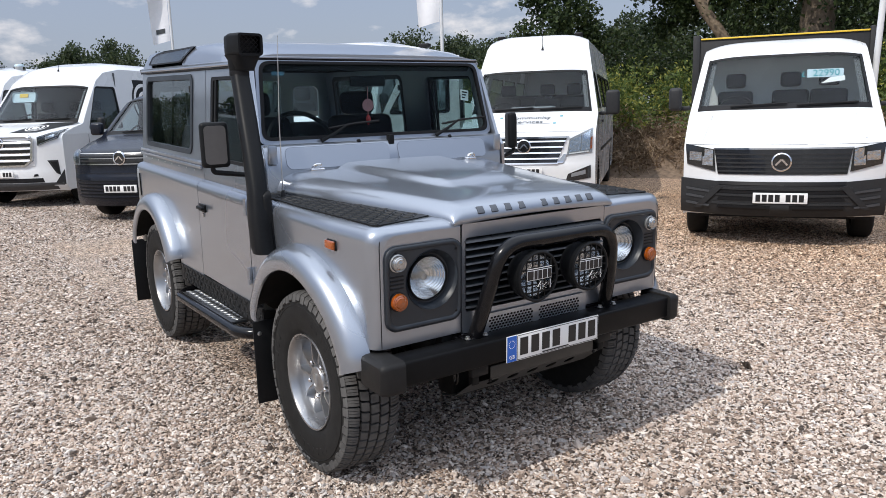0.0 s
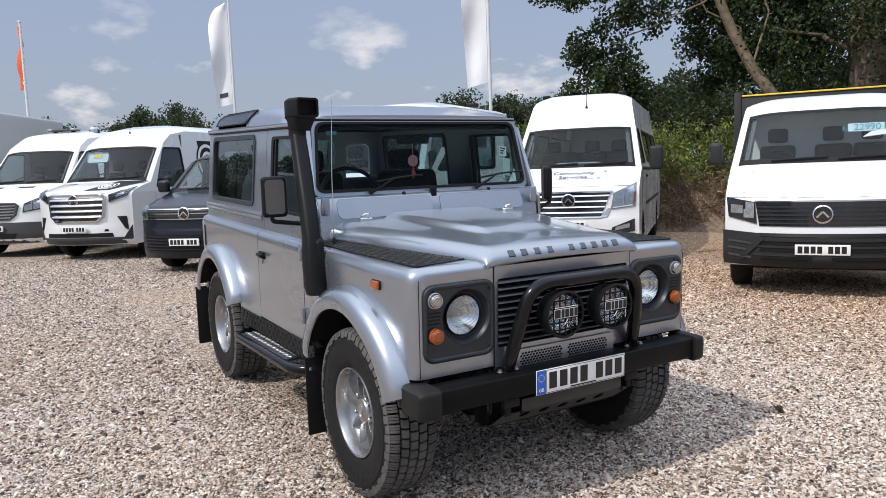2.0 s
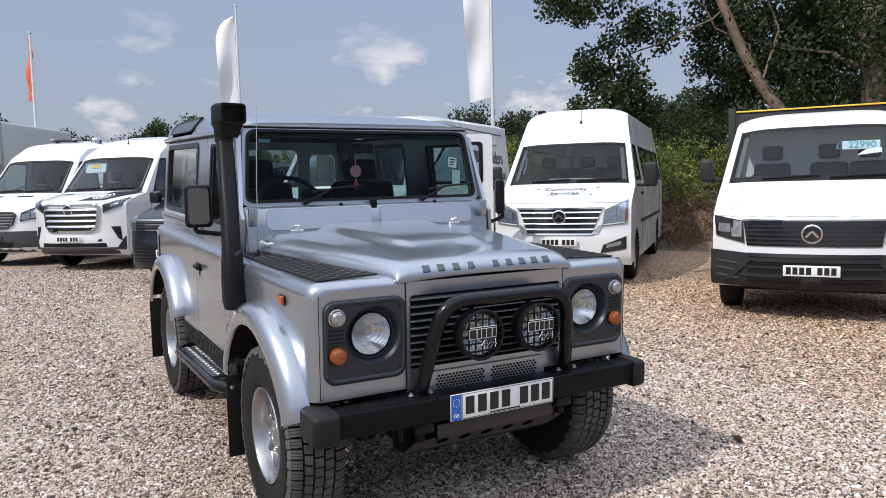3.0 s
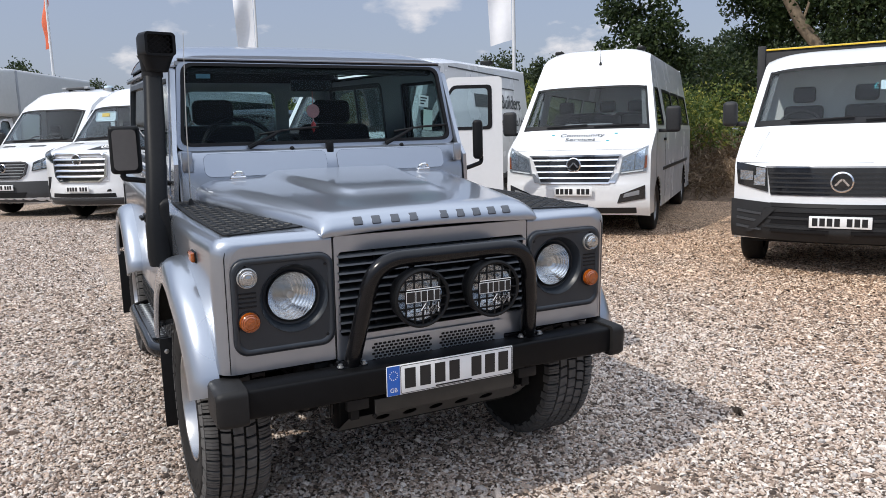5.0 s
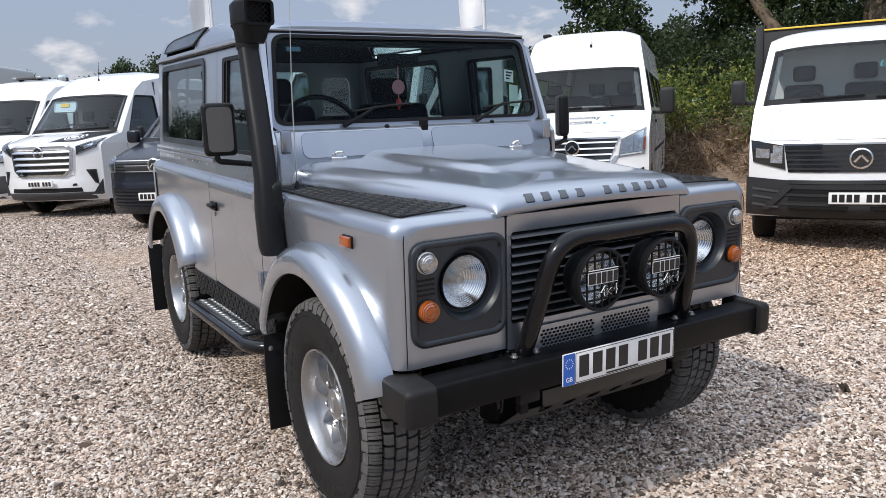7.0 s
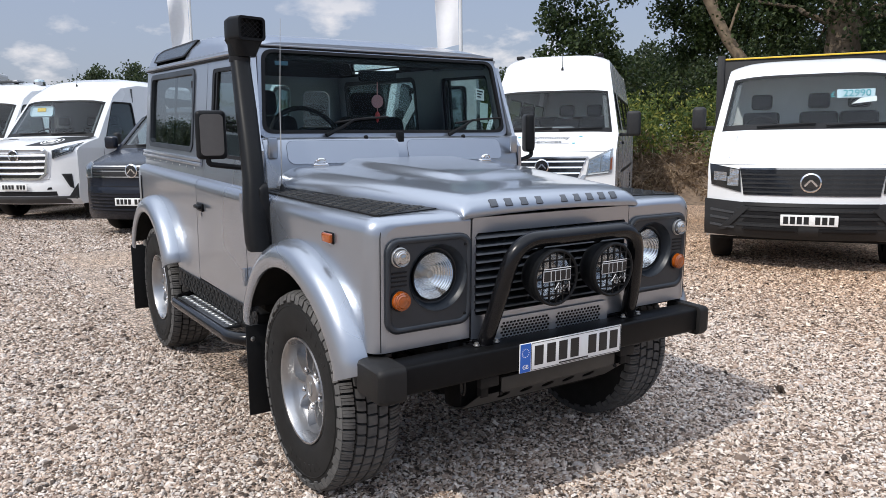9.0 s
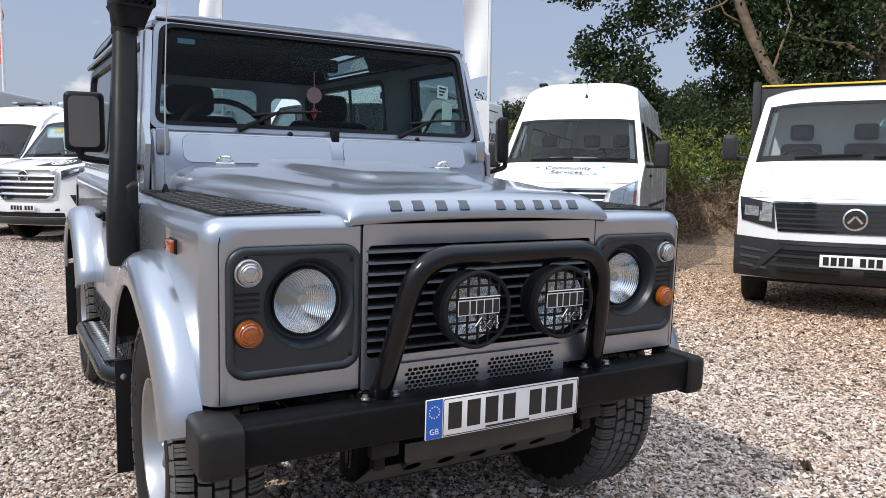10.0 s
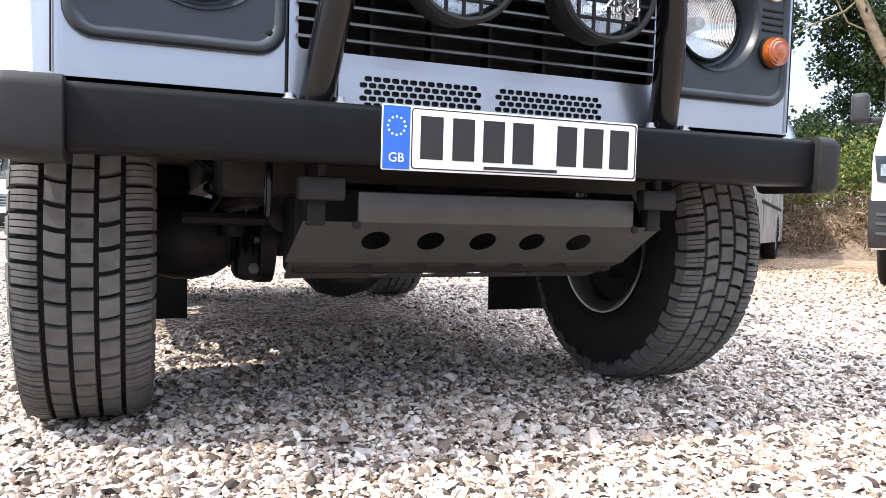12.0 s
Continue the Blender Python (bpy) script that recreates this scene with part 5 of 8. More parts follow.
def road_wheel(name):
    w = new(name)
    w.parent = car
    RIM = Matrix.Diagonal((0.925, 0.925, 1, 1))
    tyre = part("tyre", tyre_mesh(), RUBBER, w, "worn all-terrain tyre")
    part("tread", tread_mesh(), DUSTY_SKYLIT_RUBBER, tyre, smooth=0)
    for r0, z0 in ((0.252, 0.1145), (0.338, 0.1225)):
        part("sidewall_ring", lathe([(r0 - 0.003, z0 - 0.001), (r0 - 0.001, z0 + 0.0012), (r0 + 0.001, z0 + 0.0012), (r0 + 0.003, z0 - 0.001)], 72), RUBBER, tyre)
    for a in list(range(7)) + [16, 17, 18, 19, 20, 29, 30, 31]:
        part("sidewall_block", bx(-0.010, 0.010, 0.286, 0.316, 0.1195, 0.1240, 0.002, 1, None, pose(0, 0, 0, 0, 0, 70 + a * 9.0)), RUBBER, tyre)
    # alloy rim: lip, deep dish, five pairs of ridges running out from the hub, vent holes
    rim = part("rim", lathe([(0.205, -0.10), (0.205, 0.03), (0.222, 0.098), (0.231, 0.106), (0.229, 0.112), (0.222, 0.110), (0.214, 0.098), (0.2085, 0.070), (0.203, 0.052)], 60), ALLOY, w, "silver alloy rim with paired ridges")
    bm = lathe([(0.203, 0.052), (0.194, 0.030), (0.178, 0.018), (0.158, 0.013), (0.132, 0.015), (0.105, 0.028), (0.082, 0.046), (0.066, 0.050)], 60)
    gone = []
    for f in bm.faces:
        c = f.calc_center_median()
        a = (math.degrees(math.atan2(c.y, c.x)) % 72) - 36
        if 0.130 < math.hypot(c.x, c.y) < 0.16 and abs(a) < 6.1:
            gone.append(f)
    bmesh.ops.delete(bm, geom=gone, context="FACES")
    part("rim_face", bm, ALLOY, rim)
    for k in range(5):
        for sg in (-1, 1):
            rings = []
            for r, da, zt, wb, wt in ((0.066, 19, 0.060, 0.012, 0.005), (0.095, 17, 0.068, 0.013, 0.0045), (0.13, 16, 0.068, 0.012, 0.004), (0.165, 15.5, 0.066, 0.012, 0.004), (0.190, 15.5, 0.062, 0.013, 0.004), (0.206, 15.5, 0.056, 0.014, 0.005)):
                a = radians(72 * k + sg * da)
                t, o = Vector((-math.sin(a), math.cos(a), 0)), Vector((r * math.cos(a), r * math.sin(a), 0))
                rings.append([o - t * wb + Vector((0, 0, 0.010)), o - t * wt + Vector((0, 0, zt)), o + t * wt + Vector((0, 0, zt)), o + t * wb + Vector((0, 0, 0.010))])
            part("spoke_ridge", loft(rings, None, True, True, True), ALLOY, rim, smooth=25)
        a = radians(72 * k + 36)
        m = Matrix.Translation((0.086 * math.cos(a), 0.086 * math.sin(a), 0.042))
        seat = part("nut_seat", lathe([(0.021, 0.0), (0.021, 0.006), (0.017, 0.006), (0.016, -0.004)], 20, m.copy()), ALLOY, rim)
        part("lug_nut", lathe([(0.0165, 0.0), (0.0165, 0.004), (0.0125, 0.005), (0.0125, 0.026), (0.008, 0.031), (0, 0.032)], 6, m, None), CHROME, rim, smooth=20)
    part("centre_cap", lathe([(0.068, 0.046), (0.066, 0.062), (0.060, 0.069), (0.045, 0.072), (0, 0.074)], 32), ALLOY, rim)
    part("cap_mark", lathe([(0.034, 0.0735), (0.033, 0.0765), (0.030, 0.0765), (0.028, 0.074), (0, 0.074)], 28, Matrix.Diagonal((1, 0.6, 1, 1))), STEEL, rim)
    part("inner_lip", lathe([(0.196, -0.080), (0.214, -0.098), (0.226, -0.104), (0.227, -0.110), (0.216, -0.109), (0.192, -0.090)], 56), ALLOY, rim)
    part("valve", tube([(0.0, -0.196, 0.05), (0.0, -0.190, 0.085)], 0.004, 8), SEAL, rim)
    part("brake_disc", lathe([(0.0, 0.0), (0.15, 0.0), (0.15, 0.010), (0.08, 0.012), (0, 0.012)], 32), DARK, rim)
    part("wheel_inside", lathe([(0.19, -0.06), (0.12, -0.055), (0.09, -0.10), (0, -0.10)], 32), DARK, rim)
    for o in (rim, *rim.children):
        o.data.transform(RIM)
    return w


front_r = road_wheel("road_wheel")
STEER = 0.0
front_r.matrix_basis = pose(-0.728, 0, 0.354, 0, 0, STEER) @ pose(0, 0, 0, 0, -90, 0)
for x, y, z, ry, st in ((0.728, 0, 0.357, 90, STEER), (-0.728, 2.36, 0.399, -90, 0), (0.728, 2.36, 0.399, 90, 0)):
    c = copy_thing(front_r, pose(x, y, z, 0, 0, st) @ pose(0, 0, 0, 0, ry, 0) @ pose(0, 0, 0, 0, 0, 23 + 31 * x))

# underside
def upart(name, bm, mat_=DARK, parent=car, label="", smooth=38):
    return part(name, bm, mat_, parent, label, smooth)


for x in (-0.43, 0.43):
    upart("chassis_rail", bx(x - 0.04, x + 0.04, -0.50, 2.85, 0.50, 0.60, 0.006))
    upart("radius_arm", tube([(x * 0.95, 0.0, 0.34), (x * 0.95, 0.4, 0.36), (x * 0.85, 0.95, 0.50)], 0.028, 8))
    upart("spring", tube([(x + 0.055 * math.cos(t), 0.02 + 0.055 * math.sin(t), 0.44 + 0.011 * t) for t in np.linspace(0, 26, 130)], 0.009, 6))
    upart("shock_absorber", tube([(x * 1.02, -0.09, 0.36), (x * 1.02, -0.10, 0.62)], 0.03, 10))
    upart("swivel_housing", lathe([(0.0, -0.1), (0.07, -0.08), (0.095, 0), (0.07, 0.08), (0, 0.1)], 20, pose(x * 1.32, 0, 0.356, 0, 90)))
for x in (-0.47, 0.47):
    upart("inner_wing", bx(x - 0.004, x + 0.004, -0.48, 0.62, 0.60, 1.04))
upart("radiator_panel", bx(-0.46, 0.46, -0.42, -0.40, 0.47, 0.95, 0.005))
upart("front_axle", tube([(-0.60, 0, 0.356), (0.60, 0, 0.356)], 0.045, 14))
upart("differential", lathe([(0.0, -0.13), (0.06, -0.12), (0.12, -0.06), (0.135, 0.0), (0.12, 0.06), (0.05, 0.16), (0, 0.17)], 24, pose(-0.16, 0.0, 0.340, 0, 90)))
upart("diff_cover", lathe([(0.115, 0), (0.115, 0.03), (0.09, 0.06), (0.0, 0.075)], 24, pose(-0.16, -0.05, 0.340, 90)))
upart("rear_axle", tube([(-0.62, 2.36, 0.396), (0.62, 2.36, 0.396)], 0.045, 14))
upart("rear_differential", lathe([(0.0, -0.15), (0.12, -0.07), (0.14, 0.0), (0.12, 0.07), (0, 0.15)], 24, pose(0.1, 2.36, 0.36, 90)))
upart("track_rod", tube([(-0.55, -0.16, 0.40), (0.55, -0.16, 0.40)], 0.016, 8))
upart("drag_link", tube([(-0.50, -0.22, 0.47), (0.48, -0.18, 0.42)], 0.016, 8))
upart("steering_damper", tube([(-0.44, -0.26, 0.455), (-0.10, -0.26, 0.455)], 0.025, 10))
upart("steering_box", bx(-0.50, -0.34, -0.46, -0.30, 0.44, 0.60, 0.02, 2))
upart("drop_arm", tube([(-0.42, -0.38, 0.44), (-0.46, -0.24, 0.43)], 0.02, 8))
upart("engine_sump", bx(-0.2, 0.2, 0.05, 0.9, 0.42, 0.75, 0.05, 2))
upart("engine_block", bx(-0.35, 0.35, -0.38, 0.55, 0.66, 1.0, 0.04, 2))
upart("gearbox", bx(-0.2, 0.2, 0.9, 1.6, 0.40, 0.62, 0.06, 2))
upart("exhaust", tube(rounded([(0.25, 0.2, 0.5), (0.3, 1.0, 0.44), (0.28, 1.9, 0.46), (0.32, 2.8, 0.48)], 0.2), 0.032, 10))
upart("fuel_tank", bx(-0.62, -0.48, 1.0, 1.7, 0.42, 0.60, 0.03))
upart("floor_pan", bx(-0.74, 0.74, 0.6, 2.8, 0.60, 0.62, 0))
upart("rear_silencer", tube([(0.1, 2.62, 0.42), (0.45, 2.62, 0.42)], 0.08, 14))
upart("tow_ring", tube([(-0.425, -0.53 + 0.012 * math.cos(a), 0.45 + 0.045 * math.sin(a)) for a in (2 * math.pi * i / 20 for i in range(21))], 0.006, 6), BLACK_PAINT, label="black steel lashing ring")
upart("crossmember", bx(-0.42, 0.42, -0.53, -0.45, 0.50, 0.60, 0.01))
# added block, no car part: keeps bright ground out of the guard holes
upart("guard_backing", bx(-0.36, 0.37, -0.42, -0.30, 0.292, 0.46, 0.01))
upart("panhard_rod", tube(rounded([(-0.40, -0.12, 0.60), (-0.36, -0.13, 0.56), (-0.24, -0.14, 0.50), (-0.30, -0.13, 0.43), (0.40, -0.12, 0.42)], 0.05), 0.024, 10))
upart("rod_bush", lathe([(0.036, -0.035), (0.044, -0.03), (0.044, 0.03), (0.036, 0.035), (0.014, 0.036), (0.014, 0.03), (0, 0.03)], 20, pose(-0.335, -0.17, 0.415, 90)))
upart("swivel_ball", lathe([(0.05, -0.10), (0.085, -0.09), (0.098, -0.04), (0.10, 0.0), (0.09, 0.05), (0.07, 0.08), (0.05, 0.10)], 24, pose(-0.52, -0.005, 0.356, 0, 90)))
for k in range(5):
    upart("boot_ring", lathe([(0.060, -0.006), (0.074, 0.0), (0.060, 0.006)], 24, pose(-0.45 + 0.016 * k, 0, 0.356, 0, 90)))
upart("axle_flange", lathe([(0.05, -0.02), (0.105, -0.018), (0.105, 0.018), (0.05, 0.02)], 28, pose(-0.355, 0, 0.352, 0, 90)))
for k in range(6):
    a = 2 * math.pi * k / 6
    upart("flange_bolt", lathe([(0.010, 0), (0.010, 0.012), (0, 0.013)], 6, pose(-0.375, 0.085 * math.cos(a), 0.352 + 0.085 * math.sin(a), 0, -90)), SKID)
upart("arm_bracket", bx(-0.425, -0.345, -0.06, 0.06, 0.255, 0.345, 0.02, 2))
upart("bracket_bolt", lathe([(0.014, 0), (0.014, 0.012), (0, 0.013)], 6, pose(-0.385, -0.06, 0.285, 90)), SKID)
for k, (x, y) in enumerate(((-0.52, -0.20), (-0.50, -0.17))):
    upart("brake_hose", tube(rounded([(x, y, 0.62), (x - 0.03, y - 0.02, 0.54), (x + 0.06, y - 0.04, 0.47), (x + 0.02, y + 0.05, 0.40)], 0.04), 0.006, 6), SEAL)
# steering guard: upright lip, drilled face sloping back and a flatter drilled floor
guard = cpart("steering_guard", bx(-0.270, 0.325, -0.575, -0.569, 0.412, 0.468, 0.002), SKID, label="grey metal steering guard with round holes")
C50, S50, C76, S76 = math.cos(radians(50)), math.sin(radians(50)), math.cos(radians(71)), math.sin(radians(71))
holes = [circle(-0.222 + 0.111 * k, 0.055, 0.028, 24) for k in range(5)]
cpart("guard_face", plate([(-0.368, 0.0), (0.400, 0.0), (0.372, 0.124), (-0.382, 0.124)], holes, lambda u, v, d: (u, -0.572 + v * S50 + d, 0.413 - v * C50), 0.005), SKID, guard, smooth=0)
holes = [circle(-0.222 + 0.111 * k, 0.038, 0.024, 20) for k in range(5)] + [circle(-0.167 + 0.111 * k, 0.098, 0.024, 20) for k in range(4)]
cpart("guard_floor", plate([(-0.375, 0.0), (0.375, 0.0), (0.36, 0.135), (-0.36, 0.135)], holes, lambda u, v, d: (u, -0.477 + v * S76, 0.333 - v * C76 + d), 0.005), SKID, guard, smooth=0)
for x in (-0.30, 0.30):
    cpart("guard_bolt", lathe([(0.008, 0), (0.008, 0.006), (0, 0.007)], 8, pose(0.028 + x, -0.573, 0.408, 90)), DARK, guard)
# ---- vans and lorries ----
WHITE_PAINT = material("white_van_paint", (0.74, 0.75, 0.76), 0.25, var=0.02, scale=20, coat=0.6, rvar=0.05)
NAVY_PAINT = material("dark_blue_grey_paint", (0.008, 0.0105, 0.0185), 0.26, 0.1, var=0.08, scale=500, coat=0.22, spec=0.3)
# white paint with the shade on the box body's side mixed into its colour
SHADED_WHITE = material("shaded_white_paint", (0.42, 0.43, 0.43), 0.4, var=0.05, scale=12, coat=0.2, rvar=0.08)
GREEN_VAN = material("green_grey_paint", (0.13, 0.155, 0.15), 0.35, var=0.06, scale=12, coat=0.4, rvar=0.08)
VAN_PLASTIC = material("dark_grey_bumper", (0.024, 0.0245, 0.026), 0.52, var=0.15, scale=40, bump=0.0002, bscale=500, spec=0.3)
VAN_GREY = material("mid_grey_bumper", (0.045, 0.047, 0.051), 0.55, var=0.12, scale=40)
VAN_GLASS = glass("van_glass", (0.80, 0.87, 0.88), 0.0, 0.035)
VAN_LAMP = material("van_lamp", (0.62, 0.64, 0.67), 0.16, 1.0, var=0.3, scale=30, bump=0.006, bscale=22)
LAMP_DARK = material("lamp_housing", (0.022, 0.023, 0.026), 0.15, 0.5, var=0.3, scale=18, coat=1.0)
SIGN_INK = material("sign_ink", (0.035, 0.04, 0.045), 0.5, var=0.08, scale=60)
TEAL = material("teal_print", (0.02, 0.30, 0.36), 0.5, var=0.06, scale=60)
BOARD = material("price_board", (0.50, 0.62, 0.68), 0.5, var=0.05, scale=30)
CABIN_GREY = material("cab_bulkhead", (0.105, 0.112, 0.118), 0.8, var=0.08, scale=20)
YELLOW = material("yellow_strip", (0.75, 0.50, 0.04), 0.5, var=0.08, scale=40)
RUST = material("van_hub_steel", (0.22, 0.22, 0.22), 0.5, 0.5, var=0.2, scale=40)


class Van:
    """A panel van whose nose, screen and roof follow one side profile (y back from the nose, z, bow)."""

    def __init__(self, name, label, at, heading, prof, screen, width, lean, belt, paint, group="vans in a row", category="van", length=5.5, arches=(0.95, 4.3), roof_drop=0.10, tyre=0.34, windows=(), bulkhead=True, door=(0.22, 1.02)):
        hx, hy = heading
        m = Matrix.Translation((*at, float(ground_at(*at)))) @ Matrix.Rotation(math.atan2(-hx, hy) + math.pi, 4, "Z")
        self.ob = thing(name, label, category, m, group)
        self.prof, self.w, self.lean, self.belt, self.paint, self.length = prof, width / 2, lean, belt, paint, length
        self.top = max(p[1] for p in prof)
        self.screen, self.roof_drop, self.arches, self.tyre = screen, roof_drop, arches, tyre
        self.windows, self.bulkhead, self.door = windows, bulkhead, door
        self.build()

    def hw(self, z):
        t = max(0.0, (z - self.belt) / (self.top - self.belt))
        return self.w - self.lean * t

    def at(self, u, i):
        """The skin's point at u (-1 to 1 across) and profile place i (a whole number or between two)."""
        i = min(max(i, 0), len(self.prof) - 1)
        k = min(int(i), len(self.prof) - 2)
        f = i - k
        y, z, b = (a + (c - a) * f for a, c in zip(self.prof[k], self.prof[k + 1]))
        d = self.roof_drop * max(0, min(1, (z - self.belt) / (self.top - self.belt))) ** 2 + 0.02
        a = abs(u)
        zz = z - d * a**5
        return Vector((self.hw(zz) * u, y + b * a**2.4, zz))

    def nose(self, x, z):
        """How far back the nose lies at (x, z)."""
        p = self.prof
        for a, c in zip(p, p[1:]):
            if a[1] <= z <= c[1] and c[1] > a[1]:
                f = (z - a[1]) / (c[1] - a[1])
                return a[0] + (c[0] - a[0]) * f + (a[2] + (c[2] - a[2]) * f) * min(1, abs(x / self.w)) ** 2.4
        return p[-1][0]

    def patch(self, name, corners, mt_, proud=0.008, thick=0.02, n=10, m=4, parent=None, label="", tilt=0.0):
        """A curved piece on the nose between four corners (x, z): lower left, lower right, upper right, upper left; tilt lays its top edge back."""
        a, b, c, d = (Vector(q) for q in corners)
        rings = []
        for j in range(m + 1):
            row = [a.lerp(b, i / n).lerp(d.lerp(c, i / n), j / m) for i in range(n + 1)]
            rings.append([(q.x, self.nose(q.x, q.y) - proud + tilt * (j / m) ** 1.5, q.y) for q in row])
        bm = loft(rings)
        bmesh.ops.recalc_face_normals(bm, faces=bm.faces)
        lo = bmesh.ops.extrude_face_region(bm, geom=bm.faces[:])
        for v in lo["geom"]:
            if isinstance(v, bmesh.types.BMVert):
                v.co.y += thick
        return part(name, bm, mt_, parent or self.ob, label, 40)

    def rim(self, name, outer, inner, mt_, proud=0.03, thick=0.04, parent=None, label=""):
        """A frame on the nose between two outlines (x, z) of like corners."""
        def dense(q):
            return [tuple(Vector(a).lerp(Vector(b), i / 8)) for a, b in zip(q, q[1:] + q[:1]) for i in range(8)]
        return part(name, band(dense(outer), dense(inner), lambda a, b, d: (a, self.nose(a, b) - proud + d, b), thick), mt_, parent or self.ob, label, 40)

    def both(self, name, corners, mt_, **kw):
        out = self.patch(name, corners, mt_, **kw)
        self.patch(name, [(-x, z) for x, z in (corners[1], corners[0], corners[3], corners[2])], mt_, **kw)
        return out

    def strip(self, name, i0, i1, mt_, u0=-1.0, u1=1.0, off=0.0, n=24, rows=6, parent=None):
        us = [u0 + (u1 - u0) * k / n for k in range(n + 1)]
        rings = []
        for j in range(rows * max(1, round(i1 - i0)) + 1):
            i = i0 + (i1 - i0) * j / (rows * max(1, round(i1 - i0)))
            rings.append([self.at(u, i) + Vector((0, -off * 0.7, off * 0.7)) for u in us])
        return part(name, loft(rings), mt_, parent or self.ob, "", 50)

    def build(self):
        p, s0, s1 = self.prof, *self.screen
        self.strip("nose_panel", 0, s0, self.paint, rows=3)
        self.strip("roof_panel", s1, len(p) - 1, self.paint, rows=3)
        # pillars and glass
        for a, b in ((-1.0, -0.915), (0.915, 1.0)):
            self.strip("screen_pillar", s0, s1, self.paint, a, b, n=4, rows=5)
        border = self.strip("screen_border", s0, s0 + 0.10 * (s1 - s0), SEAL, -0.915, 0.915, 0.0, rows=2)
        self.strip("screen_border", s1 - 0.05 * (s1 - s0), s1, SEAL, -0.915, 0.915, 0.0, rows=2, parent=None)
        for a, b in ((-0.915, -0.885), (0.885, 0.915)):
            self.strip("screen_border", s0, s1, SEAL, a, b, 0.004, n=2, rows=5)
        self.strip("windscreen", s0, s1, VAN_GLASS, -0.9, 0.9, -0.006, rows=6).visible_shadow = False
        # sides
        edge = [self.at(1.0, i / 3) for i in range(3 * (len(p) - 1) + 1)]
        L, zb = self.length, 0.30
        low = [(v.y, v.z) for v in edge if v.z <= self.belt]
        high = [(v.y, v.z) for v in edge if v.z > self.belt]
        if high[-1][0] < L - 0.01:
            high.append((L, high[-1][1]))
        floor = []
        for c in self.arches:
            r = self.tyre + 0.085
            floor += arch_arc((c, self.tyre), r, zb, 18)
        outl = low + [(high[0][0], self.belt), (L, self.belt), (L, zb)] + floor[::-1] + [(low[0][0] + 0.001, zb)]
        up = [(high[0][0] + 0.0, self.belt)] + high + [(L, self.belt)]
        zt = self.top - self.roof_drop
        y0 = p[s0][0] + p[s0][2]
        y1 = p[s1][0] + p[s1][2]
        zw1 = min(p[s1][1] - 0.03, zt - 0.1)
        self.door_window = [(y0 + self.door[0], self.belt + 0.06), (y0 + self.door[1], self.belt + 0.06), (y0 + self.door[1], zw1), (y1 + self.door[0] - 0.06, zw1)]
        hole = rpoly(self.door_window, 0.07, 4)
        for s in (-1, 1):
            part("side_panel", plate(outl, [], lambda u, v, d: (s * (self.w - d), u, v), 0.02), self.paint, self.ob)
            part("upper_side", plate(up, [hole] + [rrect(a, b, self.belt + 0.09, self.belt + 0.60, 0.06) for a, b in self.windows], lambda u, v, d: (s * (self.hw(v) - d), u, v), 0.02), self.paint, self.ob)
            part("window_frame", band(hole, rpoly([(a * 0.94 + (y0 + 0.6) * 0.06, b * 0.94 + (self.belt + 0.3) * 0.06) for a, b in self.door_window], 0.06, 4), lambda u, v, d: (s * (self.hw(v) + 0.004 - d), u, v), 0.02), SEAL, self.ob)
            part("door_glass", plate(hole, [], lambda u, v, d: (s * (self.hw(v) - 0.01 - d), u, v), 0.004), VAN_GLASS, self.ob).visible_shadow = False
            for c in self.arches:
                w = new("van_wheel")
                w.parent = self.ob
                w.matrix_basis = pose(s * (self.w - 0.13), c, self.tyre, 0, 90 * s, 0)
                R = self.tyre
                part("tyre", lathe([(0.21, -0.09), (0.26, -0.105), (R - 0.05, -0.112), (R - 0.015, -0.10), (R, -0.08), (R, 0.08), (R - 0.015, 0.10), (R - 0.05, 0.112), (0.26, 0.105), (0.21, 0.09)], 40), RUBBER, w)
                part("rim", lathe([(0.21, 0.09), (0.2, 0.06), (0.15, 0.05), (0.1, 0.08), (0.06, 0.095), (0, 0.097)], 32), RUST, w)
                arc = [(c + (R + 0.085) * math.cos(a), R + (R + 0.085) * math.sin(a)) for a in (radians(5 + 170 * k / 14) for k in range(15))]
                part("arch_liner", loft([[(s * x, u, v) for u, v in arc] for x in (self.w - 0.01, self.w - 0.35)]), DARK, self.ob)
            # shut lines
            for yy in (y0 + 0.08, y0 + 1.10):
                part("shut_line", bx(-0.002, 0.002, yy - 0.004, yy + 0.004, 0.42, self.belt - 0.02, 0, 1, None, Matrix.Translation((s * (self.w + 0.0005), 0, 0))), SEAL, self.ob)
            part("door_pull", bx(0, 0.03, y0 + 0.88, y0 + 1.02, self.belt - 0.16, self.belt - 0.12, 0.008, 2, None, Matrix.Translation((s * self.w - (0.03 if s < 0 else 0), 0, 0))), SEAL, self.ob)
        part("underbody", bx(-self.w + 0.1, self.w - 0.1, 0.35, L - 0.05, 0.28, 0.42), DARK, self.ob)
        part("rear_panel", plate([(-self.w, zb), (self.w, zb), (self.w, self.belt), (self.hw(zt), zt), (0, self.top), (-self.hw(zt), zt), (-self.w, self.belt)], [], lambda u, v, d: (u, L - d, v), 0.02), self.paint, self.ob)
        # cab inside
        yb = y0 + 1.25
        zs = p[s0][1]
        part("cab_floor", bx(-self.w + 0.1, self.w - 0.1, y0 - 0.1, yb, 0.6, 0.66), TRIM, self.ob)
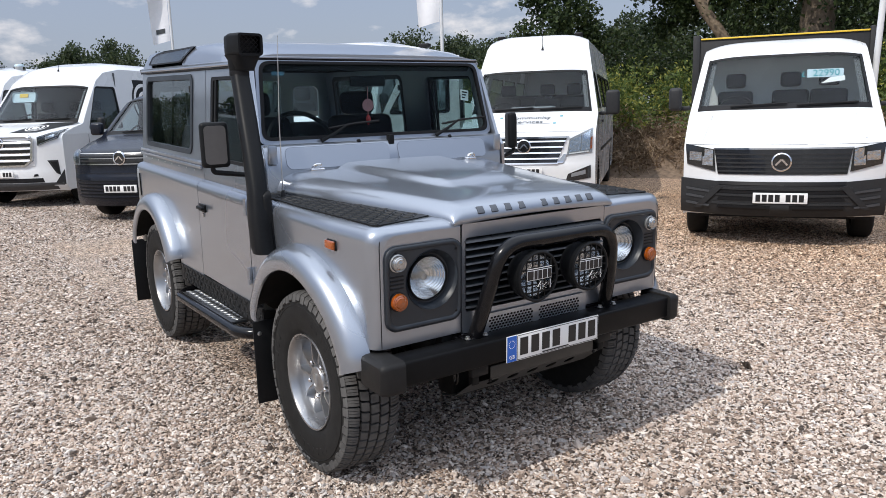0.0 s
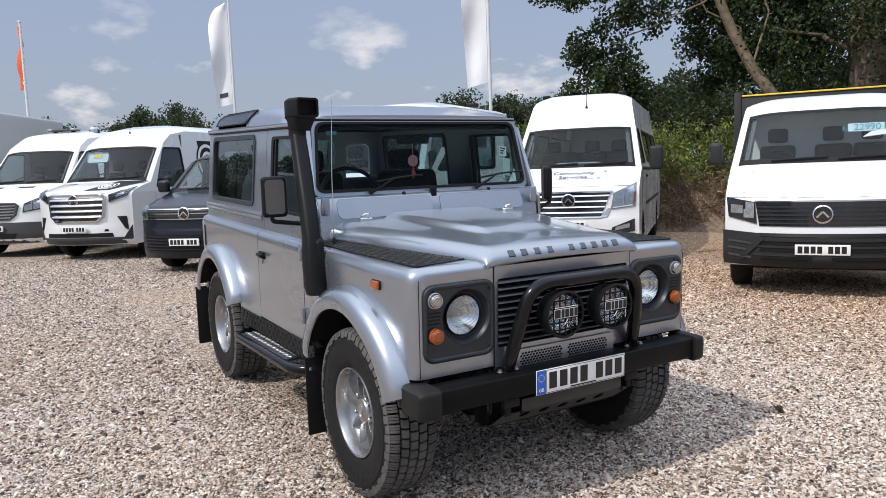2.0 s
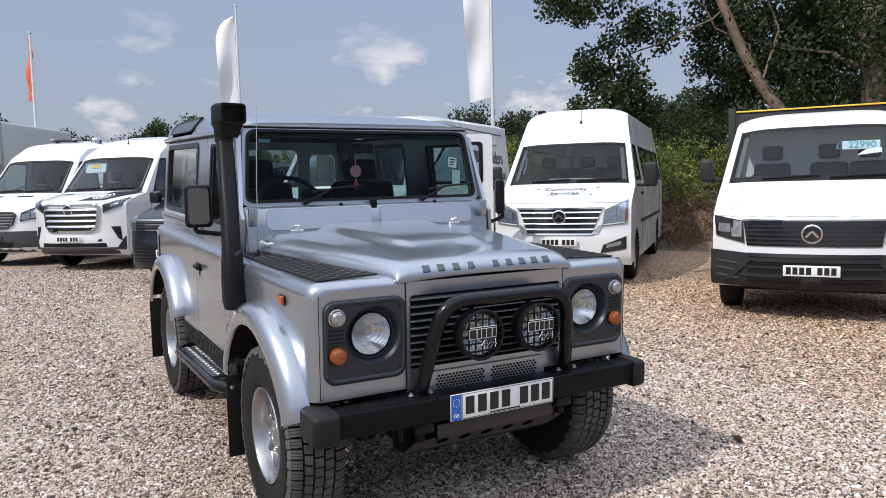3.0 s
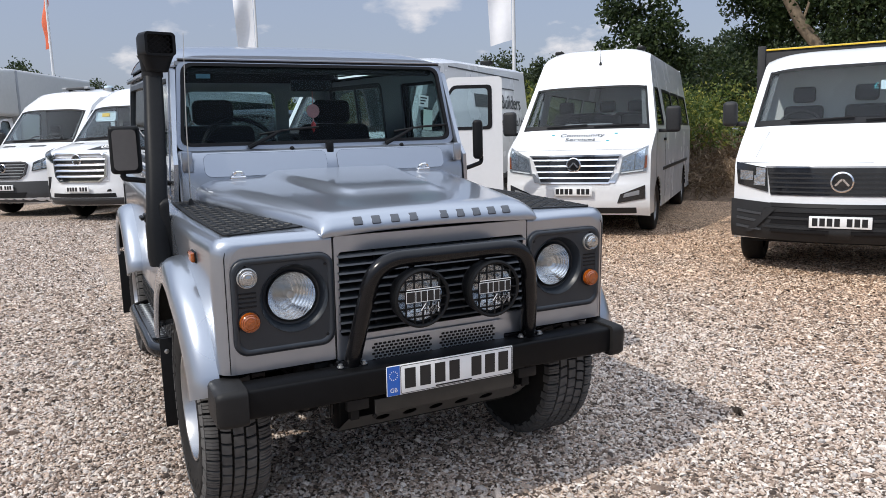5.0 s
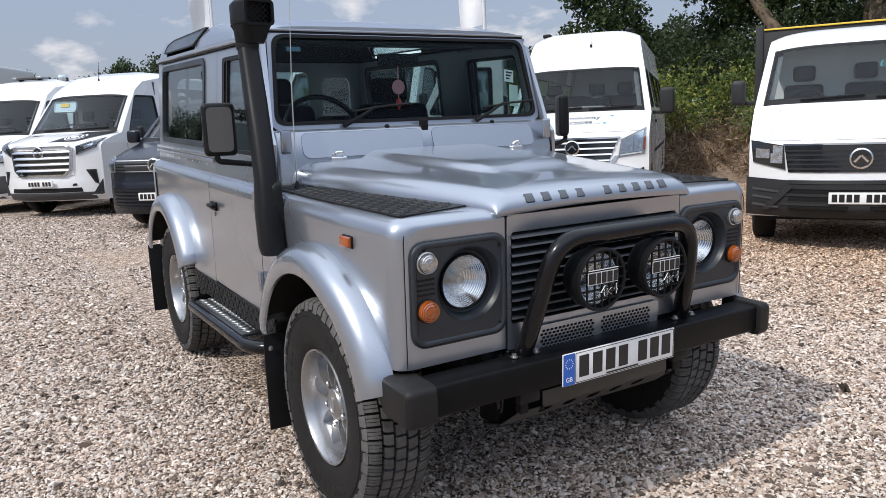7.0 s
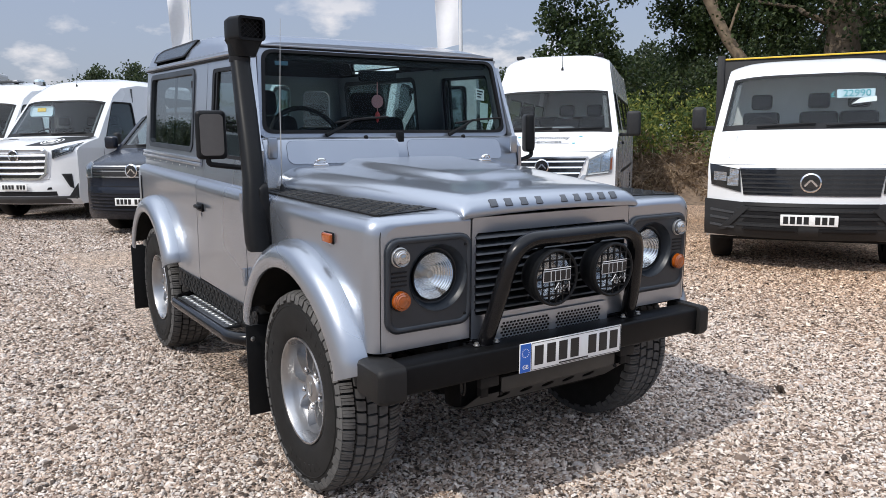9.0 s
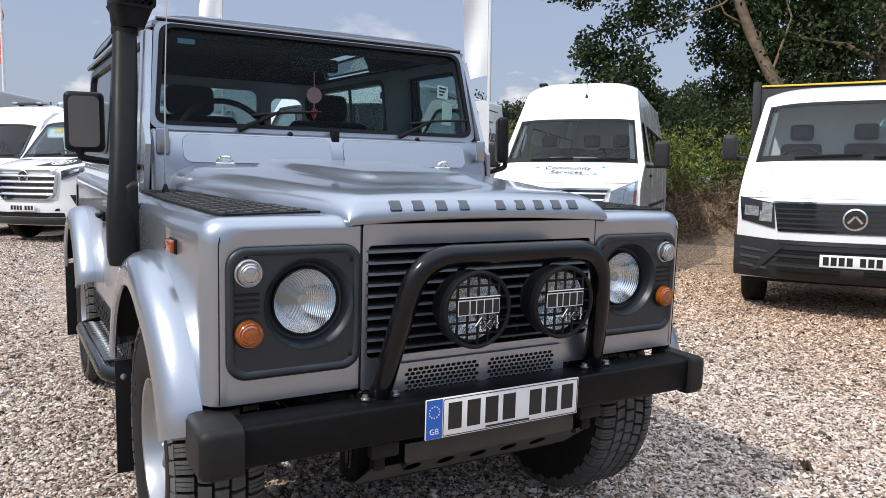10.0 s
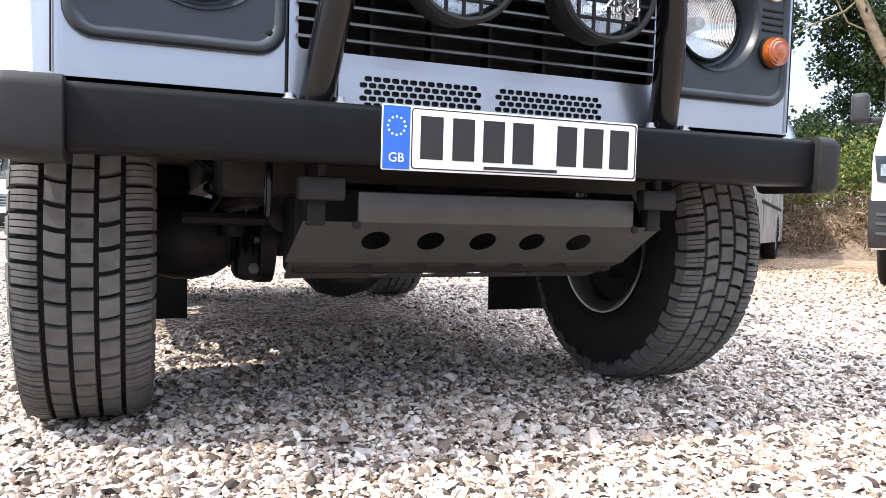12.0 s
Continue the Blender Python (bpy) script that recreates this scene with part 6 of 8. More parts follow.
        if self.bulkhead:
            part("bulkhead", bx(-self.w + 0.12, self.w - 0.12, yb, yb + 0.02, 0.5, zt - 0.12), CABIN_GREY, self.ob)
        part("dashboard", bx(-self.w + 0.12, self.w - 0.12, p[s0][0] + 0.10, y0 + 0.42, 0.9, zs - 0.03, 0.06, 3), TRIM, self.ob)
        for x in (-0.52, 0.12, 0.55):
            part("seat_back", bx(x - 0.21, x + 0.21, -0.06, 0.06, 0, 0.62, 0.05, 3, None, pose(0, y0 + 0.95, 1.05, -10)), SEAT, self.ob)
            part("headrest", bx(x - 0.12, x + 0.12, -0.05, 0.05, 0, 0.18, 0.04, 3, None, pose(0, y0 + 1.07, 1.70, -6)), SEAT, self.ob)
        for a, b in ((-0.885, -0.82), (0.82, 0.885)):
            self.strip("pillar_trim", s0 + 0.05 * (s1 - s0), s1, CABIN_GREY, a, b, -0.05, n=3, rows=5)
        bm = tube([(0.2 * math.cos(a), 0.2 * math.sin(a), 0) for a in (2 * math.pi * i / 28 for i in range(29))], 0.014, 6)
        bm.transform(pose(-0.5, y0 + 0.40, zs + 0.02, 40))
        part("steering_wheel", bm, SEAL, self.ob)

    def mirrors(self, z, y, size=(0.14, 0.30), out=0.16, paint=VAN_PLASTIC):
        for s in (-1, 1):
            mir = part("door_mirror", bx(-size[0] / 2, size[0] / 2, -0.06, 0.06, -size[1] / 2, size[1] / 2, 0.045, 4, None, pose(s * (self.w + out), y, z)), paint, self.ob, "black door mirror")
            part("mirror_arm", bx(0, out, -0.03, 0.03, -0.05, 0.0, 0.015, 2, None, pose(s * self.w if s > 0 else -self.w - out, y + 0.05, z - size[1] / 2 + 0.05)), VAN_PLASTIC, mir)

    def number_plate(self, x, z, w=0.52):
        y = self.nose(x, z) - 0.050
        pl = part("number_plate", bx(x - w / 2, x + w / 2, y, y + 0.02, z - 0.055, z + 0.055, 0.004), PLATE_WHITE, self.ob, "white number plate")
        for k in range(7):
            cx = x - 0.21 + 0.062 * k + (0.04 if k > 3 else 0)
            part("character_bar", bx(cx - 0.023, cx + 0.023, y - 0.002, y, z - 0.037, z + 0.037), PLATE_INK, pl)

    def badge(self, x, z, r, ring=True):
        y = self.nose(x, z) - 0.02
        b = part("badge", lathe([(r, -0.02), (r, 0.012), (r * 0.86, 0.02), (r * 0.80, 0.010), (0, 0.010)], 32, pose(x, y, z, 90)), CHROME, self.ob, "plain round chrome badge")
        part("badge_centre", lathe([(r * 0.8, 0.011), (r * 0.4, 0.013), (0, 0.013)], 32, pose(x, y, z, 90)), LAMP_DARK, b)
        for sg in (-1, 1):
            part("badge_mark", bx(-r * 0.42, r * 0.42, -r * 0.09, r * 0.09, 0.012, 0.019, 0, 1, None, pose(x, y, z, 90) @ pose(sg * r * 0.30, -r * 0.02, 0, 0, 0, -sg * 48)), CHROME, b)

    def wipers(self):
        s0, s1 = self.screen
        for a, b in ((-0.55, 0.05), (0.15, 0.78)):
            q = [self.at(u, s0 + (s1 - s0) * (0.045 + 0.02 * k)) + Vector((0, -0.02, 0.01)) for k, u in enumerate((a, (a + b) / 2, b))]
            part("wiper", tube(q, 0.012, 6), SEAL, self.ob)

    def aerial(self, x, i, h=0.28):
        p0 = self.at(x / self.w, i)
        ae = part("roof_aerial", tube([p0, p0 + Vector((0, 0.05, h))], [0.006, 0.002], 6), SEAL, self.ob)
        part("aerial_foot", lathe([(0.022, 0), (0.016, 0.02), (0.006, 0.045), (0, 0.045)], 10, Matrix.Translation(p0)), SEAL, ae)

    def text(self, words, size, x, z, mt_, proud=0.006):
        y = self.nose(x, z)
        dz = 0.05
        tilt = math.degrees(math.atan2(self.nose(x, z + dz) - self.nose(x, z - dz), 2 * dz))
        letters(words, size, 0.001, pose(x, y, z) @ pose(0, 0, 0, -tilt) @ pose(0, -proud, 0) @ FACE, mt_, "lettering", self.ob)


# white tipper cab with a price board
P = [(0.07, 0.33, 0.33), (0.0, 0.42, 0.33), (0.0, 0.66, 0.33), (0.015, 0.7, 0.314), (0.035, 1.06, 0.297), (0.1, 1.13, 0.281), (0.42, 1.3, 0.247), (0.7, 1.41, 0.214), (0.76, 1.44, 0.198), (1.3, 2.06, 0.116), (1.42, 2.17, 0.083), (1.62, 2.24, 0.033), (2.15, 2.27, 0.0)]
crafter = Van("tipper_lorry", "white single-cab tipper lorry with a price board behind its windscreen", (5.19, 1.51), (-0.84, -0.543), P, (8, 9), 1.98, 0.14, 1.40, WHITE_PAINT, category="lorry", length=2.15, arches=(0.98,), roof_drop=0.07)
v = crafter
v.both("lower_bumper", [(-1.01, 0.331), (0.0, 0.331), (0.0, 0.66), (-1.01, 0.72)], VAN_PLASTIC, proud=0.022, label="black plastic bumper")
for z in (0.42, 0.50, 0.575):
    v.patch("bumper_slot", [(-0.62, z), (0.62, z), (0.60, z + 0.035), (-0.60, z + 0.035)], SEAL, proud=0.027)
    v.both("bumper_rib", [(-0.95, z + 0.02), (-0.70, z), (-0.70, z + 0.02), (-0.95, z + 0.045)], VAN_GREY, proud=0.034)
v.both("bumper_brace", [(-0.86, 0.40), (-0.79, 0.40), (-0.56, 0.645), (-0.63, 0.66)], VAN_PLASTIC, proud=0.042)
for z in (0.455, 0.545, 0.615):
    v.patch("bumper_bar", [(-0.68, z), (0.68, z), (0.68, z + 0.022), (-0.68, z + 0.022)], VAN_PLASTIC, proud=0.036)
for x in (-0.36, 0.36):
    v.patch("lower_mesh", [(x - 0.24, 0.405), (x + 0.24, 0.405), (x + 0.24, 0.45), (x - 0.24, 0.45)], SEAL, proud=0.030)
v.patch("tow_cover", [(-0.09, 0.37), (0.09, 0.37), (0.09, 0.47), (-0.09, 0.47)], VAN_PLASTIC, proud=0.040)
v.both("bonnet_crease", [(-0.80, 1.14), (-0.785, 1.14), (-0.72, 1.38), (-0.735, 1.38)], WHITE_PAINT, proud=0.007)
v.patch("air_slot", [(-0.60, 0.665), (0.60, 0.665), (0.62, 0.70), (-0.62, 0.70)], SEAL, proud=0.027)
g = v.patch("grille", [(-0.62, 0.775), (0.62, 0.775), (0.66, 1.035), (-0.66, 1.035)], LAMP_DARK, proud=0.012)
for k in range(5):
    v.patch("grille_bar", [(-0.62 - 0.008 * k, 0.80 + 0.044 * k), (0.62 + 0.008 * k, 0.80 + 0.044 * k), (0.62 + 0.008 * k, 0.815 + 0.044 * k), (-0.62 - 0.008 * k, 0.815 + 0.044 * k)], VAN_PLASTIC, proud=0.024, parent=g)
v.patch("chrome_strip", [(-0.67, 1.035), (0.67, 1.035), (0.67, 1.052), (-0.67, 1.052)], CHROME, proud=0.018)
v.both("headlamp", [(-0.95, 0.87), (-0.645, 0.80), (-0.665, 1.035), (-0.975, 1.09)], LAMP_DARK, proud=0.016, label="clear headlamp with chrome inside")
for x, z, w in ((-0.86, 0.96, 0.13), (-0.73, 0.91, 0.11), (-0.72, 0.99, 0.09)):
    v.both("lamp_bowl", [(x - w / 2, z - 0.045), (x + w / 2, z - 0.05), (x + w / 2, z + 0.04), (x - w / 2, z + 0.05)], VAN_LAMP, proud=0.022)
v.badge(0, 0.905, 0.098)
v.number_plate(0.0, 0.535)
v.mirrors(1.58, 0.98, (0.15, 0.27), 0.17)
v.wipers()
v.patch("bonnet_line", [(-0.96, 1.080), (0.96, 1.080), (0.96, 1.083), (-0.96, 1.083)], VAN_GREY, proud=0.002)
hb = part("headboard", bx(-1.03, 1.03, 2.26, 2.31, 0.9, 2.365, 0.01), VAN_PLASTIC, v.ob, "dark steel headboard")
part("marker_strip", bx(-0.98, 0.98, 2.24, 2.262, 2.340, 2.360, 0.004), YELLOW, hb, "yellow marker strip")
for x in (-1.03, 1.03):
    part("headboard_post", bx(x - 0.045, x + 0.045, 2.24, 2.34, 0.8, 2.40, 0.008), VAN_PLASTIC, hb)
part("load_bed", bx(-1.02, 1.02, 2.3, 5.2, 0.85, 1.3, 0.01), VAN_GREY, v.ob)
part("rear_frame", bx(-0.4, 0.4, 2.1, 5.2, 0.5, 0.75), DARK, v.ob)
for x in (-0.85, 0.85):
    part("rear_tyre", lathe([(0.0, -0.11), (0.26, -0.11), (0.34, -0.08), (0.34, 0.08), (0.26, 0.11), (0, 0.11)], 32, pose(x, 4.4, 0.34, 0, 90)), RUBBER, v.ob)
pb = part("price_board", bx(0.255, 0.625, 0, 0.006, -0.05, 0.05, 0.002, 1, None, pose(0, 1.20, 1.825, -20)), BOARD, v.ob, "pale blue price board")
letters("22990", 0.11, 0.002, pose(0.45, 1.195, 1.825, -20) @ FACE, TEAL, "price_figures", pb)
letters("£", 0.095, 0.002, pose(0.215, 1.195, 1.815, -20) @ FACE, TEAL, "pound_sign", pb)
part("board_flash", plate([(0.40, -0.115), (0.64, -0.09), (0.64, -0.035), (0.49, -0.052)], [], lambda a, b, d: (a, 1.198 + d + b * 0.36, 1.825 + b), 0.004), WHITE_INK, pb)

# white high-roof minibus with a slogan on its bonnet
P = [(0.06, 0.30, 0.16), (0.0, 0.42, 0.16), (0.0, 0.70, 0.16), (0.02, 0.76, 0.15), (0.05, 1.12, 0.15), (0.11, 1.19, 0.14), (0.36, 1.32, 0.13), (0.58, 1.42, 0.12), (0.63, 1.45, 0.11), (1.12, 2.07, 0.06), (1.28, 2.30, 0.05), (1.46, 2.53, 0.03), (1.66, 2.63, 0.01), (6.1, 2.66, 0.0)]
bus = Van("minibus", "white high-roof minibus with lettering on its bonnet", (4.95, 5.28), (-0.76, -0.647), P, (8, 9), 1.98, 0.235, 1.42, WHITE_PAINT, length=6.1, arches=(1.0, 4.9), roof_drop=0.08, windows=((2.15, 3.25), (3.35, 4.55), (4.65, 5.85)), bulkhead=False)
v = bus
v.patch("bumper_skirt", [(-0.95, 0.32), (0.95, 0.32), (0.95, 0.40), (-0.95, 0.40)], VAN_PLASTIC, proud=0.006)
v.both("fog_recess", [(-0.93, 0.52), (-0.58, 0.46), (-0.62, 0.58), (-0.93, 0.70)], LAMP_DARK, proud=0.012)
g = v.patch("grille", [(-0.46, 0.735), (0.46, 0.735), (0.60, 1.09), (-0.60, 1.09)], LAMP_DARK, proud=0.012)
for k in range(4):
    w = 0.485 + 0.032 * k
    v.patch("chrome_bar", [(-w, 0.79 + 0.08 * k), (w, 0.79 + 0.08 * k), (w + 0.006, 0.811 + 0.08 * k), (-w - 0.006, 0.811 + 0.08 * k)], CHROME, proud=0.030, parent=g, tilt=0.010)
v.patch("grille_rim", [(-0.62, 1.085), (0.62, 1.085), (0.63, 1.108), (-0.63, 1.108)], CHROME, proud=0.028, parent=g)
v.patch("grille_rim", [(-0.47, 0.722), (0.47, 0.722), (0.50, 0.742), (-0.50, 0.742)], CHROME, proud=0.024, parent=g)
v.both("fog_lamp", [(-0.86, 0.575), (-0.66, 0.535), (-0.67, 0.585), (-0.86, 0.635)], MESH_GREY, proud=0.020)
for sx in (-1, 1):
    part("grab_rail", tube(rounded([(sx * 0.80, 1.22, 1.62), (sx * 0.78, 1.17, 1.66), (sx * 0.76, 1.26, 1.84), (sx * 0.78, 1.33, 1.88)], 0.03), 0.014, 6), WHITE_INK, v.ob)
part("dash_pad", bx(-0.34, 0.34, 0.82, 1.2, 1.42, 1.53, 0.05, 3), MESH_GREY, v.ob)
v.both("grille_edge", [(-0.60, 0.86), (-0.55, 0.735), (-0.46, 0.735), (-0.56, 0.86)], CHROME, proud=0.02)
v.both("headlamp", [(-0.94, 0.88), (-0.60, 0.84), (-0.64, 1.07), (-0.95, 1.22)], MESH_GREY, proud=0.014, label="clear wedge headlamp")
v.both("lamp_bowl", [(-0.785, 0.90), (-0.625, 0.875), (-0.65, 1.045), (-0.795, 1.115)], VAN_LAMP, proud=0.022)
v.both("lamp_bowl", [(-0.91, 0.915), (-0.80, 0.90), (-0.81, 1.12), (-0.92, 1.18)], VAN_LAMP, proud=0.022)
v.both("lamp_strip", [(-0.90, 0.885), (-0.63, 0.855), (-0.63, 0.872), (-0.90, 0.903)], WHITE_INK, proud=0.022)
v.both("lamp_cover", [(-0.94, 0.88), (-0.60, 0.84), (-0.64, 1.07), (-0.95, 1.22)], CLEAR, proud=0.034, thick=0.004)
v.both("lamp_corner", [(-0.945, 0.93), (-0.915, 0.92), (-0.925, 1.08), (-0.95, 1.10)], AMBER, proud=0.020)
v.badge(0, 0.975, 0.10)
v.number_plate(0.0, 0.62)
v.mirrors(1.56, 0.95, (0.20, 0.36), 0.20)
v.wipers()
v.aerial(0.12, 10.4, 0.42)
v.text("Community\nServices", 0.130, 0.02, 1.335, SIGN_INK)
v.patch("print_rule", [(-0.24, 1.283), (0.34, 1.283), (0.34, 1.286), (-0.24, 1.286)], SIGN_INK, proud=0.005, thick=0.006)
for x, z in ((-0.40, 1.375), (0.40, 1.29), (0.48, 1.385)):
    v.patch("print_spot", [(x - 0.022, z - 0.008), (x + 0.022, z - 0.008), (x + 0.022, z + 0.008), (x - 0.022, z + 0.008)], TEAL, proud=0.005, thick=0.006, n=2, m=2)
v.patch("bonnet_line", [(-0.92, 1.172), (0.92, 1.172), (0.92, 1.175), (-0.92, 1.175)], VAN_GREY, proud=0.002)
for s in (-1, 1):
    for a, b in v.windows:
        fr_ = rrect(a - 0.02, b + 0.02, v.belt + 0.07, v.belt + 0.62, 0.07)
        w_ = part("side_window", band(fr_, rrect(a + 0.02, b - 0.02, v.belt + 0.11, v.belt + 0.58, 0.05), lambda u, q, d: (s * (v.hw(q) + 0.004 - d), u, q), 0.02), SEAL, v.ob)
        part("pane", plate(rrect(a, b, v.belt + 0.09, v.belt + 0.60, 0.06), [], lambda u, q, d: (s * (v.hw(q) - 0.006 - d), u, q), 0.004), VAN_GLASS, w_).visible_shadow = False
    for y in (2.5, 3.3, 4.1):
        part("rear_seat", bx(s * 0.5 - 0.4, s * 0.5 + 0.4, y, y + 0.14, 0.9, 1.72, 0.05, 3), SEAT, v.ob)
    part("dash_shelf", bx(s * 0.45 - 0.42, s * 0.45 + 0.42, 0.80, 1.25, 1.36, 1.43, 0.03, 2), LINING, v.ob)
    part("roof_pod", bx(s * 0.62 - 0.06, s * 0.62 + 0.06, 1.7, 1.85, 2.60, 2.66, 0.02), SEAL, v.ob)
    part("rub_strip", bx(s * v.w - 0.008, s * v.w + 0.008, 1.6, 5.4, 0.82, 0.87, 0.003), VAN_PLASTIC, v.ob)

# white van with a barred chrome grille
P = [(0.08, 0.3, 0.319), (0.0, 0.4, 0.319), (0.0, 0.62, 0.319), (0.02, 0.72, 0.30), (0.03, 1.25, 0.29), (0.1, 1.31, 0.275), (0.42, 1.40, 0.24), (0.74, 1.465, 0.205), (0.8, 1.49, 0.190), (1.42, 2.17, 0.105), (1.58, 2.34, 0.075), (1.9, 2.53, 0.03), (2.5, 2.635, 0.0), (5.6, 2.66, 0.0)]
v = Van("panel_van", "white panel van with chrome-barred grille and a black bonnet mark", (-0.97, 12.4), (-0.70, -0.714), P, (8, 9), 2.05, 0.19, 1.27, WHITE_PAINT, length=5.6, arches=(1.0, 4.6), roof_drop=0.13, door=(0.12, 1.22))
v.patch("bumper_skirt", [(-0.99, 0.31), (0.99, 0.31), (0.99, 0.44), (-0.99, 0.44)], VAN_GREY, proud=0.012)
v.patch("bumper_slot", [(-0.72, 0.45), (0.72, 0.45), (0.70, 0.525), (-0.70, 0.525)], SEAL, proud=0.010)
v.both("skirt_corner", [(-1.01, 0.40), (-0.88, 0.43), (-0.955, 0.56), (-1.01, 0.66)], VAN_PLASTIC, proud=0.010)
v.both("side_scoop", [(-0.955, 0.57), (-0.905, 0.60), (-0.79, 0.83), (-0.935, 0.83)], VAN_PLASTIC, proud=0.012)
v.both("scoop_throat", [(-0.945, 0.60), (-0.912, 0.63), (-0.84, 0.80), (-0.925, 0.80)], SEAL, proud=0.016)
OCT = [(-0.46, 0.735), (0.46, 0.735), (0.585, 0.84), (0.625, 1.215), (0.52, 1.285), (-0.52, 1.285), (-0.625, 1.215), (-0.585, 0.84)]
INN = [(-0.445, 0.762), (0.445, 0.762), (0.552, 0.855), (0.588, 1.20), (0.505, 1.252), (-0.505, 1.252), (-0.588, 1.20), (-0.552, 0.855)]
g = v.patch("grille", [(-0.57, 0.75), (0.57, 0.75), (0.60, 1.265), (-0.60, 1.265)], LAMP_DARK, proud=0.006)
v.patch("grille_corner", [(-0.60, 0.745), (-0.47, 0.73), (-0.47, 0.74), (-0.595, 0.845)], WHITE_PAINT, proud=0.010, parent=g)
v.patch("grille_corner", [(0.47, 0.73), (0.60, 0.745), (0.595, 0.845), (0.47, 0.74)], WHITE_PAINT, proud=0.010, parent=g)
v.rim("grille_rim", OCT, INN, CHROME, 0.040, 0.05, g)
for k in range(4):
    z = 0.825 + 0.105 * k
    w = 0.535 + 0.018 * k
    v.patch("chrome_bar", [(-w, z), (w, z), (w + 0.006, z + 0.048), (-w - 0.006, z + 0.048)], CHROME, proud=0.046, parent=g, tilt=0.034)
    v.patch("bar_lip", [(-w, z - 0.010), (w, z - 0.010), (w, z), (-w, z)], STEEL, proud=0.022, parent=g)
v.both("headlamp", [(-0.975, 1.215), (-0.675, 1.09), (-0.675, 1.235), (-1.005, 1.375)], LAMP_DARK, proud=0.018)
v.both("lamp_bowl", [(-0.925, 1.235), (-0.80, 1.185), (-0.80, 1.235), (-0.925, 1.29)], VAN_LAMP, proud=0.024)
v.both("lamp_strip", [(-0.96, 1.212), (-0.70, 1.105), (-0.70, 1.117), (-0.96, 1.226)], MESH_GREY, proud=0.024)
v.both("lamp_cover", [(-0.975, 1.215), (-0.675, 1.09), (-0.675, 1.235), (-1.005, 1.375)], CLEAR, proud=0.032, thick=0.004)
v.badge(0, 1.145, 0.105)
v.number_plate(0.0, 0.605)
v.mirrors(1.44, 1.36, (0.12, 0.22), 0.09)
v.wipers()
v.aerial(0.05, 10.6, 0.36)
v.patch("tow_cover", [(0.56, 0.555), (0.64, 0.56), (0.63, 0.60), (0.58, 0.595)], SEAL, proud=0.006)
v.patch("bonnet_vent", [(-0.66, 1.435), (-0.40, 1.435), (-0.40, 1.448), (-0.66, 1.448)], SEAL, proud=0.005)
v.patch("bonnet_band", [(0.12, 1.318), (0.62, 1.318), (0.98, 1.48), (0.42, 1.48)], SEAL, proud=0.004, thick=0.006)
for r, mt_ in ((0.17, WHITE_INK), (0.145, SEAL), (0.12, WHITE_INK), (0.09, SEAL), (0.06, WHITE_INK)):
    part("bonnet_mark", plate([(a, 1.395 + b * 0.30) for a, b in circle(0.45, 0, r, 24)], [], lambda a, b, d: (a, v.nose(a, b) - 0.006 - 0.1 * (0.17 - r) + d, b + (0.17 - r) * 0.03), 0.004), mt_, v.ob)
part("screen_card", bx(-0.75, -0.25, 0, 0.01, -0.1, 0.1, 0.03, 1, None, pose(0, 1.44, 1.97, -15)), BOARD, v.ob)
part("card_print", bx(-0.60, -0.42, 0, 0.006, 0.0, 0.07, 0, 1, None, pose(0, 1.428, 1.97, -15)), YELLOW, v.ob)
# black sheets standing in for door window and mirror, ring mark behind the door
part("dark_wrap", plate([(3.1, 0.42), (5.58, 0.42), (5.58, 1.265), (2.95, 1.265)], [], lambda a, b, d: (v.w + 0.005 - d, a, b), 0.008), SEAL, v.ob, "black side sheet in place of dark door window and mirror")
part("dark_wrap", plate([(2.95, 1.275), (5.58, 1.275), (5.58, 2.30), (2.88, 2.30)], [], lambda a, b, d: (v.hw(b) + 0.005 - d, a, b), 0.008), SEAL, v.ob)
for r, mt_ in ((0.46, SEAL), (0.41, WHITE_INK), (0.34, SEAL), (0.25, WHITE_INK), (0.18, SEAL)):
    part("wrap_mark", plate(circle(3.20, 1.82, r, 28), [], lambda a, b, d: (v.hw(b) + 0.008 + (0.46 - r) * 0.02 - d, a, b), 0.004), mt_, v.ob)

# dark blue-grey van
P = [(0.06, 0.24, 0.30), (0.0, 0.34, 0.31), (0.0, 0.66, 0.31), (0.02, 0.72, 0.30), (0.03, 0.98, 0.29), (0.08, 1.04, 0.27), (0.50, 1.17, 0.21), (0.86, 1.25, 0.17), (0.92, 1.27, 0.15), (1.62, 1.84, 0.05), (1.78, 1.90, 0.03), (2.1, 1.94, 0.01), (4.9, 1.93, 0.0)]
v = Van("dark_van", "dark blue-grey metallic panel van", (0.26, 8.8), (-0.70, -0.714), P, (8, 9), 1.90, 0.15, 1.22, NAVY_PAINT, length=4.9, arches=(0.95, 3.95), roof_drop=0.08)
g = v.patch("grille", [(-0.74, 0.85), (0.74, 0.85), (0.76, 1.03), (-0.76, 1.03)], LAMP_DARK, proud=0.010)
for z, h, mt_ in ((0.853, 0.012, CHROME), (0.893, 0.022, VAN_PLASTIC), (0.937, 0.012, CHROME), (0.965, 0.022, VAN_PLASTIC), (1.008, 0.014, STEEL)):
    v.patch("grille_bar", [(-0.745, z), (0.745, z), (0.75, z + h), (-0.75, z + h)], mt_, proud=0.022, parent=g)
v.both("headlamp", [(-0.935, 0.84), (-0.77, 0.845), (-0.775, 1.045), (-0.945, 1.08)], MESH_GREY, proud=0.014)
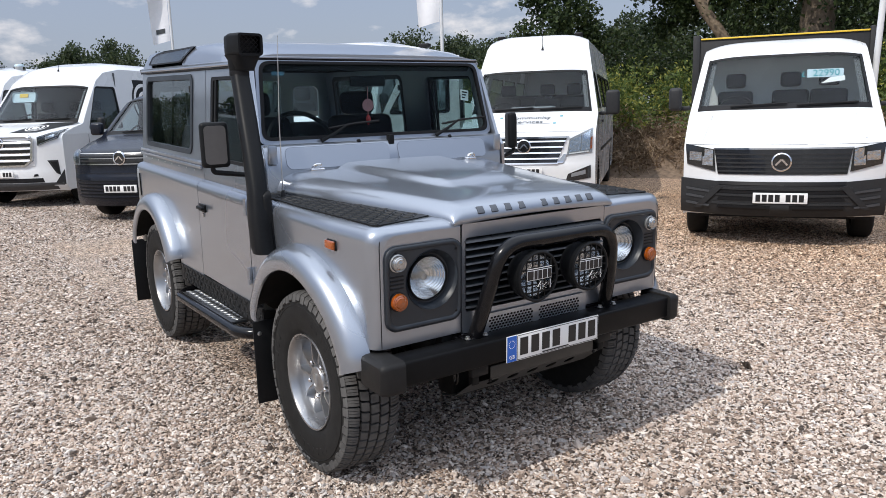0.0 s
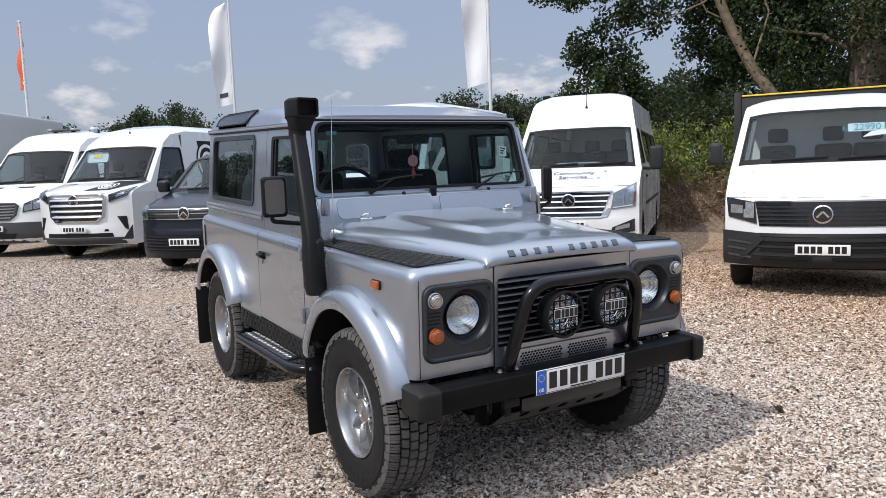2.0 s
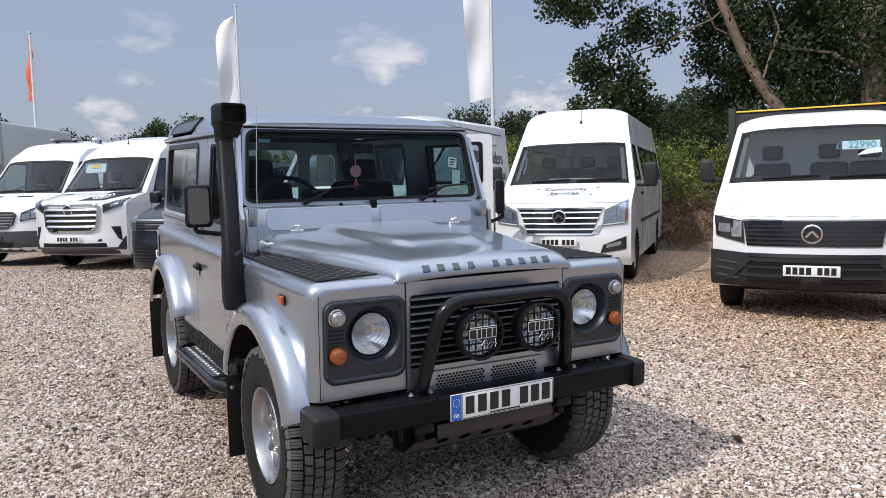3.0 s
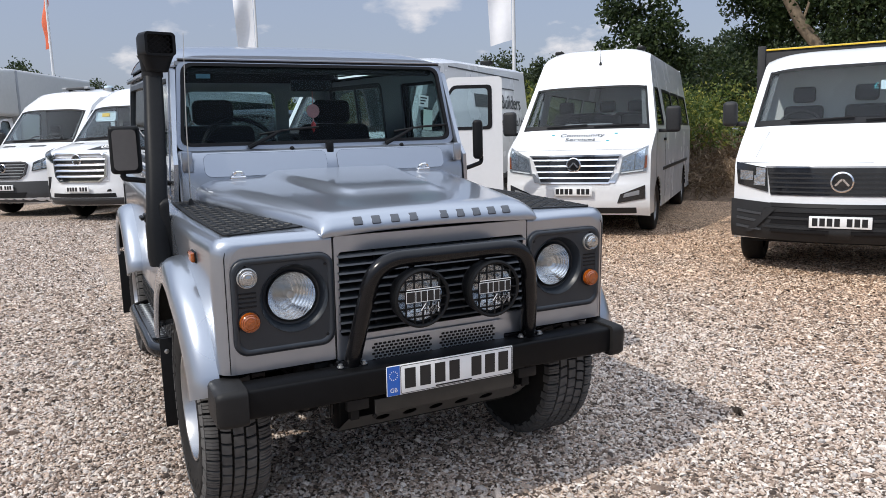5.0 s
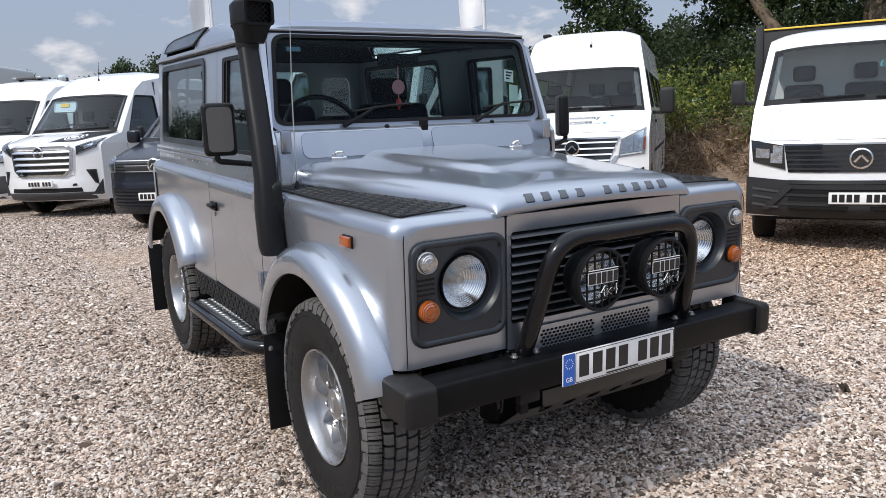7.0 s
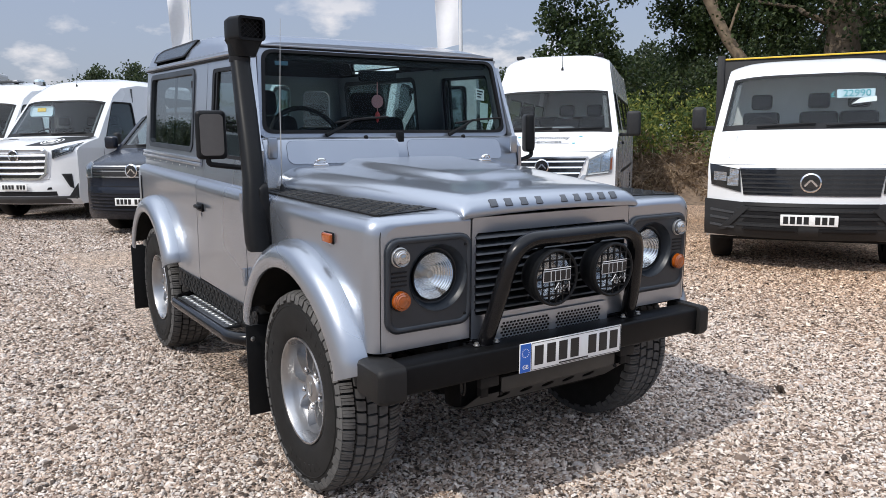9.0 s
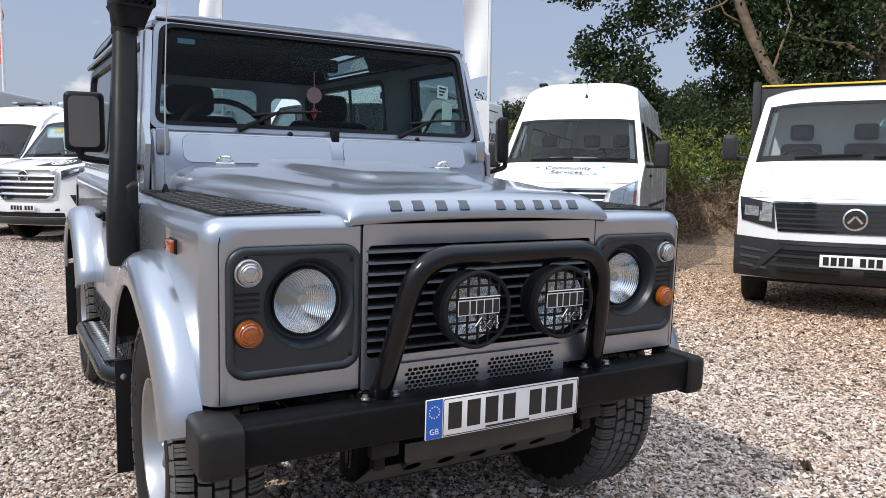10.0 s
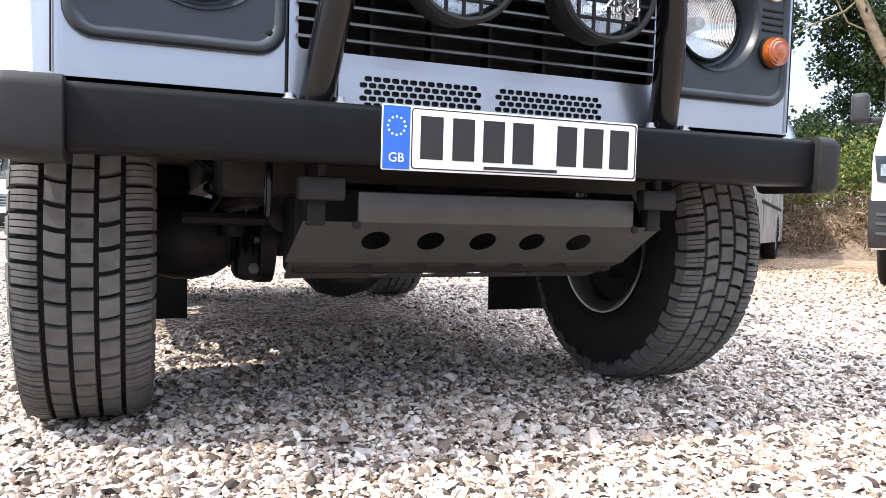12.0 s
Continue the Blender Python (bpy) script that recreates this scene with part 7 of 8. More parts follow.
v.both("lamp_bowl", [(-0.92, 0.87), (-0.79, 0.87), (-0.79, 1.02), (-0.925, 1.05)], VAN_LAMP, proud=0.020)
v.both("lamp_cover", [(-0.935, 0.84), (-0.77, 0.845), (-0.775, 1.045), (-0.945, 1.08)], CLEAR, proud=0.030, thick=0.004)
v.patch("bumper_crease", [(-0.93, 0.715), (0.93, 0.715), (0.93, 0.725), (-0.93, 0.725)], SEAL, proud=0.003)
v.badge(0, 0.945, 0.10)
v.patch("lower_grille", [(-0.80, 0.36), (0.80, 0.36), (0.86, 0.62), (-0.86, 0.62)], SEAL, proud=0.012)
for k in range(5):
    v.patch("lower_slat", [(-0.86, 0.375 + 0.05 * k), (0.86, 0.375 + 0.05 * k), (0.86, 0.40 + 0.05 * k), (-0.86, 0.40 + 0.05 * k)], NAVY_PAINT, proud=0.026)
v.number_plate(0.0, 0.505)
v.mirrors(1.36, 1.15, (0.20, 0.20), 0.13, NAVY_PAINT)
v.wipers()

# white van with a light bar
P = [(0.08, 0.28, 0.348), (0.0, 0.38, 0.348), (0.0, 0.66, 0.334), (0.02, 0.74, 0.304), (0.04, 1.12, 0.29), (0.12, 1.19, 0.275), (0.45, 1.36, 0.246), (0.78, 1.46, 0.203), (0.84, 1.49, 0.189), (1.46, 2.2, 0.102), (1.62, 2.38, 0.072), (1.95, 2.58, 0.029), (2.6, 2.68, 0.0), (5.5, 2.7, 0.0)]
v = Van("light_bar_van", "white van with grey bumper and a roof light bar", (-2.30, 14.6), (-0.67, -0.742), P, (8, 9), 2.05, 0.18, 1.32, WHITE_PAINT, length=5.5, arches=(1.0, 4.5), roof_drop=0.13, door=(0.12, 1.12))
v.patch("lower_bumper", [(-1.0, 0.29), (1.0, 0.29), (1.0, 0.72), (-1.0, 0.72)], VAN_GREY, proud=0.010)
v.patch("bumper_slot", [(-0.45, 0.40), (0.45, 0.40), (0.50, 0.50), (-0.50, 0.50)], SEAL, proud=0.016)
g = v.patch("grille", [(-0.40, 0.78), (0.40, 0.78), (0.52, 1.10), (-0.52, 1.10)], LAMP_DARK, proud=0.014)
for k in range(5):
    v.patch("grille_bar", [(-0.43 - 0.02 * k, 0.81 + 0.06 * k), (0.43 + 0.02 * k, 0.81 + 0.06 * k), (0.44 + 0.02 * k, 0.83 + 0.06 * k), (-0.44 - 0.02 * k, 0.83 + 0.06 * k)], MESH_GREY, proud=0.024, parent=g)
v.rim("grille_rim", [(-0.36, 0.765), (0.36, 0.765), (0.50, 0.86), (0.56, 1.06), (0.48, 1.125), (-0.48, 1.125), (-0.56, 1.06), (-0.50, 0.86)], [(-0.35, 0.785), (0.35, 0.785), (0.475, 0.87), (0.53, 1.05), (0.465, 1.10), (-0.465, 1.10), (-0.53, 1.05), (-0.475, 0.87)], VAN_GREY, 0.034, 0.04, g)
v.both("headlamp", [(-0.975, 0.98), (-0.62, 0.92), (-0.66, 1.09), (-0.99, 1.28)], LAMP_DARK, proud=0.016)
v.both("lamp_bowl", [(-0.80, 0.97), (-0.65, 0.945), (-0.675, 1.06), (-0.81, 1.10)], VAN_LAMP, proud=0.022)
v.both("lamp_bowl", [(-0.95, 1.0), (-0.82, 0.975), (-0.83, 1.11), (-0.955, 1.18)], VAN_LAMP, proud=0.022)
v.both("lamp_cover", [(-0.975, 0.98), (-0.62, 0.92), (-0.66, 1.09), (-0.99, 1.28)], CLEAR, proud=0.030, thick=0.004)
v.badge(0, 0.99, 0.085)
v.number_plate(0.0, 0.60)
v.mirrors(1.50, 1.30, (0.12, 0.22), 0.09)
v.wipers()
for x in (-0.62, 0.12):
    v.patch("bonnet_vent", [(x, 1.41), (x + 0.36, 1.41), (x + 0.36, 1.435), (x, 1.435)], SEAL, proud=0.006)
bar = part("light_bar", bx(-0.40, 0.32, 2.3, 2.52, 2.672, 2.725, 0.02, 3), VAN_GREY, v.ob, "slim grey roof light bar")
for x in (-0.40, 0.20):
    part("light_bar_lens", bx(x - 0.006, x + 0.126, 2.294, 2.526, 2.680, 2.730, 0.02, 3), MESH_GREY, bar)
for x in (-0.28, 0.18):
    part("light_bar_foot", bx(x, x + 0.05, 2.36, 2.46, 2.60, 2.68, 0.008), SEAL, bar)
beacon = part("roof_beacon", lathe([(0.12, 0), (0.12, 0.07), (0.10, 0.08), (0, 0.08)], 20, pose(0.62, 2.6, 2.62)), CHROME, v.ob)
part("beacon_dome", lathe([(0.098, 0.08), (0.096, 0.105), (0.08, 0.125), (0, 0.13)], 20, pose(0.62, 2.6, 2.62)), BOARD, beacon)

# box lorry
P = [(0.08, 0.30, 0.24), (0.0, 0.40, 0.24), (0.0, 0.72, 0.23), (0.02, 0.80, 0.21), (0.04, 1.12, 0.20), (0.12, 1.19, 0.19), (0.4, 1.32, 0.17), (0.70, 1.42, 0.14), (0.76, 1.45, 0.13), (1.36, 2.12, 0.07), (1.5, 2.2, 0.05), (1.7, 2.25, 0.02), (2.1, 2.28, 0.0)]
v = Van("box_lorry", "white box lorry with a rounded body over its cab", (-4.0, 18.3), (-0.46, -0.89), P, (8, 9), 2.0, 0.15, 1.36, WHITE_PAINT, category="lorry", length=2.1, arches=(1.0,), roof_drop=0.1)
v.patch("lower_bumper", [(-0.98, 0.31), (0.98, 0.31), (0.98, 0.62), (-0.98, 0.62)], VAN_PLASTIC, proud=0.010)
g = v.patch("grille", [(-0.50, 0.78), (0.50, 0.78), (0.62, 1.06), (-0.62, 1.06)], LAMP_DARK, proud=0.014)
for k in range(4):
    v.patch("chrome_bar", [(-0.54 - 0.02 * k, 0.80 + 0.07 * k), (0.54 + 0.02 * k, 0.80 + 0.07 * k), (0.54 + 0.02 * k, 0.825 + 0.07 * k), (-0.54 - 0.02 * k, 0.825 + 0.07 * k)], ALLOY, proud=0.024, parent=g)
v.both("headlamp", [(-0.93, 0.92), (-0.62, 0.88), (-0.66, 1.06), (-0.95, 1.24)], VAN_LAMP, proud=0.018)
v.badge(0, 1.0, 0.09)
v.number_plate(0.0, 0.52)
v.mirrors(1.6, 1.0, (0.16, 0.36), 0.2)
rings = []
for y, z0, z1 in ((0.95, 2.45, 2.90), (1.0, 2.32, 3.10), (1.15, 2.24, 3.28), (1.4, 2.20, 3.38), (2.12, 2.20, 3.42), (2.13, 0.85, 3.42), (6.2, 0.85, 3.42)):
    w = 1.06 - 0.16 * max(0, (1.4 - y) / 0.45) ** 2
    rings.append([(a, y, b) for a, b in rrect(-w, w, z0, z1, 0.10, 4)])
body = part("box_body", loft(rings, None, True, True, True), SHADED_WHITE, v.ob, "white box body greyed for its shaded side", 40)
for x in (-1.06, 1.06):
    part("corner_post", bx(x - 0.012, x + 0.012, 2.1, 2.2, 0.86, 3.38, 0.004), MESH_GREY, body)
part("rear_chassis", bx(-0.45, 0.45, 2.0, 6.1, 0.55, 0.85), DARK, v.ob)
for x in (-0.8, 0.8):
    part("rear_tyre", lathe([(0.0, -0.11), (0.26, -0.11), (0.34, -0.08), (0.34, 0.08), (0.26, 0.11), (0, 0.11)], 32, pose(x, 5.0, 0.34, 0, 90)), RUBBER, v.ob)

# grey-white van with a builder's sign and an open door
P = [(0.06, 0.30, 0.18), (0.0, 0.42, 0.18), (0.0, 0.70, 0.18), (0.02, 0.76, 0.17), (0.05, 1.15, 0.16), (0.12, 1.22, 0.15), (0.4, 1.34, 0.14), (0.62, 1.44, 0.12), (0.68, 1.47, 0.11), (1.20, 2.12, 0.06), (1.36, 2.30, 0.05), (1.62, 2.45, 0.02), (2.5, 2.54, 0.01), (5.9, 2.62, 0.0)]
v = Van("sign_van", "white panel van with builder's sign and an open door", (1.55, 5.95), (-0.76, -0.647), P, (8, 9), 2.0, 0.12, 1.42, WHITE_PAINT, length=5.95, arches=(1.0, 4.6), roof_drop=0.09)
for yy, zz, words, size in ((4.95, 1.93, "Builders", 0.34), (4.70, 1.60, "& Developments Ltd", 0.22)):
    m = Matrix.Translation((v.hw(zz) + 0.012, yy, zz)) @ Matrix.Rotation(radians(90), 4, "Z") @ pose(0, 0, 0, 90 - 5.5, 0, 0)
    letters(words, size, 0.002, m, SIGN_INK, "sign_lettering", v.ob)
part("sign_bar", plate([(3.15, 1.83), (4.12, 1.83), (4.12, 2.03), (3.15, 2.03)], [], lambda a, b, d: (v.hw(b) + 0.012 - d, a, b), 0.006), SIGN_INK, v.ob)
for z in (2.16, 1.44):
    part("sign_rule", plate([(2.8, z), (5.2, z), (5.2, z + 0.016), (2.8, z + 0.016)], [], lambda a, b, d: (v.hw(b) + 0.012 - d, a, b), 0.006), SIGN_INK, v.ob)
part("panel_crease", plate([(2.2, 2.36), (5.6, 2.36), (5.6, 2.38), (2.2, 2.38)], [], lambda a, b, d: (v.hw(b) + 0.006 - d, a, b), 0.006), VAN_GREY, v.ob)
part("rub_strip", bx(v.w - 0.006, v.w + 0.012, 1.6, 5.8, 0.66, 0.74, 0.004), VAN_GREY, v.ob)
part("roof_lamp", bx(0.3, 0.5, 5.2, 5.35, 2.64, 2.72, 0.02), SEAL, v.ob)
# the open door stands out from the flank
dm = Matrix.Translation((v.w + 0.01, 0.95, 0)) @ Matrix.Rotation(radians(-68), 4, "Z")
hole = rpoly([(0.10, 1.46), (0.92, 1.46), (0.92, 2.02), (0.42, 2.02)], 0.06, 4)
dr = part("open_door", plate(rpoly([(0.0, 0.45), (1.05, 0.45), (1.05, 2.12), (0.36, 2.12), (0.0, 1.42)], 0.06, 4), [hole], lambda a, b, d: (-0.03 + d, a, b), 0.06), WHITE_PAINT, v.ob, "white van door standing open", m=dm)
part("window_seal", band(hole, rpoly([(0.15, 1.50), (0.87, 1.50), (0.87, 1.98), (0.44, 1.98)], 0.05, 4), lambda a, b, d: (-0.036 + d, a, b), 0.072), SEAL, dr, m=dm)
part("door_pane", plate(hole, [], lambda a, b, d: (d, a, b), 0.004), VAN_GLASS, dr, m=dm).visible_shadow = False
part("door_mirror", bx(-0.24, -0.08, 0.0, 0.12, 1.36, 1.74, 0.04, 3), VAN_PLASTIC, dr, m=dm)
part("mirror_arm", bx(-0.10, -0.02, 0.02, 0.08, 1.38, 1.44, 0.01), VAN_PLASTIC, dr, m=dm)

# grey-white van with a roof rack
P = [(0.06, 0.30, 0.18), (0.0, 0.42, 0.18), (0.0, 0.70, 0.18), (0.05, 1.15, 0.16), (0.12, 1.22, 0.15), (0.4, 1.34, 0.14), (0.62, 1.44, 0.12), (0.66, 1.46, 0.12), (0.68, 1.47, 0.11), (1.20, 2.12, 0.06), (1.36, 2.35, 0.05), (1.58, 2.52, 0.02), (5.5, 2.58, 0.0)]
v = Van("rack_van", "dull green-grey panel van with a black roof rack", (-9.4, 14.0), (-0.60, -0.80), P, (8, 9), 2.0, 0.12, 1.42, GREEN_VAN, length=5.5, arches=(1.0, 4.4), roof_drop=0.09)
v.patch("lower_bumper", [(-0.98, 0.31), (0.98, 0.31), (0.98, 0.68), (-0.98, 0.68)], VAN_PLASTIC, proud=0.010)
v.mirrors(1.62, 1.0)
rack = part("roof_rack", tube([(x, y, 2.80) for x, y in ((-0.85, 2.0), (0.85, 2.0), (0.85, 5.4), (-0.85, 5.4), (-0.85, 2.0))], 0.02, 6), SEAL, v.ob)
for k in range(8):
    for x in (-0.85, 0.85):
        part("rack_post", tube([(x, 2.0 + k * 0.485, 2.5), (x, 2.0 + k * 0.485, 2.80)], 0.016, 6), SEAL, rack)
    part("rack_bar", tube([(-0.85, 2.0 + k * 0.485, 2.62), (0.85, 2.0 + k * 0.485, 2.62)], 0.016, 6), SEAL, rack)
part("rack_rail", tube([(0.85, 2.0, 2.62), (0.85, 5.4, 2.62)], 0.016, 6), SEAL, rack)

# ---- bank, hedge, trees, flags ----
def leaf_material(name, dark, mid, light):
    mt = bpy.data.materials.new(name)
    mt.use_nodes = True
    n, l = mt.node_tree.nodes, mt.node_tree.links
    p = n["Principled BSDF"]
    p.inputs["Roughness"].default_value = 0.5
    p.inputs["Specular IOR Level"].default_value = 0.35
    geo = n.new("ShaderNodeNewGeometry")
    ramp = ramp_of(n, [(0.0, dark), (0.55, mid), (1.0, light)])
    l.new(geo.outputs["Random Per Island"], ramp.inputs[0])
    l.new(ramp.outputs[0], p.inputs["Base Color"])
    tr = n.new("ShaderNodeBsdfTranslucent")
    l.new(ramp.outputs[0], tr.inputs[0])
    mx = n.new("ShaderNodeMixShader")
    mx.inputs[0].default_value = 0.38
    l.new(p.outputs[0], mx.inputs[1])
    l.new(tr.outputs[0], mx.inputs[2])
    l.new(mx.outputs[0], n["Material Output"].inputs[0])
    return mt


LEAF = leaf_material("poplar_leaves", (0.018, 0.033, 0.012), (0.038, 0.064, 0.021), (0.092, 0.125, 0.044))
FAR_LEAF = leaf_material("oak_leaves", (0.022, 0.038, 0.018), (0.045, 0.066, 0.028), (0.085, 0.105, 0.045))
HEDGE = leaf_material("nettle_leaves", (0.045, 0.078, 0.018), (0.105, 0.150, 0.036), (0.31, 0.30, 0.062))
DRY = leaf_material("dry_stalks", (0.12, 0.078, 0.045), (0.26, 0.18, 0.11), (0.42, 0.32, 0.21))
BARK = material("bark", (0.16, 0.125, 0.09), 0.9, var=0.5, scale=9, bump=0.03, bscale=14)
PALE_BARK = material("pale_bark", (0.21, 0.16, 0.11), 0.9, var=0.5, scale=9, bump=0.02, bscale=14)
EARTH = material("dry_earth", (0.20, 0.142, 0.098), 0.95, var=0.5, scale=10, bump=0.03, bscale=16)


def leaves(name, centres, radii, per, size, mt_, seed, parent=None, label="", droop=0.3, width=0.7):
    """Many small leaves round branch ends: each a folded blade of four triangles' worth."""
    rng = np.random.default_rng(seed)
    centres, radii = np.asarray(centres, float), np.asarray(radii, float)
    k = len(centres) * per
    d = rng.normal(0, 1, (k, 3))
    d /= np.linalg.norm(d, axis=1)[:, None]
    pos = np.repeat(centres, per, 0) + d * (rng.random((k, 1)) ** 0.45) * np.repeat(radii, per, 0).reshape(k, -1)
    u = rng.normal(0, 1, (k, 3))
    u[:, 2] -= droop
    u /= np.linalg.norm(u, axis=1)[:, None]
    v = np.cross(u, rng.normal(0, 1, (k, 3)))
    v /= np.linalg.norm(v, axis=1)[:, None]
    w = np.cross(u, v)
    s = size * rng.uniform(0.6, 1.3, (k, 1))
    q = np.stack([pos - u * s * 0.5, pos + v * s * 0.5 * width + w * s * 0.12, pos + u * s * 0.55, pos - v * s * 0.5 * width + w * s * 0.12], 1)
    co = q.reshape(-1, 3)
    base = np.arange(k) * 4
    fi = np.stack([base, base + 1, base + 2, base, base + 2, base + 3], 1).reshape(-1)
    me = bpy.data.meshes.new(name)
    me.vertices.add(len(co))
    me.vertices.foreach_set("co", co.ravel())
    me.loops.add(len(fi))
    me.loops.foreach_set("vertex_index", fi)
    me.polygons.add(2 * k)
    me.polygons.foreach_set("loop_start", np.arange(2 * k) * 3)
    me.update(calc_edges=True)
    me.shade_flat()
    me.materials.append(mt_)
    ob = new(name, me)
    ob.parent = parent
    if label:
        ob["label"] = label
    return ob


def limb(a, b, r0, r1, seed, n=7, wob=0.12):
    rng = random.Random(seed)
    a, b = Vector(a), Vector(b)
    L = (b - a).length
    pts = [a.lerp(b, i / n) + Vector((rng.uniform(-1, 1), rng.uniform(-1, 1), 0)) * wob * L * 0.25 * math.sin(math.pi * i / n) for i in range(n + 1)]
    return pts, [r0 + (r1 - r0) * (i / n) ** 0.8 for i in range(n + 1)]


def broad_tree(name, at, trunk_top, r, clumps, clump_r, per, size, mt_, seed, label, every=2, bark=None, size_by=1.0):
    """A tapered trunk, limbs to every few clumps and a crown of leaves with gaps."""
    t = thing(name, label, "tree", Matrix.Translation(at) @ Matrix.Scale(size_by, 4))
    pts, rs = limb((0, 0, -0.2), trunk_top, r, r * 0.42, seed, 10, 0.10)
    part("trunk", tube(pts, rs, 14), bark or BARK, t)
    rng = random.Random(seed)
    for k, c in enumerate(clumps):
        if k % every == 0:
            j = min(len(pts) - 1, 4 + rng.randrange(6))
            p2, r2 = limb(pts[j], c, rs[j] * 0.26, 0.010, seed + k, 6, 0.5)
            part("limb", tube(p2, r2, 7), bark or BARK, t)
    leaves("crown", clumps, [clump_r * rng.uniform(0.7, 1.25) for _ in clumps], per, size, mt_, seed, t)
    return t


def clumps_in(n, c, rad, seed, shell=0.5):
    rng = random.Random(seed)
    out = []
    while len(out) < n:
        p = Vector((rng.uniform(-1, 1), rng.uniform(-1, 1), rng.uniform(-1, 1)))
        if shell < p.length < 1:
            out.append((c[0] + p.x * rad[0], c[1] + p.y * rad[1], c[2] + p.z * rad[2]))
    return out


# two big poplars beyond the bank
A0 = (17.9, 8.5, 0.2)
ca = clumps_in(230, (2.2, 0.2, 5.6), (4.3, 4.2, 4.6), 11, 0.2)
broad_tree("poplar_tree", A0, (0.4, 0.2, 7.5), 0.42, ca, 0.75, 380, 0.09, LEAF, 21, "tall poplar with thick furrowed trunk and dark green leaves", 9, None, 1.37)
B0 = (18.1, 9.4, 0.1)
cb = clumps_in(30, (-3.40, 3.10, 2.95), (0.72, 0.85, 1.05), 12, 0.0) + clumps_in(9, (-2.75, 2.6, 4.15), (0.8, 0.8, 0.35), 29, 0.0) + clumps_in(8, (-3.0, 2.9, 2.2), (0.6, 0.7, 0.4), 14, 0.0) + clumps_in(36, (-3.3, 3.0, 5.7), (2.0, 1.4, 0.75), 15, 0.0) + clumps_in(40, (-1.0, 1.6, 6.6), (2.0, 2.0, 1.4), 16, 0.0) + clumps_in(56, (0.35, 1.35, 4.3), (1.0, 1.1, 1.9), 17, 0.0) + clumps_in(62, (-0.75, 2.2, 4.4), (0.70, 0.9, 2.2), 18, 0.0) + clumps_in(16, (-4.0, 3.4, 4.75), (1.2, 1.0, 0.35), 19, 0.0)
broad_tree("leaning_poplar", B0, (-3.1, 2.4, 7.4), 0.15, cb, 0.36, 165, 0.09, LEAF, 23, "leaning poplar with a pale trunk and loose leafy branches", 47, PALE_BARK, 1.37)
# dark shrubs closing the view under the trees
for k, (x, y, h, w) in enumerate(((17.5, 13.0, 3.0, 2.6), (21.5, 8.5, 4.4, 3.2), (22.5, 4.0, 4.8, 3.4), (15.5, 16.5, 2.4, 2.4), (22.5, -1.0, 4.4, 3.4), (13.0, 19.0, 2.2, 2.0), (18.5, 5.2, 2.8, 2.2))):
    t = thing("shrub", "dense dark green shrub behind the bank", "shrub", Matrix.Translation((x, y, 0.5)), "shrubs behind the bank")
    part("stem", tube([(0, 0, -0.3), (0.1, 0, h * 0.5)], [0.12, 0.05], 8), BARK, t)
    leaves("crown", clumps_in(26, (0, 0, h * 0.5), (w, w, h * 0.5), 40 + k, 0.1), [0.75] * 26, 240, 0.13, LEAF, 60 + k, t)

# earth bank with dry stalks below and green growth on top
FOOT, ALONG, INTO = Vector((10.15, 8.0, 0)), Vector((0.6, -0.8, 0)), Vector((0.8, 0.6, 0))
bm = bmesh.new()
rows = []
for i in range(61):
    s_ = -18 + i * 0.7
    r = []
    for j, (d, h) in enumerate(((-0.25, -0.02), (0.15, 0.14), (0.5, 0.42), (0.9, 0.72), (1.4, 0.92), (2.2, 0.98), (4.0, 0.95), (9.0, 0.6), (14.0, -0.05))):
        p = FOOT + ALONG * s_ + INTO * d
        e = noise.noise((p.x * 0.9, p.y * 0.9, j * 0.3)) * 0.22
        r.append((p.x + e, p.y + e * 0.6, max(-0.05, h + e * (0.4 if j else 0))))
    rows.append(r)
loft(rows, bm)
tagged(part("bank", bm, EARTH), "low brown earth bank at the edge of the yard", "bank", kind="structure")


def along_bank(n, s0, s1, d0, d1, seed):
    rng = random.Random(seed)
    out = []
    for _ in range(n):
        s_, d = rng.uniform(s0, s1), rng.uniform(d0, d1)
        p = FOOT + ALONG * s_ + INTO * d
        out.append((p.x, p.y, min(0.98, max(0.05, 0.8 * d)), rng.random()))
    return out


pts = along_bank(300, -9, 9, 0.7, 3.6, 5)
tagged(leaves("nettles", [(x, y, z + 0.25 + 1.05 * h) for x, y, z, h in pts], [0.40 + 0.1 * h for *_, h in pts], 150, 0.10, HEDGE, 71, None, "", 0.4, 0.5), "tall green and yellow nettles on the bank", "nettles", kind="stuff")
pts = along_bank(520, -8, 8, -0.1, 1.4, 6)
tagged(leaves("dry_stalks", [(x, y, z + 0.12 + 0.15 * h) for x, y, z, h in pts], [0.32] * len(pts), 60, 0.16, DRY, 72, None, "", 0.0, 0.10), "dry brown stalks and twigs on the bank", "dry plants", kind="stuff")
pts = along_bank(60, -22, -9, 1.0, 4.0, 8)
tagged(leaves("hedge_growth", [(x, y, z + 0.3 + 1.0 * h) for x, y, z, h in pts], [0.6] * len(pts), 90, 0.16, HEDGE, 73), "rough green growth along the bank", "hedge", kind="stuff")

# far trees round the fields
def oak(seed, h):
    cl = clumps_in(46, (0, 0, h * 0.62), (h * 0.44, h * 0.44, h * 0.38), seed, 0.30)
    return broad_tree("oak_tree", (0, 0, -40), (0.2, 0.1, h * 0.55), h * 0.045, cl, h * 0.13, 270, h * 0.029, FAR_LEAF, seed, "far round-crowned oak in dark leaf")


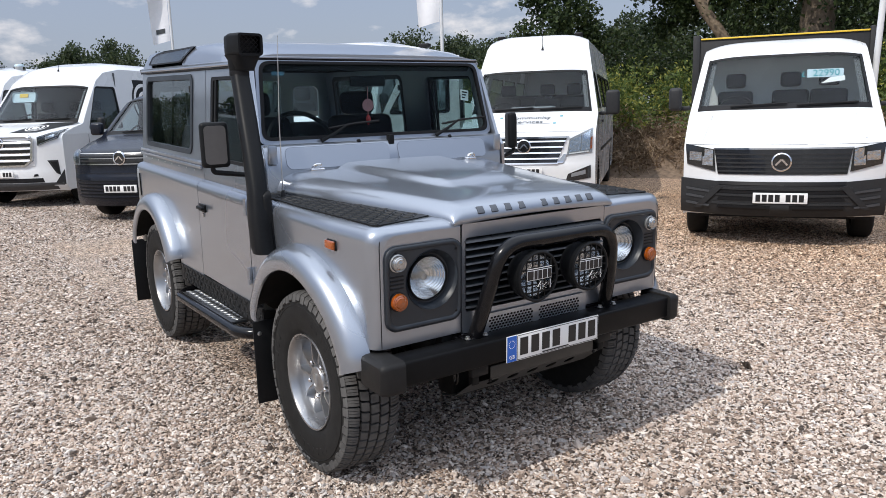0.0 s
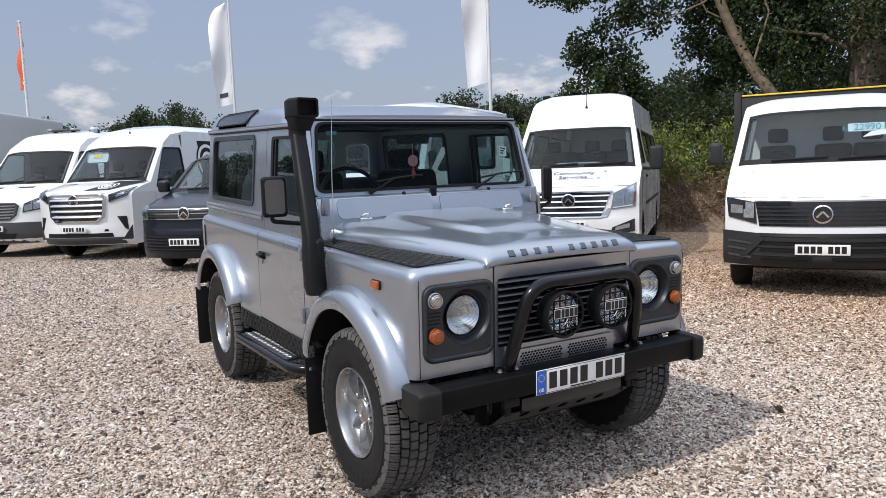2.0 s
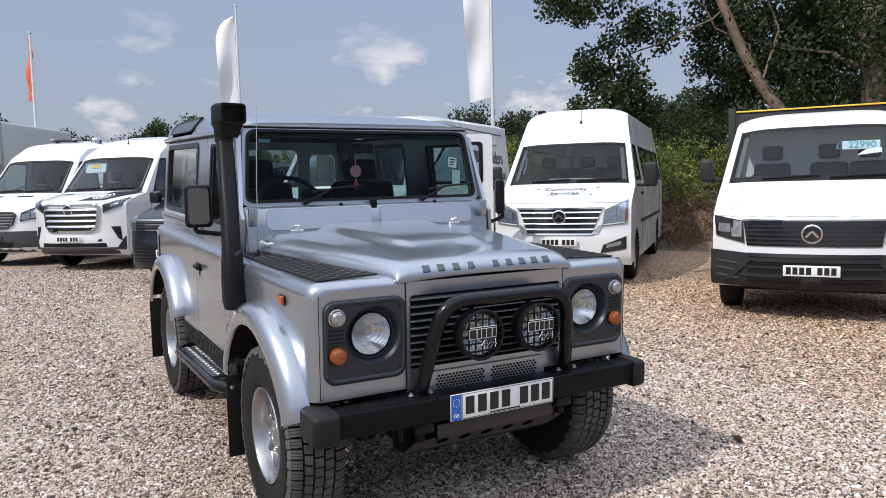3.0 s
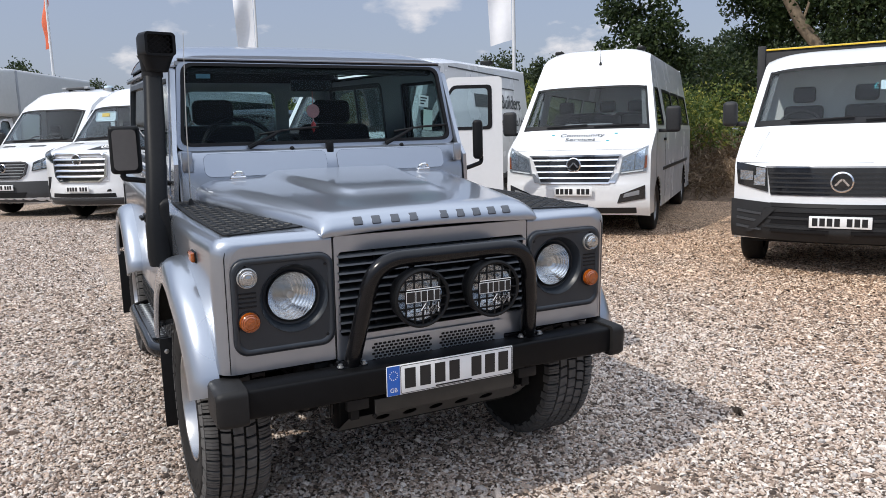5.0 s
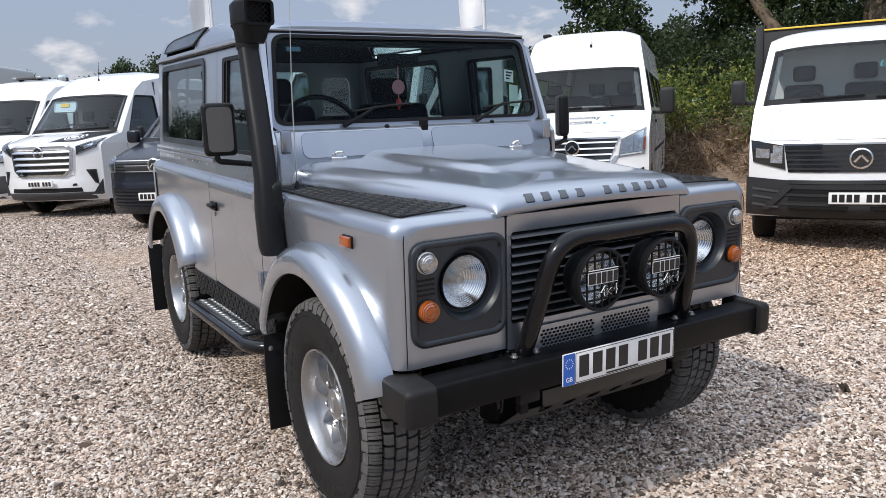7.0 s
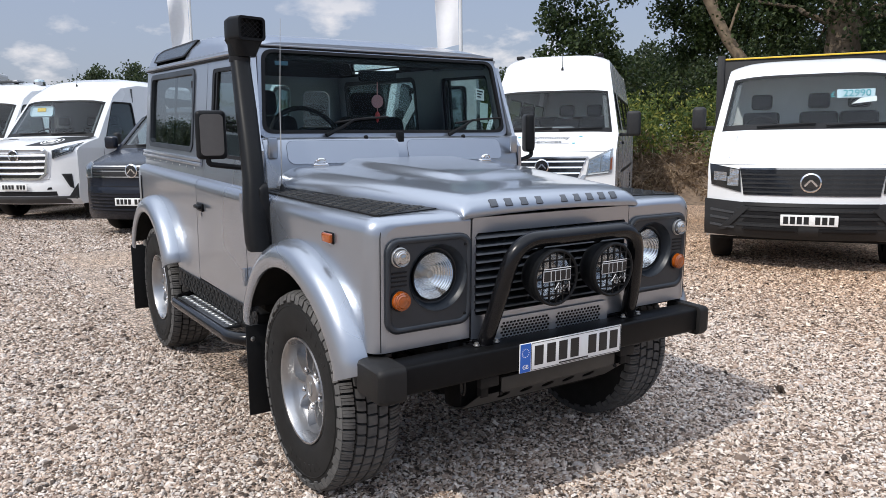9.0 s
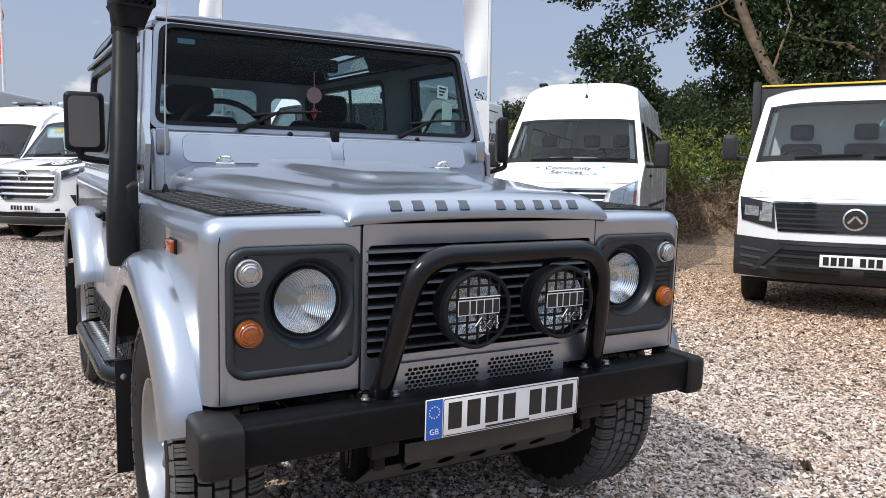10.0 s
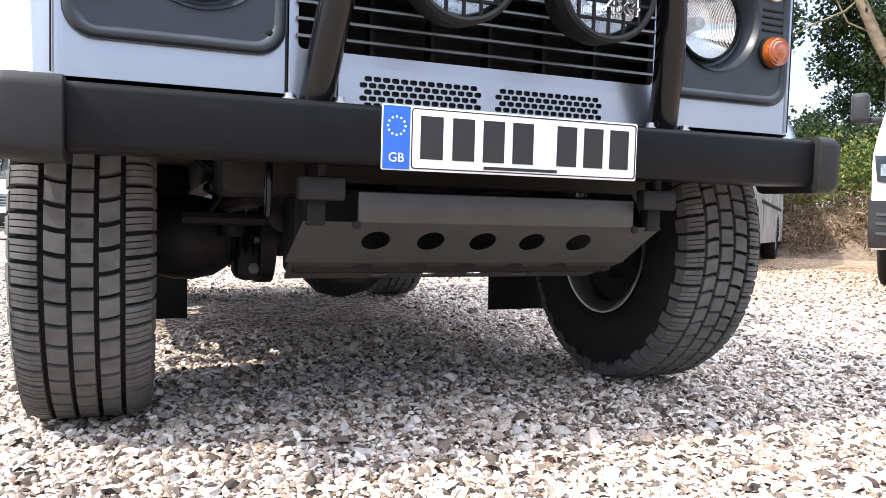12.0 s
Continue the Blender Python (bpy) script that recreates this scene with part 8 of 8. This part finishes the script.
kinds = [oak(101, 6.6), oak(103, 6.0), oak(107, 7.2)]
spots = [(9.0, 58, 0, 0.95), (10.8, 60, 2, 0.98), (12.6, 57, 1, 1.0), (14.6, 61, 0, 0.8), (5.6, 66, 1, 0.8), (2.3, 68, 1, 1.12), (-1.5, 70, 0, 1.22), (-3.4, 72, 2, 1.08), (33.0, 44, 2, 0.82), (36.0, 52, 0, 0.95), (39.5, 48, 1, 0.98), (43.5, 46, 2, 0.85), (29.0, 60, 1, 0.75), (17.5, 75, 0, 0.6), (23.0, 80, 1, 0.6), (-7.0, 62, 2, 0.75), (-11.0, 55, 1, 0.85), (-13.5, 60, 0, 0.9), (-17.5, 58, 2, 0.9), (-22, 66, 1, 1.0), (48, 40, 0, 0.9), (54, 38, 1, 1.0), (61, 36, 2, 1.0), (68, 34, 0, 1.0)]
for k, (az, d, i, sc) in enumerate(spots):
    m = Matrix.Translation((-1.9 + d * math.sin(radians(az)), -3.0 + d * math.cos(radians(az)), 0)) @ Matrix.Rotation(k * 1.3, 4, "Z") @ Matrix.Scale(sc, 4)
    t = copy_thing(kinds[i], m)
    t.matrix_basis = m
    t["group"] = "far trees"
for t in kinds:
    for o in list(t.children_recursive):
        bpy.data.objects.remove(o)
    bpy.data.objects.remove(t)

# flag poles
FLAG_WHITE = material("white_flag_cloth", (0.78, 0.78, 0.80), 0.8, var=0.04, scale=12)
FLAG_ORANGE = material("orange_flag_cloth", (0.72, 0.16, 0.08), 0.8, var=0.06, scale=12)
POLE = material("white_pole", (0.66, 0.67, 0.68), 0.4, var=0.04, scale=20)


def flag(name, at, h, z0, z1, w, way, label, cloth, mt_=FLAG_WHITE, curved=False, seed=0):
    t = thing(name, label, "flag", Matrix.Translation((*at, 0)), "flags round the yard")
    part("pole", tube([(0, 0, 0), (0, 0, h)], [0.05, 0.032], 10), POLE, t)
    part("finial", lathe([(0.05, 0), (0.045, 0.05), (0, 0.06)], 10, Matrix.Translation((0, 0, h))), POLE, t)
    wx, wy = way
    rings = []
    for j in range(25):
        f = j / 24
        z = z0 + (z1 - z0) * f
        ww = w * (1.0 - 0.25 * (1 - f)) * (math.sqrt(max(0.02, 1 - max(0, (f - 0.72) / 0.28) ** 2)) if curved else 1.0)
        row = []
        for i in range(9):
            u = i / 8
            wave = 0.10 * math.sin(4 * u + 5 * f + seed) * u + 0.05 * math.sin(11 * f + seed)* u
            row.append((wx * (0.05 + u * ww) - wy * wave, wy * (0.05 + u * ww) + wx * wave, z - 0.12 * u * (1 - f)))
        rings.append(row)
    bm = loft(rings)
    c = part("cloth", bm, mt_, t)
    if cloth:
        bar = [[(x, y, z) for x, y, z in r[2:7]] for r in rings[2:4]]
        off = Vector((wy, -wx, 0)) * 0.012
        part("print_bar", loft([[Vector(p) + off for p in r] for r in bar]), SIGN_INK if cloth == 1 else FLAG_WHITE, c)
        part("print_bar", loft([[Vector(p) - off for p in r] for r in bar]), SIGN_INK if cloth == 1 else FLAG_WHITE, c)
    return t


flag("banner_flag", (8.4, 12.2), 7.6, 3.55, 6.7, 0.66, (-0.84, 0.54), "large white banner hanging from a white pole", 0, seed=1)
flag("feather_flag", (4.3, 20.0), 7.0, 3.7, 6.7, 0.62, (-0.97, 0.26), "white feather flag on a white pole", 1, curved=True, seed=2)
flag("orange_flag", (-1.2, 21.8), 6.1, 4.3, 6.0, 0.26, (-0.25, 0.97), "narrow orange flag on a white pole", 2, FLAG_ORANGE, seed=3)
post = thing("white_post", "plain white post beside the tipper lorry", "post", Matrix.Translation((7.05, 1.62, 0)))
part("shaft", tube([(0, 0, -0.1), (0.10, -0.06, 2.6)], 0.035, 10), POLE, post)
# a dead leaf lies by the car
lf = thing("dead_leaf", "dark curled dead leaf on the gravel", "leaf", Matrix.Translation((1.72, -0.434, -0.034)))
leaves("blade", [(0, 0, 0.012)], [0.02], 5, 0.055, material("dead_leaf", (0.05, 0.035, 0.025), 0.7, var=0.3), 5, lf)
